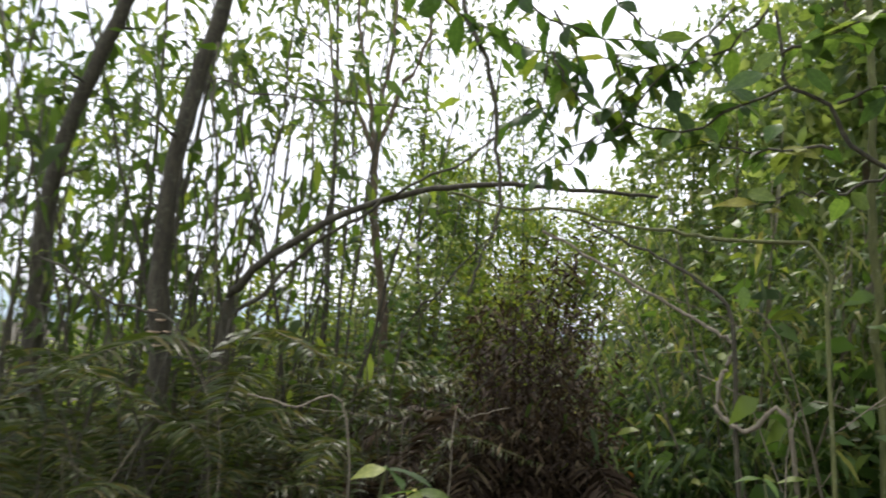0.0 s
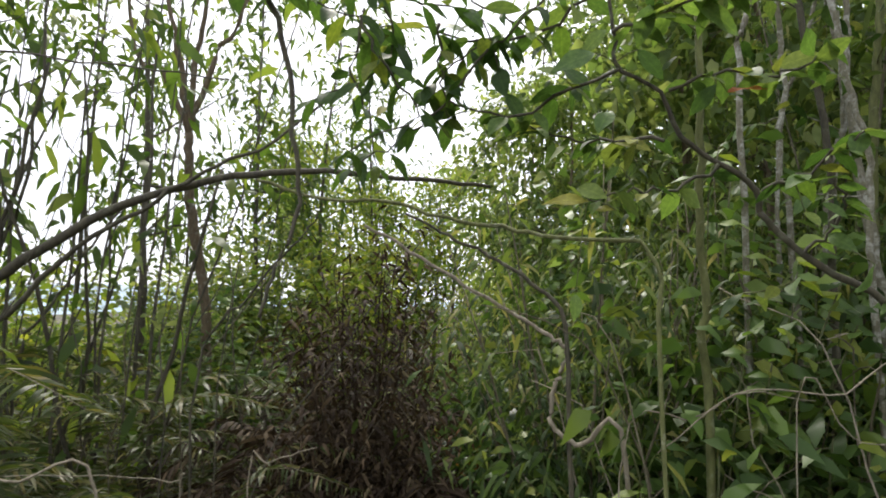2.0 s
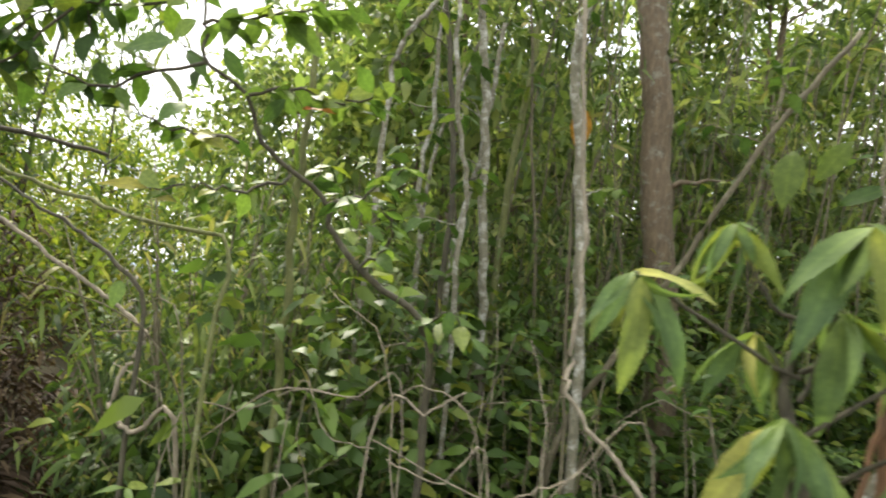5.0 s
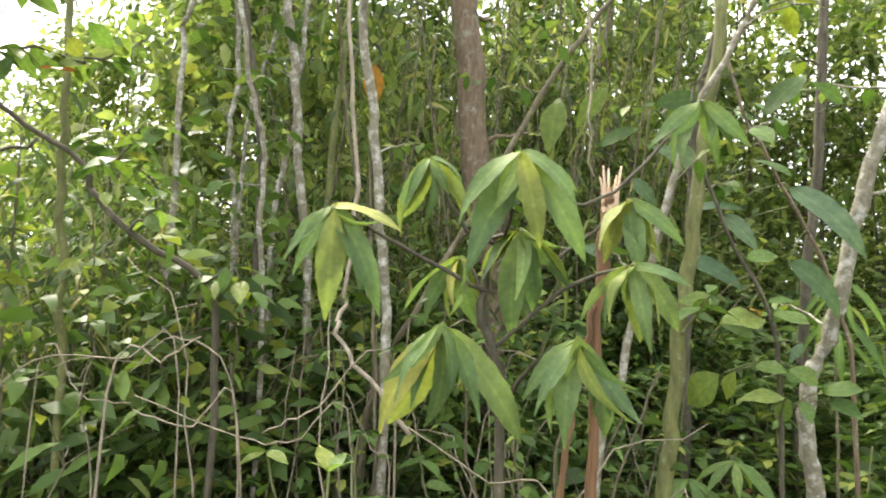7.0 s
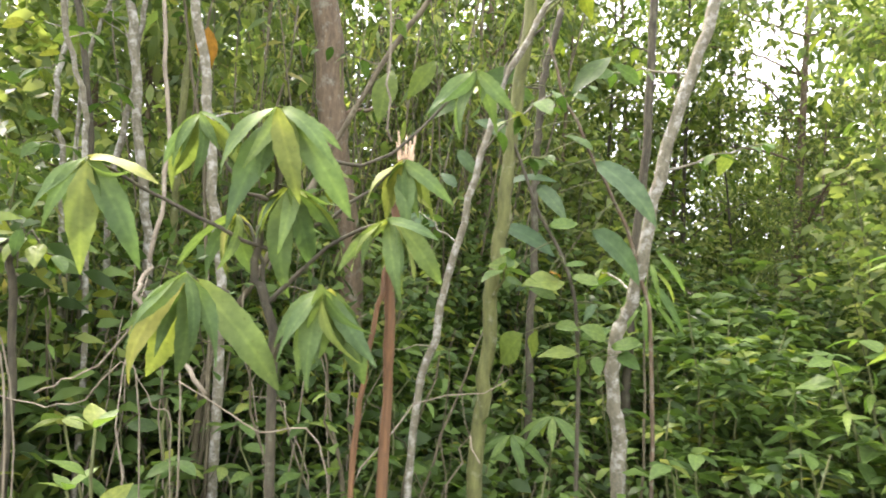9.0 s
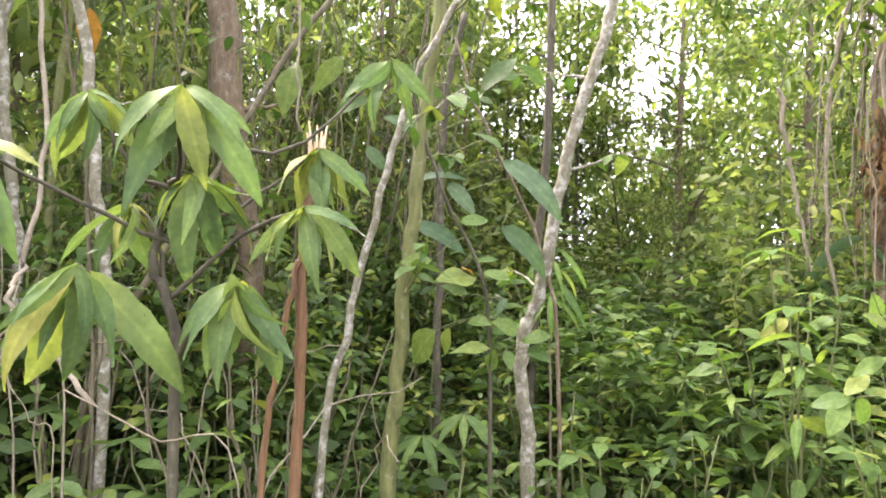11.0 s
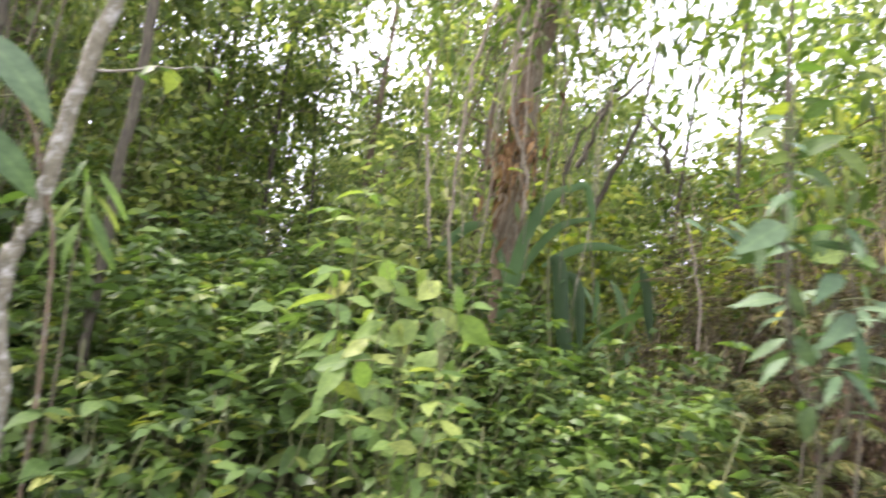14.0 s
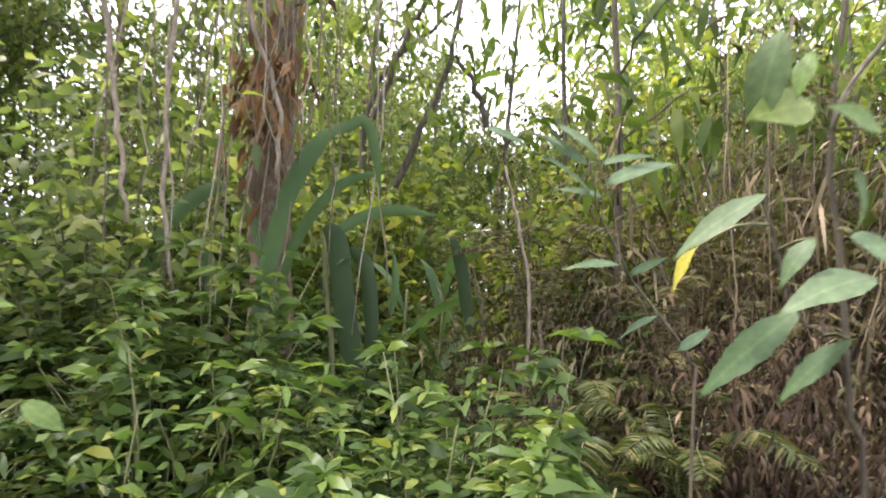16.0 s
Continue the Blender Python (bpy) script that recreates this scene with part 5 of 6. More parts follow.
set_leaves(t, [
    (1.51, 0.51, 1.80, -0.05, 0.05, -0.10), (1.50, 0.49, 1.80, 0.00, 0.03, -0.14), (1.49, 0.49, 1.80, 0.05, -0.06, -0.03), (1.49, 0.49, 1.80, 0.01, -0.03, -0.07),
], ["droop", "droop_b"], 1.1, 0.22, (0.67, -0.35, 1.55))
g = Geo()
g.tube(bend([(1.61, 0.42, 1.65), (1.58, 0.36, 1.67), (1.54, 0.31, 1.80)], 8, 0.003), 0.005, 0.003, 6)
part("branch", g, M["bark_dark"], t)
set_leaves(t, [
    (1.51, 0.29, 1.79, -0.10, 0.09, -0.11), (1.57, 0.33, 1.80, -0.12, 0.01, -0.20), (1.55, 0.32, 1.80, -0.00, -0.00, -0.14), (1.55, 0.32, 1.80, 0.06, -0.11, -0.19),
    (1.54, 0.31, 1.80, -0.00, -0.12, -0.08), (1.51, 0.29, 1.79, 0.01, -0.04, -0.16),
], ["droop", "droop_b"], 1.1, 0.22, (0.67, -0.35, 1.55))
g = Geo()
g.tube(bend([(1.62, 0.42, 1.50), (1.63, 0.39, 1.60), (1.63, 0.37, 1.67)], 8, 0.003), 0.005, 0.003, 6)
part("branch", g, M["bark_dark"], t)
set_leaves(t, [
    (1.60, 0.35, 1.66, -0.05, -0.00, -0.22), (1.60, 0.35, 1.66, 0.06, -0.02, -0.17), (1.61, 0.35, 1.66, 0.16, -0.07, -0.11), (1.64, 0.38, 1.67, -0.07, 0.04, -0.09),
], ["droop", "droop_b"], 1.1, 0.22, (0.67, -0.35, 1.55))
g = Geo()
g.tube(bend([(1.63, 0.42, 1.30), (1.51, 0.39, 1.44), (1.39, 0.35, 1.49)], 8, 0.003), 0.005, 0.003, 6)
part("branch", g, M["bark_dark"], t)
set_leaves(t, [
    (1.40, 0.36, 1.48, -0.12, 0.05, -0.16), (1.42, 0.37, 1.48, -0.04, 0.05, -0.20), (1.40, 0.36, 1.48, -0.01, -0.04, -0.17), (1.41, 0.37, 1.48, 0.10, -0.12, -0.19),
    (1.40, 0.36, 1.48, 0.07, -0.04, -0.11),
], ["droop", "droop_b"], 1.1, 0.22, (0.67, -0.35, 1.55))
g = Geo()
g.tube(bend([(1.63, 0.42, 1.30), (1.60, 0.30, 1.42), (1.55, 0.19, 1.47)], 8, 0.003), 0.005, 0.003, 6)
part("branch", g, M["bark_dark"], t)
set_leaves(t, [
    (1.56, 0.20, 1.47, -0.09, 0.04, -0.09), (1.56, 0.20, 1.47, -0.07, -0.01, -0.15), (1.53, 0.18, 1.48, 0.05, 0.02, -0.24), (1.57, 0.20, 1.47, 0.07, -0.03, -0.15),
    (1.58, 0.21, 1.47, 0.03, -0.08, -0.19),
], ["droop", "droop_b"], 1.1, 0.22, (0.67, -0.35, 1.55))
g = Geo()
g.tube(bend([(1.62, 0.42, 1.43), (1.66, 0.28, 1.56), (1.68, 0.16, 1.60)], 8, 0.003), 0.005, 0.003, 6)
part("branch", g, M["bark_dark"], t)
set_leaves(t, [
    (1.65, 0.14, 1.60, -0.04, 0.08, -0.11), (1.71, 0.17, 1.61, 0.06, -0.07, -0.14), (1.68, 0.16, 1.60, -0.01, -0.02, -0.15), (1.66, 0.15, 1.60, 0.03, -0.09, -0.03),
], ["droop", "droop_b"], 1.1, 0.22, (0.67, -0.35, 1.55))
g = Geo()
g.tube(bend([(1.61, 0.42, 1.55), (1.72, 0.32, 1.63), (1.81, 0.23, 1.74)], 8, 0.003), 0.005, 0.003, 6)
part("branch", g, M["bark_dark"], t)
set_leaves(t, [
    (1.78, 0.21, 1.73, 0.02, 0.09, -0.05), (1.82, 0.23, 1.74, -0.07, -0.04, -0.14), (1.80, 0.23, 1.74, -0.00, -0.11, -0.09), (1.79, 0.22, 1.74, 0.00, 0.06, -0.14),
], ["droop", "droop_b"], 1.1, 0.22, (0.67, -0.35, 1.55))
g = Geo()
g.tube(bend([(1.62, 0.42, 1.44), (1.61, 0.45, 1.56), (1.59, 0.49, 1.61)], 8, 0.003), 0.005, 0.003, 6)
part("branch", g, M["bark_dark"], t)
set_leaves(t, [
    (1.60, 0.50, 1.61, -0.08, 0.05, -0.13), (1.58, 0.48, 1.61, 0.03, 0.01, -0.17),
], ["droop", "droop_b"], 1.1, 0.22, (0.67, -0.35, 1.55))
g = Geo()
g.tube(bend([(1.60, 0.42, 1.75), (1.78, 0.28, 1.74), (1.94, 0.14, 1.96)], 8, 0.003), 0.005, 0.003, 6)
part("branch", g, M["bark_dark"], t)
set_leaves(t, [
    (1.98, 0.15, 1.97, -0.10, 0.03, -0.12), (1.91, 0.12, 1.95, 0.00, -0.07, -0.10),
], ["droop", "droop_b"], 1.1, 0.22, (0.67, -0.35, 1.55))

for c in [(1.33, 0.58, 1.69), (1.50, 0.50, 1.80), (1.54, 0.31, 1.80), (1.63, 0.37, 1.67), (1.39, 0.35, 1.49), (1.55, 0.19, 1.47), (1.68, 0.16, 1.60), (1.81, 0.23, 1.74), (1.59, 0.49, 1.61), (1.94, 0.14, 1.96)]:
    for k in range(7):
        a = k * 0.9 + rng.uniform(-0.4, 0.4)
        me = LM["droop"] if k % 3 else LM["droop_b"]
        leaf_part(t, me, c, (math.cos(a), math.sin(a), rng.uniform(-1.6, -0.3)), rng.uniform(0.12, 0.18), unit(UP + rng.normal(0, 0.45, 3)), wide=0.85)

# broad and grey leaves among the stems
t = thing("ovate_sapling", (2.65, 0.22, height(2.65, 0.22)), "young sapling with fresh ovate leaves on a thin stem", "tree")
g = Geo()
g.tube(bend(foot([(2.60, 0.13, 1.16), (2.57, 0.15, 1.46), (2.53, 0.21, 1.63), (2.48, 0.28, 1.81), (2.44, 0.34, 2.02), (2.44, 0.33, 2.17), (2.47, 0.23, 2.27)]), 20, 0.004), 0.007, 0.004, 7)
part("stem", g, M["bark_dark"], t)
set_leaves(t, [
    (2.46, 0.26, 1.33, 0.04, 0.12, -0.12), (2.50, 0.23, 1.34, 0.02, 0.04, -0.09, "lime"), (2.53, 0.11, 1.28, -0.07, 0.09, 0.00), (2.57, 0.12, 1.32, 0.05, -0.07, 0.03),
    (2.57, 0.04, 1.33, -0.09, 0.03, 0.03), (2.62, 0.04, 1.30, -0.05, -0.09, 0.02), (2.62, 0.02, 1.28, -0.06, -0.07, -0.02), (2.58, 0.11, 1.27, 0.01, 0.03, -0.07),
    (2.59, 0.08, 1.27, -0.05, -0.03, -0.04), (2.54, 0.19, 1.36, -0.06, -0.08, -0.00, "lime"), (2.50, 0.15, 1.54, 0.01, -0.06, 0.01, "lime"), (2.55, 0.17, 1.49, -0.13, 0.06, -0.01),
    (2.54, 0.19, 1.44, -0.04, 0.07, 0.03), (2.56, 0.15, 1.51, -0.04, -0.09, -0.02),
], ["broad", "round"], 1.1, 0.1, (0.87, -0.5, 1.45))
set_leaves(t, [
    (2.44, 0.27, 1.54, -0.06, 0.07, -0.01), (2.51, 0.21, 1.66, 0.05, -0.07, 0.01), (2.58, 0.08, 1.43, -0.04, 0.02, -0.05, "grey"), (2.48, 0.19, 1.52, 0.06, -0.02, -0.01, "orange"),
], ["broad", "round"], 1.1, 0.1, (0.87, -0.5, 1.45))

t = thing("grey_leaf_sapling", (3.01, 0.01, 0.05), "sapling with large dull grey-green hanging leaves", "tree")
g = Geo()
g.tube(bend(foot([(2.98, 0.01, 1.12), (2.93, 0.06, 1.55), (2.85, 0.18, 1.89), (2.78, 0.28, 2.12), (2.74, 0.34, 2.35)]), 20, 0.004), 0.008, 0.005, 7)
part("trunk", g, M["bark_brown"], t)
set_leaves(t, [
    (2.73, 0.15, 1.89, -0.01, -0.22, -0.17), (2.69, 0.14, 1.66, 0.14, -0.17, -0.16), (2.63, 0.43, 1.67, 0.00, -0.18, -0.07), (2.50, 0.55, 1.92, 0.02, -0.07, -0.09),
    (2.60, 0.36, 1.96, -0.13, 0.09, 0.04), (2.62, 0.41, 1.82, 0.02, -0.15, 0.03), (2.65, 0.32, 1.81, -0.03, -0.11, -0.10), (2.56, 0.51, 2.17, 0.04, -0.15, -0.00, "dark"),
    (2.56, 0.39, 2.12, 0.09, -0.06, -0.02, "dark"), (2.54, 0.57, 1.80, -0.02, 0.07, 0.06), (2.48, 0.61, 1.66, -0.08, 0.07, 0.04), (2.71, 0.10, 2.23, -0.10, 0.08, -0.12, "dark"),
    (2.74, 0.01, 2.13, -0.10, 0.04, 0.04, "dark"), (2.50, 0.65, 2.24, -0.07, 0.05, -0.13, "dark"),
], ["grey"], 1.1, 0.15, (0.87, -0.5, 1.45))
set_leaves(t, [
    (2.43, 0.79, 2.21, -0.09, -0.02, -0.18, "dark"), (2.65, 0.23, 1.97, -0.04, -0.11, -0.05, "dark"), (2.50, 0.68, 2.04, -0.01, -0.13, 0.04, "dark"),
], ["grey"], 1.1, 0.15, (0.87, -0.5, 1.45))



def palmate(at, heads, size, label):
    """A plant whose leaves spread like fingers from the ends of long stalks."""
    t = thing("palmate_plant", (at[0], at[1], height(*at)), label, "plant", "palmate plants")
    for hx, hy, hz, n in heads:
        g = Geo()
        g.tube(bend([(at[0], at[1], height(*at) - 0.05), ((at[0] + hx) / 2, (at[1] + hy) / 2, hz * 0.65), (hx, hy, hz)], 10), 0.006, 0.003, 6)
        part("stalk", g, M["green_stem"], t)
        for k in range(n):
            a = k * 6.283 / n + rng.uniform(-0.15, 0.15)
            leaf_part(t, LM["finger"], (hx, hy, hz), (math.cos(a), math.sin(a), -0.35), size * rng.uniform(0.8, 1.1), (-0.4, 0, 1), "leaflet")


palmate((2.96, 0.39), [(2.91, 0.35, 0.99, 9), (2.81, 0.47, 0.92, 8)], 0.19, "low plant with finger-like palmate leaves")


def blades(name, at, n, tall, width, mat, label, category="plant", droop=0.6, group="strap-leaved plants", up=1.2):
    """A tuft of long strap-like blades, each an arching strip."""
    o = np.array([at[0], at[1], height(at[0], at[1])])
    t = thing(name, o, label, category, group)
    for i in range(n):
        a = i * 2.4 + rng.uniform(-0.3, 0.3)
        g = Geo()
        g.blade(o + (0.03 * math.cos(a), 0.03 * math.sin(a), 0), np.array([math.cos(a), math.sin(a), up * rng.uniform(1.4, 3.2)]), tall * rng.uniform(0.7, 1.1), width * rng.uniform(0.7, 1.2), droop * rng.uniform(0.4, 1.2), 9, rng.uniform(-0.7, 0.7))
        part("blade", g, mat, t)
    return t


def strap_plant(at, tall, n, long):
    """A leafy cane: upright stalk with long arching blades set along it."""
    o = np.array([at[0], at[1], height(at[0], at[1])])
    t = thing("strap_plant", o, "tall cane-like plant with long dark green arching blades", "plant", "strap-leaved plants")
    e = o + np.array([rng.normal(0, 0.06), rng.normal(0, 0.06), tall])
    line = bend([o - UP * 0.05, (o + e) / 2 + rng.normal(0, 0.02, 3), e], 16)
    g = Geo()
    g.tube(line, 0.014, 0.006, 7, 0.05)
    part("stalk", g, M["green_stem"], t)
    for i in range(n):
        p = line[int(4 + 11 * i / n)]
        a = i * 2.6 + rng.uniform(-0.4, 0.4)
        g = Geo()
        g.blade(p, np.array([math.cos(a), math.sin(a), rng.uniform(1.2, 3.6)]), long * rng.uniform(0.6, 1.0), rng.uniform(0.05, 0.085), rng.uniform(0.1, 0.65), 11, rng.uniform(-0.8, 0.8))
        part("blade", g, M["blade"], t)


for (bx, by), tall, n, long in [((4.99, -1.52), 1.2, 6, 0.75), ((5.12, -1.89), 1.15, 7, 0.75), ((5.42, -1.21), 1.1, 6, 0.7), ((5.58, -2.34), 1.2, 7, 0.7), ((5.32, -2.04), 1.1, 6, 0.65)]:
    strap_plant((bx, by), tall, n, long)


def ribbon(g, pts, width):
    """A long strap-like leaf along a bowed line, creased along its middle."""
    ln = bend(pts, 14)
    u = np.linspace(0, 1, 14)
    d = unit(np.gradient(ln, axis=0))
    side = unit(np.cross(d, np.array([0.9, -0.4, 0.15])))
    w = width * np.minimum(1, (1 - u) * 3 + 0.04) * np.minimum(1, 0.4 + u * 3) / 2
    lift = np.cross(side, d) * w[:, None] * 0.35
    v = np.stack([ln - side * w[:, None] + lift, ln, ln + side * w[:, None] + lift], 1).reshape(-1, 3)
    f = []
    for i in range(13):
        a = i * 3
        f += [(a, a + 1, a + 4), (a, a + 4, a + 3), (a + 1, a + 2, a + 5), (a + 1, a + 5, a + 4)]
    g.add(v, f)


t = thing("broad_strap_plant", (5.02, -1.64, 0.05), "tall plant with broad arching and folded hanging strap leaves", "plant", "strap-leaved plants")
for line, width, mat in [
    ([(4.94, -1.43, 1.07), (4.91, -1.47, 1.44), (4.87, -1.53, 1.77), (4.83, -1.65, 2.00), (4.79, -1.80, 2.09)], 0.081, "blade"),
    ([(4.76, -1.72, 2.02), (4.74, -1.81, 2.07), (4.73, -1.86, 1.95), (4.74, -1.90, 1.78)], 0.044, "blade"),
    ([(4.84, -1.69, 1.64), (4.84, -1.74, 1.58), (4.84, -1.79, 1.32), (4.85, -1.85, 1.05), (4.86, -1.89, 0.80)], 0.096, "strap"),
    ([(4.88, -1.80, 1.56), (4.87, -1.87, 1.49), (4.87, -1.91, 1.28), (4.88, -1.94, 1.05)], 0.067, "strap"),
    ([(5.03, -1.27, 1.79), (5.06, -1.16, 1.75), (5.09, -1.03, 1.60), (5.12, -0.95, 1.40), (5.14, -0.93, 1.19)], 0.067, "blade"),
    ([(5.06, -1.67, 1.58), (5.01, -1.85, 1.71), (4.97, -2.00, 1.75), (4.93, -2.19, 1.74)], 0.052, "blade"),
    ([(5.00, -2.01, 1.28), (4.99, -2.02, 1.43), (4.99, -2.00, 1.58)], 0.033, "blade"),
    ([(5.02, -2.27, 1.66), (5.02, -2.32, 1.53), (5.03, -2.36, 1.35), (5.03, -2.39, 1.20)], 0.059, "strap"),
    ([(5.12, -1.50, 1.25), (5.08, -1.57, 1.58), (5.02, -1.74, 1.84), (4.97, -1.98, 1.93)], 0.052, "blade"),
    ([(5.23, -1.08, 1.01), (5.26, -0.89, 1.15), (5.30, -0.66, 1.28), (5.32, -0.60, 1.18)], 0.044, "blade"),
    ([(4.85, -1.35, 1.19), (4.86, -1.35, 1.03), (4.87, -1.36, 0.84)], 0.044, "straw"),
    ([(4.86, -1.57, 1.11), (4.86, -1.60, 0.99), (4.87, -1.59, 0.86)], 0.030, "straw"),
]:
    g = Geo()
    ribbon(g, line, width)
    part("strap_leaf", g, M[mat], t)
for line in [[(4.98, -1.67, 0.46), (4.97, -1.63, 0.79), (4.96, -1.51, 1.25), (4.96, -1.44, 1.46)], [(4.99, -1.85, 0.46), (4.97, -1.79, 0.94), (4.96, -1.73, 1.36), (4.95, -1.69, 1.65)]]:
    g = Geo()
    g.tube(bend(foot(line), 12, 0.003), 0.016, 0.009, 7, 0.05)
    part("stalk", g, M["green_stem"], t)
stem_thing("dead_stick", foot([(4.68, -2.54, 1.33), (4.67, -2.46, 1.70), (4.67, -2.39, 1.94)]), 0.009, 0.005, M["dead_stick"], "pale upright dead stick before the bank", "stick", 14)
for line in [[(6.29, -1.93, 2.17), (6.25, -1.97, 2.69), (6.18, -2.18, 3.00), (6.11, -2.42, 3.24)], [(6.25, -2.15, 2.07), (6.18, -2.33, 2.60), (6.13, -2.44, 2.98), (6.08, -2.48, 3.54)], [(6.10, -2.70, 2.50), (6.11, -2.60, 2.77), (6.12, -2.46, 2.95)], [(5.84, -1.93, 2.39), (5.79, -2.08, 2.86), (5.74, -2.24, 3.24)]]:
    stem_thing("bare_branch", line, 0.025, 0.012, M["bark_dark"], "dark crooked branch against the sky", "branch", 14, 0.01, 7, 0.08, "bare branches")
for bx, by, s in [(-0.35, 2.1, 1.05), (-0.9, 2.3, 1.1), (0.1, 2.2, 0.9)]:
    blades("dry_tuft", (bx, by), 9, s, 0.016, M["straw"], "tuft of pale dry grass blades", "grass", 0.7, "dry tufts")


def bush(name, at, top, spread, stems, kinds, per, size, label, mat="green_stem", up=-0.5, group="", category="shrub", start=0.45, hang=0.0):
    """A shrub of several stems, each with its own large leaves."""
    t = thing(name, (at[0], at[1], height(*at)), label, category, group)
    for i in range(stems):
        a = i * 2.4 + rng.uniform(-0.4, 0.4)
        r = spread * math.sqrt((i + 0.3) / stems)
        h = top * rng.uniform(0.8, 1.02) * (1 - 0.2 * r / max(spread, 0.01))
        x, y = at[0] + math.cos(a) * r, at[1] + math.sin(a) * r
        leafy(t, [(at[0], at[1], height(*at) - 0.05), ((at[0] + x) / 2, (at[1] + y) / 2, h * 0.6), (x, y, h)], 0.007, 0.003, M[mat], kinds, per, size, start, up, "stem", 4, 12, hang)
    return t


t = bush("lime_shrub", (3.19, -1.07), 1.37, 0.26, 9, ["round", "lime", "broad"], 11, 0.1, "shrub with fresh lime-green ovate leaves", up=-0.4)
set_leaves(t, [
    (3.04, -0.94, 1.47, 0.03, -0.02, -0.10), (3.04, -0.98, 1.35, 0.03, -0.09, -0.02), (3.13, -1.09, 1.33, 0.05, -0.12, -0.06), (3.09, -1.18, 1.33, 0.00, -0.09, -0.09),
    (3.02, -0.97, 1.28, -0.01, 0.08, -0.06), (3.04, -1.01, 1.28, 0.04, -0.04, -0.09), (3.10, -1.11, 1.42, -0.07, 0.04, -0.06), (3.12, -1.16, 1.42, -0.00, -0.03, -0.08),
    (3.09, -1.22, 1.36, 0.05, -0.07, 0.00), (3.03, -0.93, 1.32, -0.03, 0.07, 0.01), (3.03, -0.89, 1.15, -0.00, 0.11, -0.04), (3.04, -0.87, 1.14, -0.07, 0.05, -0.09),
    (3.06, -0.90, 1.15, 0.04, -0.03, -0.09), (3.05, -0.94, 1.17, -0.02, -0.06, -0.01, "lime"),
], ["round", "lime", "lime"], 1.15, 0.15, (1.4, -1.1, 1.43))
set_leaves(t, [
    (3.07, -1.07, 1.45, 0.05, 0.03, -0.06), (3.21, -1.29, 1.23, -0.02, -0.05, -0.03), (3.18, -1.19, 1.18, -0.00, 0.02, -0.07), (3.11, -1.13, 1.21, -0.08, 0.04, -0.07),
    (3.09, -1.03, 1.34, -0.05, 0.05, 0.06), (3.10, -1.14, 1.31, -0.05, 0.03, -0.08), (3.05, -0.93, 1.22, -0.03, 0.06, -0.06), (3.04, -0.98, 1.37, -0.05, 0.06, 0.03),
    (3.14, -1.21, 1.28, 0.05, -0.02, -0.08), (3.10, -1.06, 1.29, -0.07, 0.06, -0.08),
], ["round", "lime", "lime"], 1.15, 0.15, (1.4, -1.1, 1.43))
bush("lime_shrub", (1.38, 0.66), 1.21, 0.14, 6, ["lime", "broad", "lime"], 7, 0.09, "small yellow-green shrub beside the dead sticks", up=0.3)
bush("lime_shrub", (0.90, 1.58), 1.20, 0.22, 6, ["lime", "lance"], 8, 0.1, "small bright shrub at the edge of the path")
bush("drooping_shrub", (-0.25, 1.67), 1.07, 0.3, 7, ["dark", "droop_b", "broad"], 9, 0.15, "low shrub with drooping green leaves")
bush("lance_bush", (3.51, -0.78), 1.81, 0.3, 7, ["lance", "lance", "broad"], 12, 0.16, "shrub with arching tips of yellow-green lance leaves", up=-0.45)
bush("broad_undergrowth", (1.69, 1.00), 1.25, 0.4, 7, ["dark", "broad"], 7, 0.11, "dark broad-leaved undergrowth under the sapling", group="broad undergrowth", category="plant")
bush("broad_undergrowth", (2.06, 0.82), 1.2, 0.35, 7, ["dark", "broad"], 6, 0.11, "dark broad-leaved undergrowth under the sapling", group="broad undergrowth", category="plant")
bush("broad_undergrowth", (3.38, -0.54), 1.02, 0.35, 7, ["broad", "dark"], 7, 0.12, "broad-leaved plants before the shrubs", group="broad undergrowth", category="plant")
bush("broad_undergrowth", (3.04, -0.13), 0.98, 0.3, 6, ["broad", "dark"], 6, 0.12, "broad-leaved plants before the shrubs", group="broad undergrowth", category="plant")
bush("lance_bush", (3.83, -0.30), 1.35, 0.4, 9, ["lance", "broad"], 12, 0.12, "dense shrub of lance-shaped leaves", up=-0.45)
bush("lance_bush", (4.33, -1.54), 1.29, 0.35, 8, ["lance", "lime"], 10, 0.12, "leafy green shrub beside the strap plants", up=-0.45)
bush("lance_bush", (4.07, -1.26), 0.95, 0.4, 8, ["lance", "broad"], 9, 0.12, "low leafy shrub beside the trail", up=-0.45)
bush("path_plant", (0.64, 2.47), 0.75, 0.2, 5, ["grey", "broad"], 4, 0.1, "small plant with pale leaves beside the path", category="plant", group="path plants")
bush("path_plant", (0.64, 2.67), 0.85, 0.22, 5, ["broad", "dark"], 4, 0.1, "small plant with pale leaves beside the path", category="plant", group="path plants")

# tall sapling passed closely at the end
t = thing("serrate_sapling", (2.37, -1.88, height(2.37, -1.88)), "tall sapling with long grey-green toothed leaves", "tree")
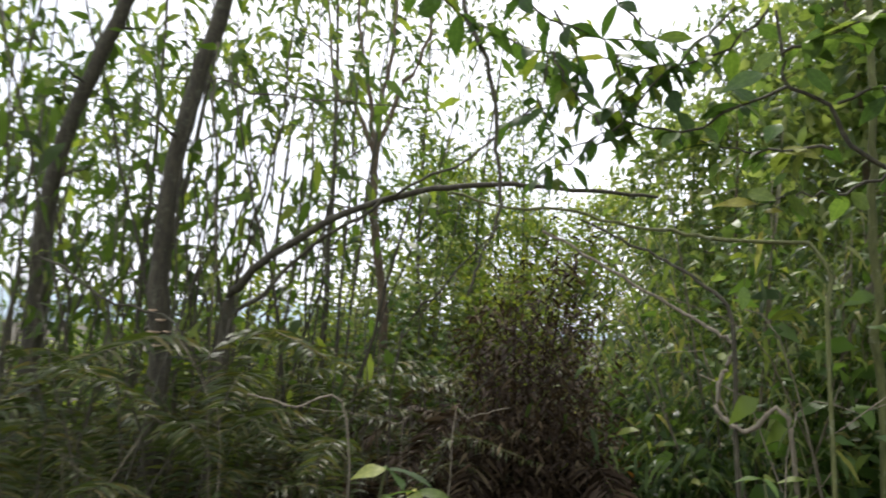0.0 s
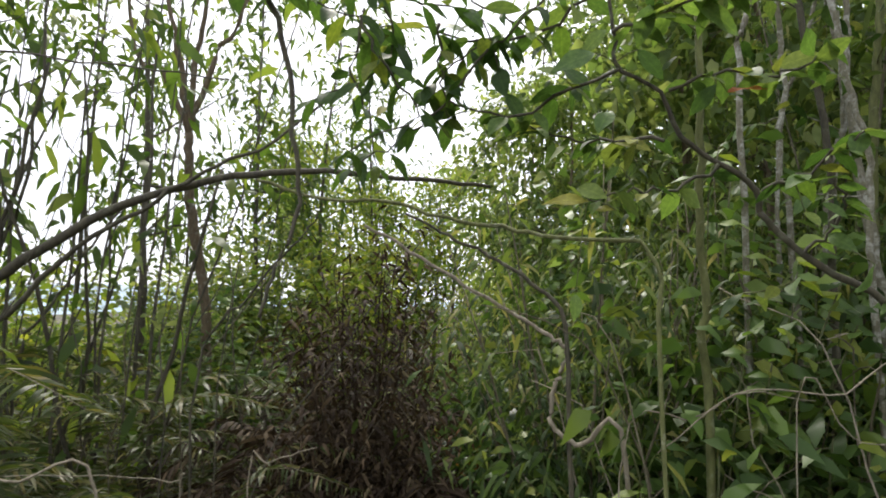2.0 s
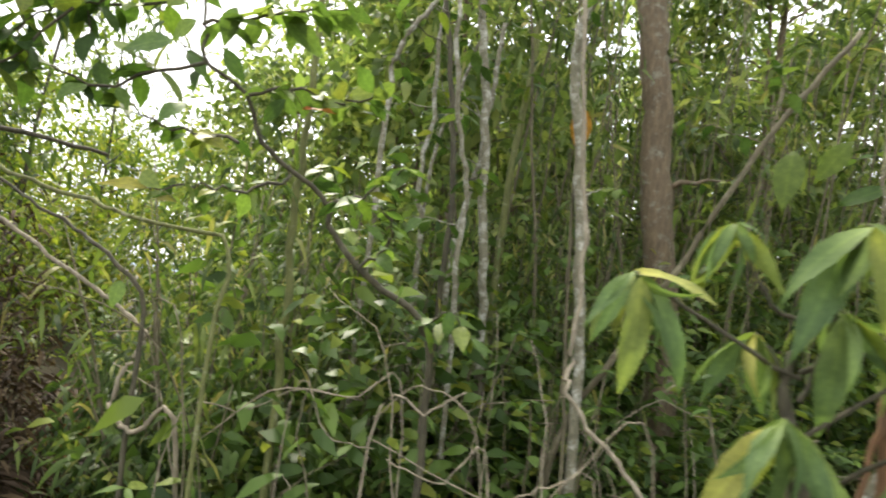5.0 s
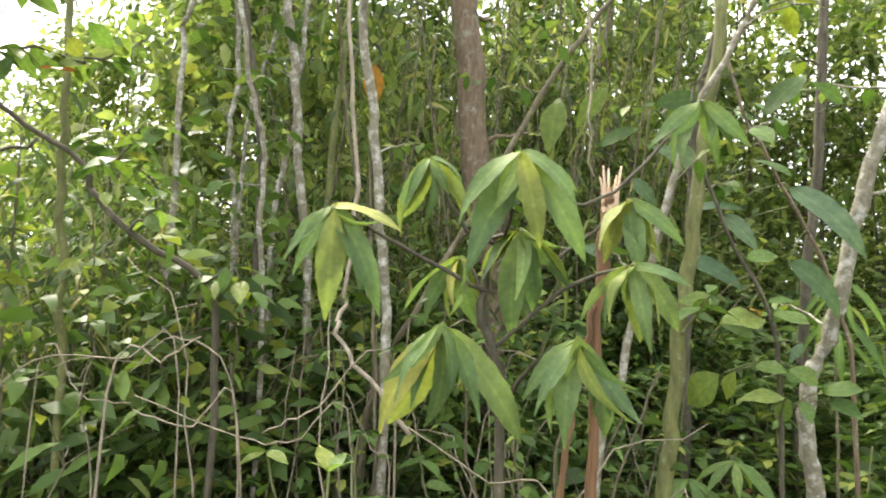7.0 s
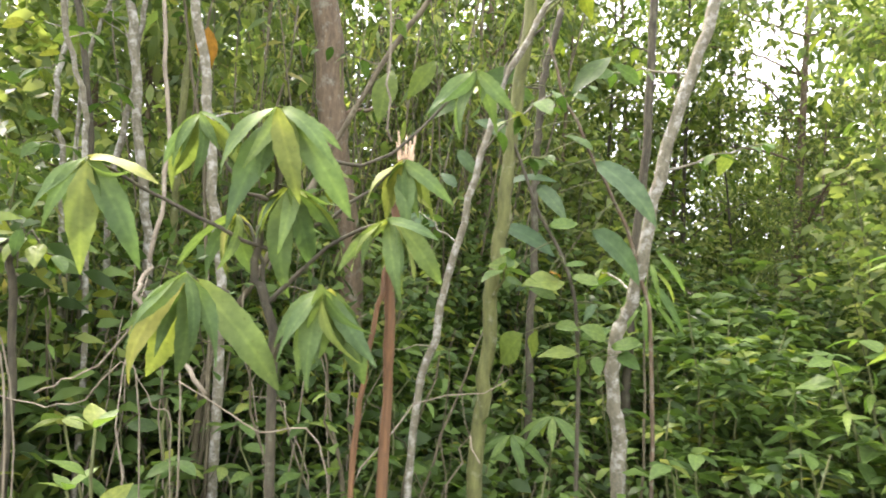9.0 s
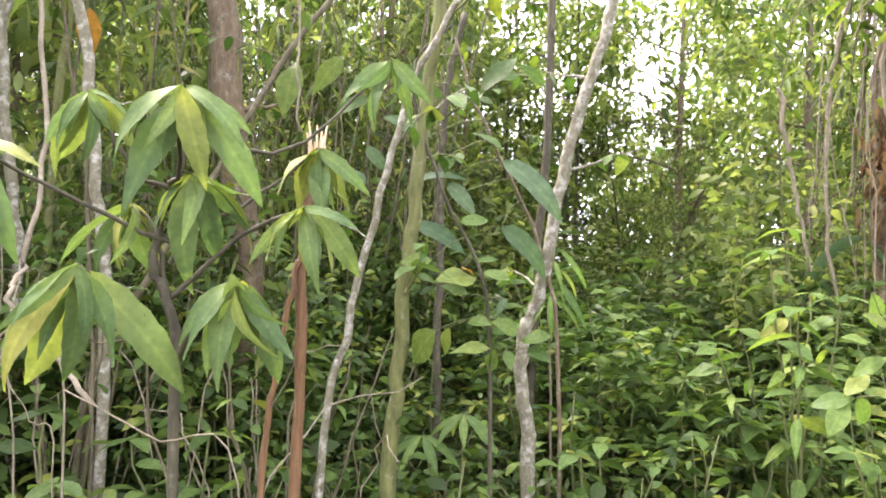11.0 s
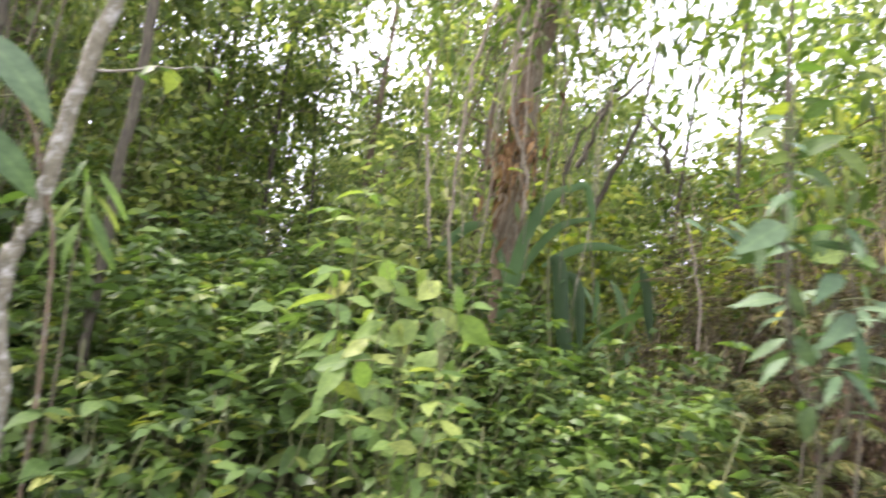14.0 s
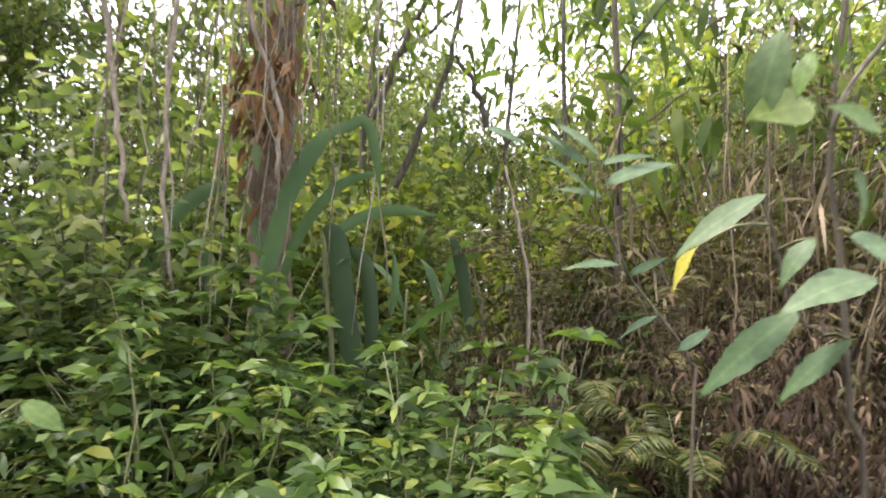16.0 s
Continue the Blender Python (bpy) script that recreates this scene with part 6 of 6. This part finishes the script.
for line, r0, r1 in [([(2.37, -1.88, 1.04), (2.34, -1.84, 1.27), (2.33, -1.78, 1.38), (2.32, -1.75, 1.52), (2.31, -1.73, 1.63), (2.30, -1.72, 1.74), (2.28, -1.70, 1.89)], 0.0038, 0.002), ([(2.38, -1.86, 1.28), (2.36, -1.86, 1.44), (2.35, -1.86, 1.54), (2.34, -1.85, 1.64)], 0.0025, 0.0014), ([(2.45, -1.94, 1.16), (2.43, -1.96, 1.38), (2.41, -1.99, 1.52), (2.40, -2.00, 1.62)], 0.0025, 0.0014)]:
    g = Geo()
    g.tube(bend(foot(line) if r0 > 0.003 else line, 22, 0.002), r0, r1, 7, 0.06)
    part("stem", g, M["bark_dark"], t)
set_leaves(t, [
    (2.29, -1.72, 1.66, -0.00, -0.02, -0.07), (2.28, -1.71, 1.67, -0.03, 0.04, -0.04), (2.31, -1.73, 1.62, -0.07, 0.08, -0.06), (2.31, -1.69, 1.59, -0.03, 0.01, -0.06),
    (2.33, -1.76, 1.52, 0.00, -0.03, -0.07), (2.34, -1.76, 1.49, -0.00, 0.08, -0.02), (2.31, -1.79, 1.45, 0.02, -0.05, -0.04), (2.32, -1.76, 1.42, 0.01, 0.05, -0.05),
    (2.31, -1.77, 1.43, -0.01, -0.03, -0.06), (2.30, -1.76, 1.39, -0.01, 0.05, -0.05), (2.35, -1.86, 1.55, -0.09, 0.07, -0.05), (2.32, -1.84, 1.63, -0.01, -0.05, -0.05),
    (2.33, -1.91, 1.51, -0.04, -0.05, -0.06), (2.33, -1.88, 1.48, -0.08, 0.07, -0.06),
], ["serrate", "serrate", "grey"], 1.15, 0.2, (1.3, -1.3, 1.42))
set_leaves(t, [
    (2.29, -1.86, 1.45, -0.02, -0.02, -0.08), (2.30, -1.85, 1.37, -0.04, 0.04, -0.04), (2.31, -1.82, 1.31, 0.03, 0.01, -0.08), (2.30, -1.92, 1.37, 0.07, -0.08, -0.01),
    (2.31, -1.73, 1.75, -0.02, 0.04, -0.03, "dark"), (2.31, -1.73, 1.74, -0.07, -0.03, 0.02, "dark"), (2.33, -1.76, 1.73, -0.01, -0.05, -0.03, "dark"), (2.31, -1.80, 1.77, -0.04, -0.03, -0.05, "dark"),
    (2.32, -1.96, 1.66, -0.00, 0.03, -0.07, "yellow"), (2.31, -1.70, 1.79, 0.03, 0.04, -0.02, "dark"), (2.30, -1.73, 1.81, -0.05, -0.02, 0.01, "dark"), (2.32, -1.86, 1.48, -0.07, -0.01, 0.02),
    (2.31, -1.80, 1.37, 0.04, -0.06, -0.03), (2.33, -1.92, 1.56, 0.02, -0.07, 0.03),
], ["serrate", "serrate", "grey"], 1.15, 0.2, (1.3, -1.3, 1.42))

leafy(t, [(2.38, -1.82, 1.34), (2.36, -1.77, 1.53), (2.35, -1.75, 1.64), (2.33, -1.73, 1.76), (2.32, -1.71, 1.90)], 0.003, 0.0015, M["bark_dark"], ["serrate", "serrate", "dark"], 22, 0.085, 0.1, -0.45, "twig", 3)
leafy(t, [(2.38, -1.86, 1.28), (2.35, -1.86, 1.54), (2.34, -1.85, 1.65)], 0.003, 0.0015, M["bark_dark"], ["serrate", "serrate", "dark"], 12, 0.085, 0.1, -0.45, "twig", 3)
leafy(t, [(2.38, -1.91, 1.21), (2.36, -1.94, 1.41), (2.34, -1.97, 1.60)], 0.003, 0.0015, M["bark_dark"], ["serrate", "serrate", "dark"], 12, 0.085, 0.1, -0.45, "twig", 3)
leafy(t, [(2.38, -1.86, 1.28), (2.37, -1.90, 1.38), (2.36, -1.95, 1.41)], 0.003, 0.0015, M["bark_dark"], ["serrate", "serrate", "dark"], 9, 0.085, 0.1, -0.45, "twig", 3)

# second sapling beside the trail, and one with pale lance leaves
t = thing("serrate_sapling", (2.92, -2.31, height(2.92, -2.31)), "sapling with long grey-green toothed leaves close to the trail", "tree")
for line, r0, r1 in [([(2.92, -2.31, 1.13), (2.91, -2.27, 1.32), (2.91, -2.25, 1.49), (2.90, -2.23, 1.65), (2.88, -2.28, 1.75), (2.87, -2.29, 1.85)], 0.004, 0.003), ([(2.91, -2.27, 1.39), (2.92, -2.21, 1.41), (2.92, -2.16, 1.56), (2.90, -2.17, 1.76)], 0.0025, 0.0015)]:
    g = Geo()
    g.tube(bend(foot(line) if r0 > 0.003 else line, 18, 0.002), r0, r1, 7, 0.06)
    part("stem", g, M["bark_dark"], t)
set_leaves(t, [
    (2.91, -2.15, 1.55, 0.03, 0.09, -0.07), (2.88, -2.19, 1.50, 0.01, 0.04, -0.05), (2.93, -2.22, 1.42, 0.03, 0.10, -0.11), (2.86, -2.25, 1.46, -0.01, 0.11, -0.03),
    (2.86, -2.22, 1.39, 0.03, 0.06, -0.07), (2.86, -2.12, 1.72, 0.02, 0.02, -0.11), (2.90, -2.20, 1.66, -0.04, 0.09, -0.04, "lime"), (2.88, -2.28, 1.63, -0.01, 0.07, 0.02, "lime"),
    (2.89, -2.05, 1.48, 0.03, 0.02, -0.05, "yellow"), (2.87, -2.17, 1.71, -0.00, 0.02, -0.05, "lime"), (2.87, -2.23, 1.58, 0.02, -0.06, -0.07), (2.88, -2.24, 1.51, -0.06, 0.01, -0.03),
], ["serrate", "grey"], 1.1, 0.15, (2.1, -1.6, 1.42))
t = thing("pale_leaved_sapling", (3.61, -2.56, height(3.61, -2.56)), "thin arching sapling with pale lance-shaped leaves", "tree")
g = Geo()
g.tube(bend(foot([(3.61, -2.56, 1.13), (3.61, -2.53, 1.31), (3.63, -2.38, 1.49), (3.63, -2.30, 1.63), (3.63, -2.27, 1.74)]), 18, 0.003), 0.005, 0.002, 6)
part("stem", g, M["bark_dark"], t)
set_leaves(t, [
    (3.63, -2.15, 1.74, -0.01, -0.14, -0.08), (3.60, -2.17, 1.81, -0.06, -0.07, -0.07), (3.59, -2.29, 1.68, 0.00, -0.19, 0.08), (3.64, -2.30, 1.74, -0.06, -0.10, 0.02),
    (3.63, -2.31, 1.66, 0.02, 0.11, 0.01), (3.62, -2.10, 1.79, -0.08, -0.06, -0.04), (3.62, -2.26, 1.73, -0.00, 0.12, 0.05), (3.59, -2.34, 1.50, -0.02, 0.13, -0.02),
    (3.59, -2.36, 1.48, -0.04, -0.08, 0.03), (3.57, -2.43, 1.39, -0.01, 0.09, -0.05), (3.58, -2.49, 1.31, 0.01, -0.11, 0.05), (3.66, -2.02, 1.80, -0.07, -0.06, -0.05),
], ["lance_pale"], 1.1, 0.2, (2.1, -1.6, 1.42))
for x, y, s in [(4.01, -2.16, 0.80), (3.84, -2.26, 0.75), (3.94, -2.48, 0.80), (3.69, -2.50, 0.70), (4.21, -1.99, 0.85), (4.49, -2.58, 0.90), (4.74, -2.39, 0.90), (4.05, -1.33, 0.90)]:
    copy_thing(low_c, Matrix.Identity(4)).matrix_basis = pose(x, y, height(x, y) - 0.02, 0, 0, x * 900) @ Matrix.Diagonal((s, s, s, 1))
make_shrub("rusty_fern", (0.90, 2.87, height(0.90, 2.87)), 0.85, 0.28, 30, 1100, 0.06, 0.2, M["rust"], M["rust"], "rust-orange dead fern at the edge of the path", 0.5, "", "dead fern", 0.3, plain=True)

# big tree hung with vines and dead leaves
t = thing("vine_hung_tree", (5.28, -1.49, height(5.28, -1.49)), "thick tree trunk hung with vines and dead leaves", "tree")
g = Geo()
g.tube(bend(foot([(5.27, -1.47, 1.37), (5.22, -1.44, 1.84), (5.17, -1.42, 2.25), (5.12, -1.43, 2.77), (5.06, -1.50, 3.29), (4.99, -1.50, 3.98)]), 22, 0.012), 0.1, 0.075, 12, 0.12)
part("trunk", g, M["bark_brown"], t)
HANG = np.array([4.98, -1.40, 2.24])
for i in range(46):
    a, r = rng.uniform(0, 6.28), rng.uniform(0.08, 0.62)
    vx, vy = HANG[0] + math.cos(a) * r, HANG[1] + math.sin(a) * r
    g = Geo()
    g.tube(bend([(HANG[0] + 0.3 * r * math.cos(a), HANG[1] + 0.3 * r * math.sin(a), HANG[2] + rng.uniform(0.9, 1.8)), (vx, vy, HANG[2] + rng.uniform(0.1, 0.6)), (vx + rng.normal(0, 0.07), vy + rng.normal(0, 0.07), HANG[2] - rng.uniform(0.2, 1.3))], 12, 0.016), rng.uniform(0.003, 0.008), 0.0025, 5)
    part("vine", g, M["dead_stick"] if i % 3 == 0 else M["reed"], t)
for line in [[(4.68, -1.20, 3.24), (4.73, -1.10, 2.80), (4.77, -1.06, 2.43), (4.83, -1.07, 1.82), (4.88, -1.13, 1.33)], [(4.66, -0.81, 2.61), (4.71, -0.89, 2.08), (4.76, -0.97, 1.58)], [(4.71, -1.32, 2.88), (4.75, -1.33, 2.46), (4.79, -1.47, 2.08), (4.82, -1.49, 1.80)]]:
    g = Geo()
    g.tube(bend(line, 16, 0.008), 0.013, 0.008, 6)
    part("vine", g, M["dead_stick"], t)
g = Geo()
n = 260
pos = HANG + rng.normal(0, 1, (n, 3)) * (0.07, 0.07, 0.17)
L = rng.uniform(0.05, 0.13, n)
g.leaves(pos, np.stack([rng.normal(0, 0.5, n), rng.normal(0, 0.5, n), -np.ones(n)], 1), L, L * 0.3, 0.1)
part("dead_leaf_mass", g, M["litter"], t, "reddish-brown dead leaves", "stuff")
g = Geo()
n = 2600
pos = HANG + (0.1, -0.1, 1.15) + rng.normal(0, 1, (n, 3)) * (0.6, 0.6, 0.5)
L = rng.uniform(0.06, 0.13, n)
g.leaves(pos, rng.normal(0, 0.7, (n, 3)) - UP * 0.4, L, L * 0.32, 0.3)
part("crown", g, M["crown"], t, kind="stuff")

# orange leaf on its vine
t = thing("leaf_vine", (2.19, 1.36, 0.63), "thin vine with one large orange dying leaf", "vine")
g = Geo()
g.tube(bend(foot([(2.16, 1.36, 1.04), (2.13, 1.38, 1.65), (2.08, 1.39, 2.34), (2.05, 1.41, 2.87)]), 20, 0.006), 0.008, 0.005, 6)
part("stem", g, M["reed"], t)
leaf_part(t, LM["orange"], (2.08, 1.36, 2.35), (0.0, 0.05, -1.0), 0.17, (-0.8, -0.55, 0.1), "orange_leaf")

# plants that close in on the path
def path_spots(n, lo, hi):
    out = []
    for _ in range(n):
        d = rng.uniform(lo, hi)
        o = rng.choice([-0.22, 0.42]) + rng.normal(0, 0.1)
        out.append((d * 0.276 + o * 0.961, d * 0.961 - o * 0.276))
    return out


for k, (px, py) in enumerate(path_spots(26, 2.6, 8.5)):
    kind = (low_b, fern_a, low_c, low_b)[k % 4]
    s = float(rng.uniform(0.45, 0.8))
    copy_thing(kind, Matrix.Identity(4)).matrix_basis = pose(px, py, height(px, py) - 0.02, 0, 0, float(rng.uniform(0, 360))) @ Matrix.Diagonal((s, s, s, 1))

# heap of dead fern beside the path
make_shrub("dead_fern_heap", (0.44, 2.79, 0.1), 1.55, 0.47, 64, 11000, 0.06, 0.2, M["dead_fern"], M["dead_fern"], "dark reddish-brown heap of dead fern", 0.5, "", "dead fern", 0.3, plain=True)
for hx, hy, hs in [(0.28, 2.96, 1.10), (0.50, 3.10, 1.30), (0.60, 2.85, 1.15), (0.44, 3.34, 1.40), (0.17, 3.32, 1.10)]:
    copy_thing(fern_b, Matrix.Identity(4)).matrix_basis = pose(hx, hy, height(hx, hy), 0, 0, hx * 900) @ Matrix.Diagonal((hs, hs, hs * 1.25, 1))
bank_heap = make_shrub("dry_bank", (3.96, -3.05, height(3.96, -3.05)), 1.15, 0.7, 50, 4000, 0.055, 0.18, M["dead_fern"], M["dead_fern"], "bank of dried brown fern and stalks", 0.6, "", "dead fern", 0.5, plain=True)
olive_heap = make_shrub("dry_bank", (4.75, -2.74, height(4.75, -2.74)), 1.0, 0.7, 50, 3000, 0.055, 0.22, M["reed"], M["dry"], "bank of dried straw-brown fern and stalks", 0.6, "", "dead fern", 0.5, plain=True)
for hx, hy, hs in [(4.45, -2.73, 0.90), (4.20, -2.92, 0.90), (4.39, -3.41, 1.10), (3.92, -3.27, 0.90), (5.03, -3.31, 1.20), (4.88, -3.97, 1.30), (5.29, -3.98, 1.40), (5.25, -2.81, 1.00)]:
    copy_thing(bank_heap if int(hx * 100) % 3 == 0 else olive_heap, Matrix.Identity(4)).matrix_basis = pose(hx, hy, height(hx, hy), 0, 0, hx * 700) @ Matrix.Diagonal((hs * 0.8, hs * 0.8, hs, 1))
pinnate = make_fern("pinnate_plant", (3.69, -2.46, height(3.69, -2.46) + 0.35), 8, 0.6, M["fern"], M["green_stem"], "fresh green fern-like plant beside the trail", "ferns", 0.5, 1.0)
pale_fern = make_fern("pale_fern", (4.84, -2.64, height(4.84, -2.64) + 0.9), 7, 0.7, M["dry"], M["straw"], "pale dried fern leaning over the trail", "dead ferns", 0.5, 1.1, "fern", 0.13, 0.12)
for kind, fx, fy, fz, fs, turn in [(pinnate, 3.86, -2.72, 0.55, 0.9, 70), (pinnate, 4.05, -2.52, 0.45, 1.0, 160), (pinnate, 4.30, -2.60, 0.6, 0.85, 250), (pinnate, 3.62, -2.75, 0.4, 0.8, 310),
                                (pale_fern, 4.40, -3.00, 0.85, 0.8, 40), (pale_fern, 4.15, -3.15, 0.8, 0.75, 130), (pale_fern, 4.70, -3.35, 1.0, 0.9, 215), (pale_fern, 4.05, -2.90, 0.7, 0.6, 300)]:
    copy_thing(kind, Matrix.Identity(4)).matrix_basis = pose(fx, fy, height(fx, fy) + fz, 0, 0, turn) @ Matrix.Diagonal((fs, fs, fs, 1))

# narrow-bladed tuft hanging beside the pale trunk
t = thing("hanging_tuft", (3.20, 0.10, height(3.20, 0.10)), "cane with a hanging tuft of narrow green blades", "plant")
TUFT = np.array([3.20, 0.10, 1.58])
g = Geo()
g.tube(bend(foot([tuple(TUFT - (0, 0, 0.6)), tuple(TUFT)]), 14, 0.004), 0.007, 0.003, 6)
part("stem", g, M["reed"], t)
for i in range(18):
    a = i * 2.4
    leaf_part(t, LM["lance"], TUFT + (0.02 * math.cos(a), 0.03 * math.sin(a), -0.2 + 0.016 * i), (math.cos(a), math.sin(a), -0.9), rng.uniform(0.14, 0.24), (-0.6, 0, 0.7), "blade", 0.6)
# more leafy shrubs in the thicket wall
for bx, by, top, n in [(1.9, 1.9, 1.9, 8), (2.2, 1.5, 1.75, 8), (2.35, 0.75, 1.6, 7)]:
    bush("thicket_shrub", (bx, by), top, 0.45, n, ["broad", "dark", "lance", "dark"], 9, 0.085, "leafy shrub in the wall of the thicket", "reed", -0.45, "thicket shrubs", "shrub", 0.25)
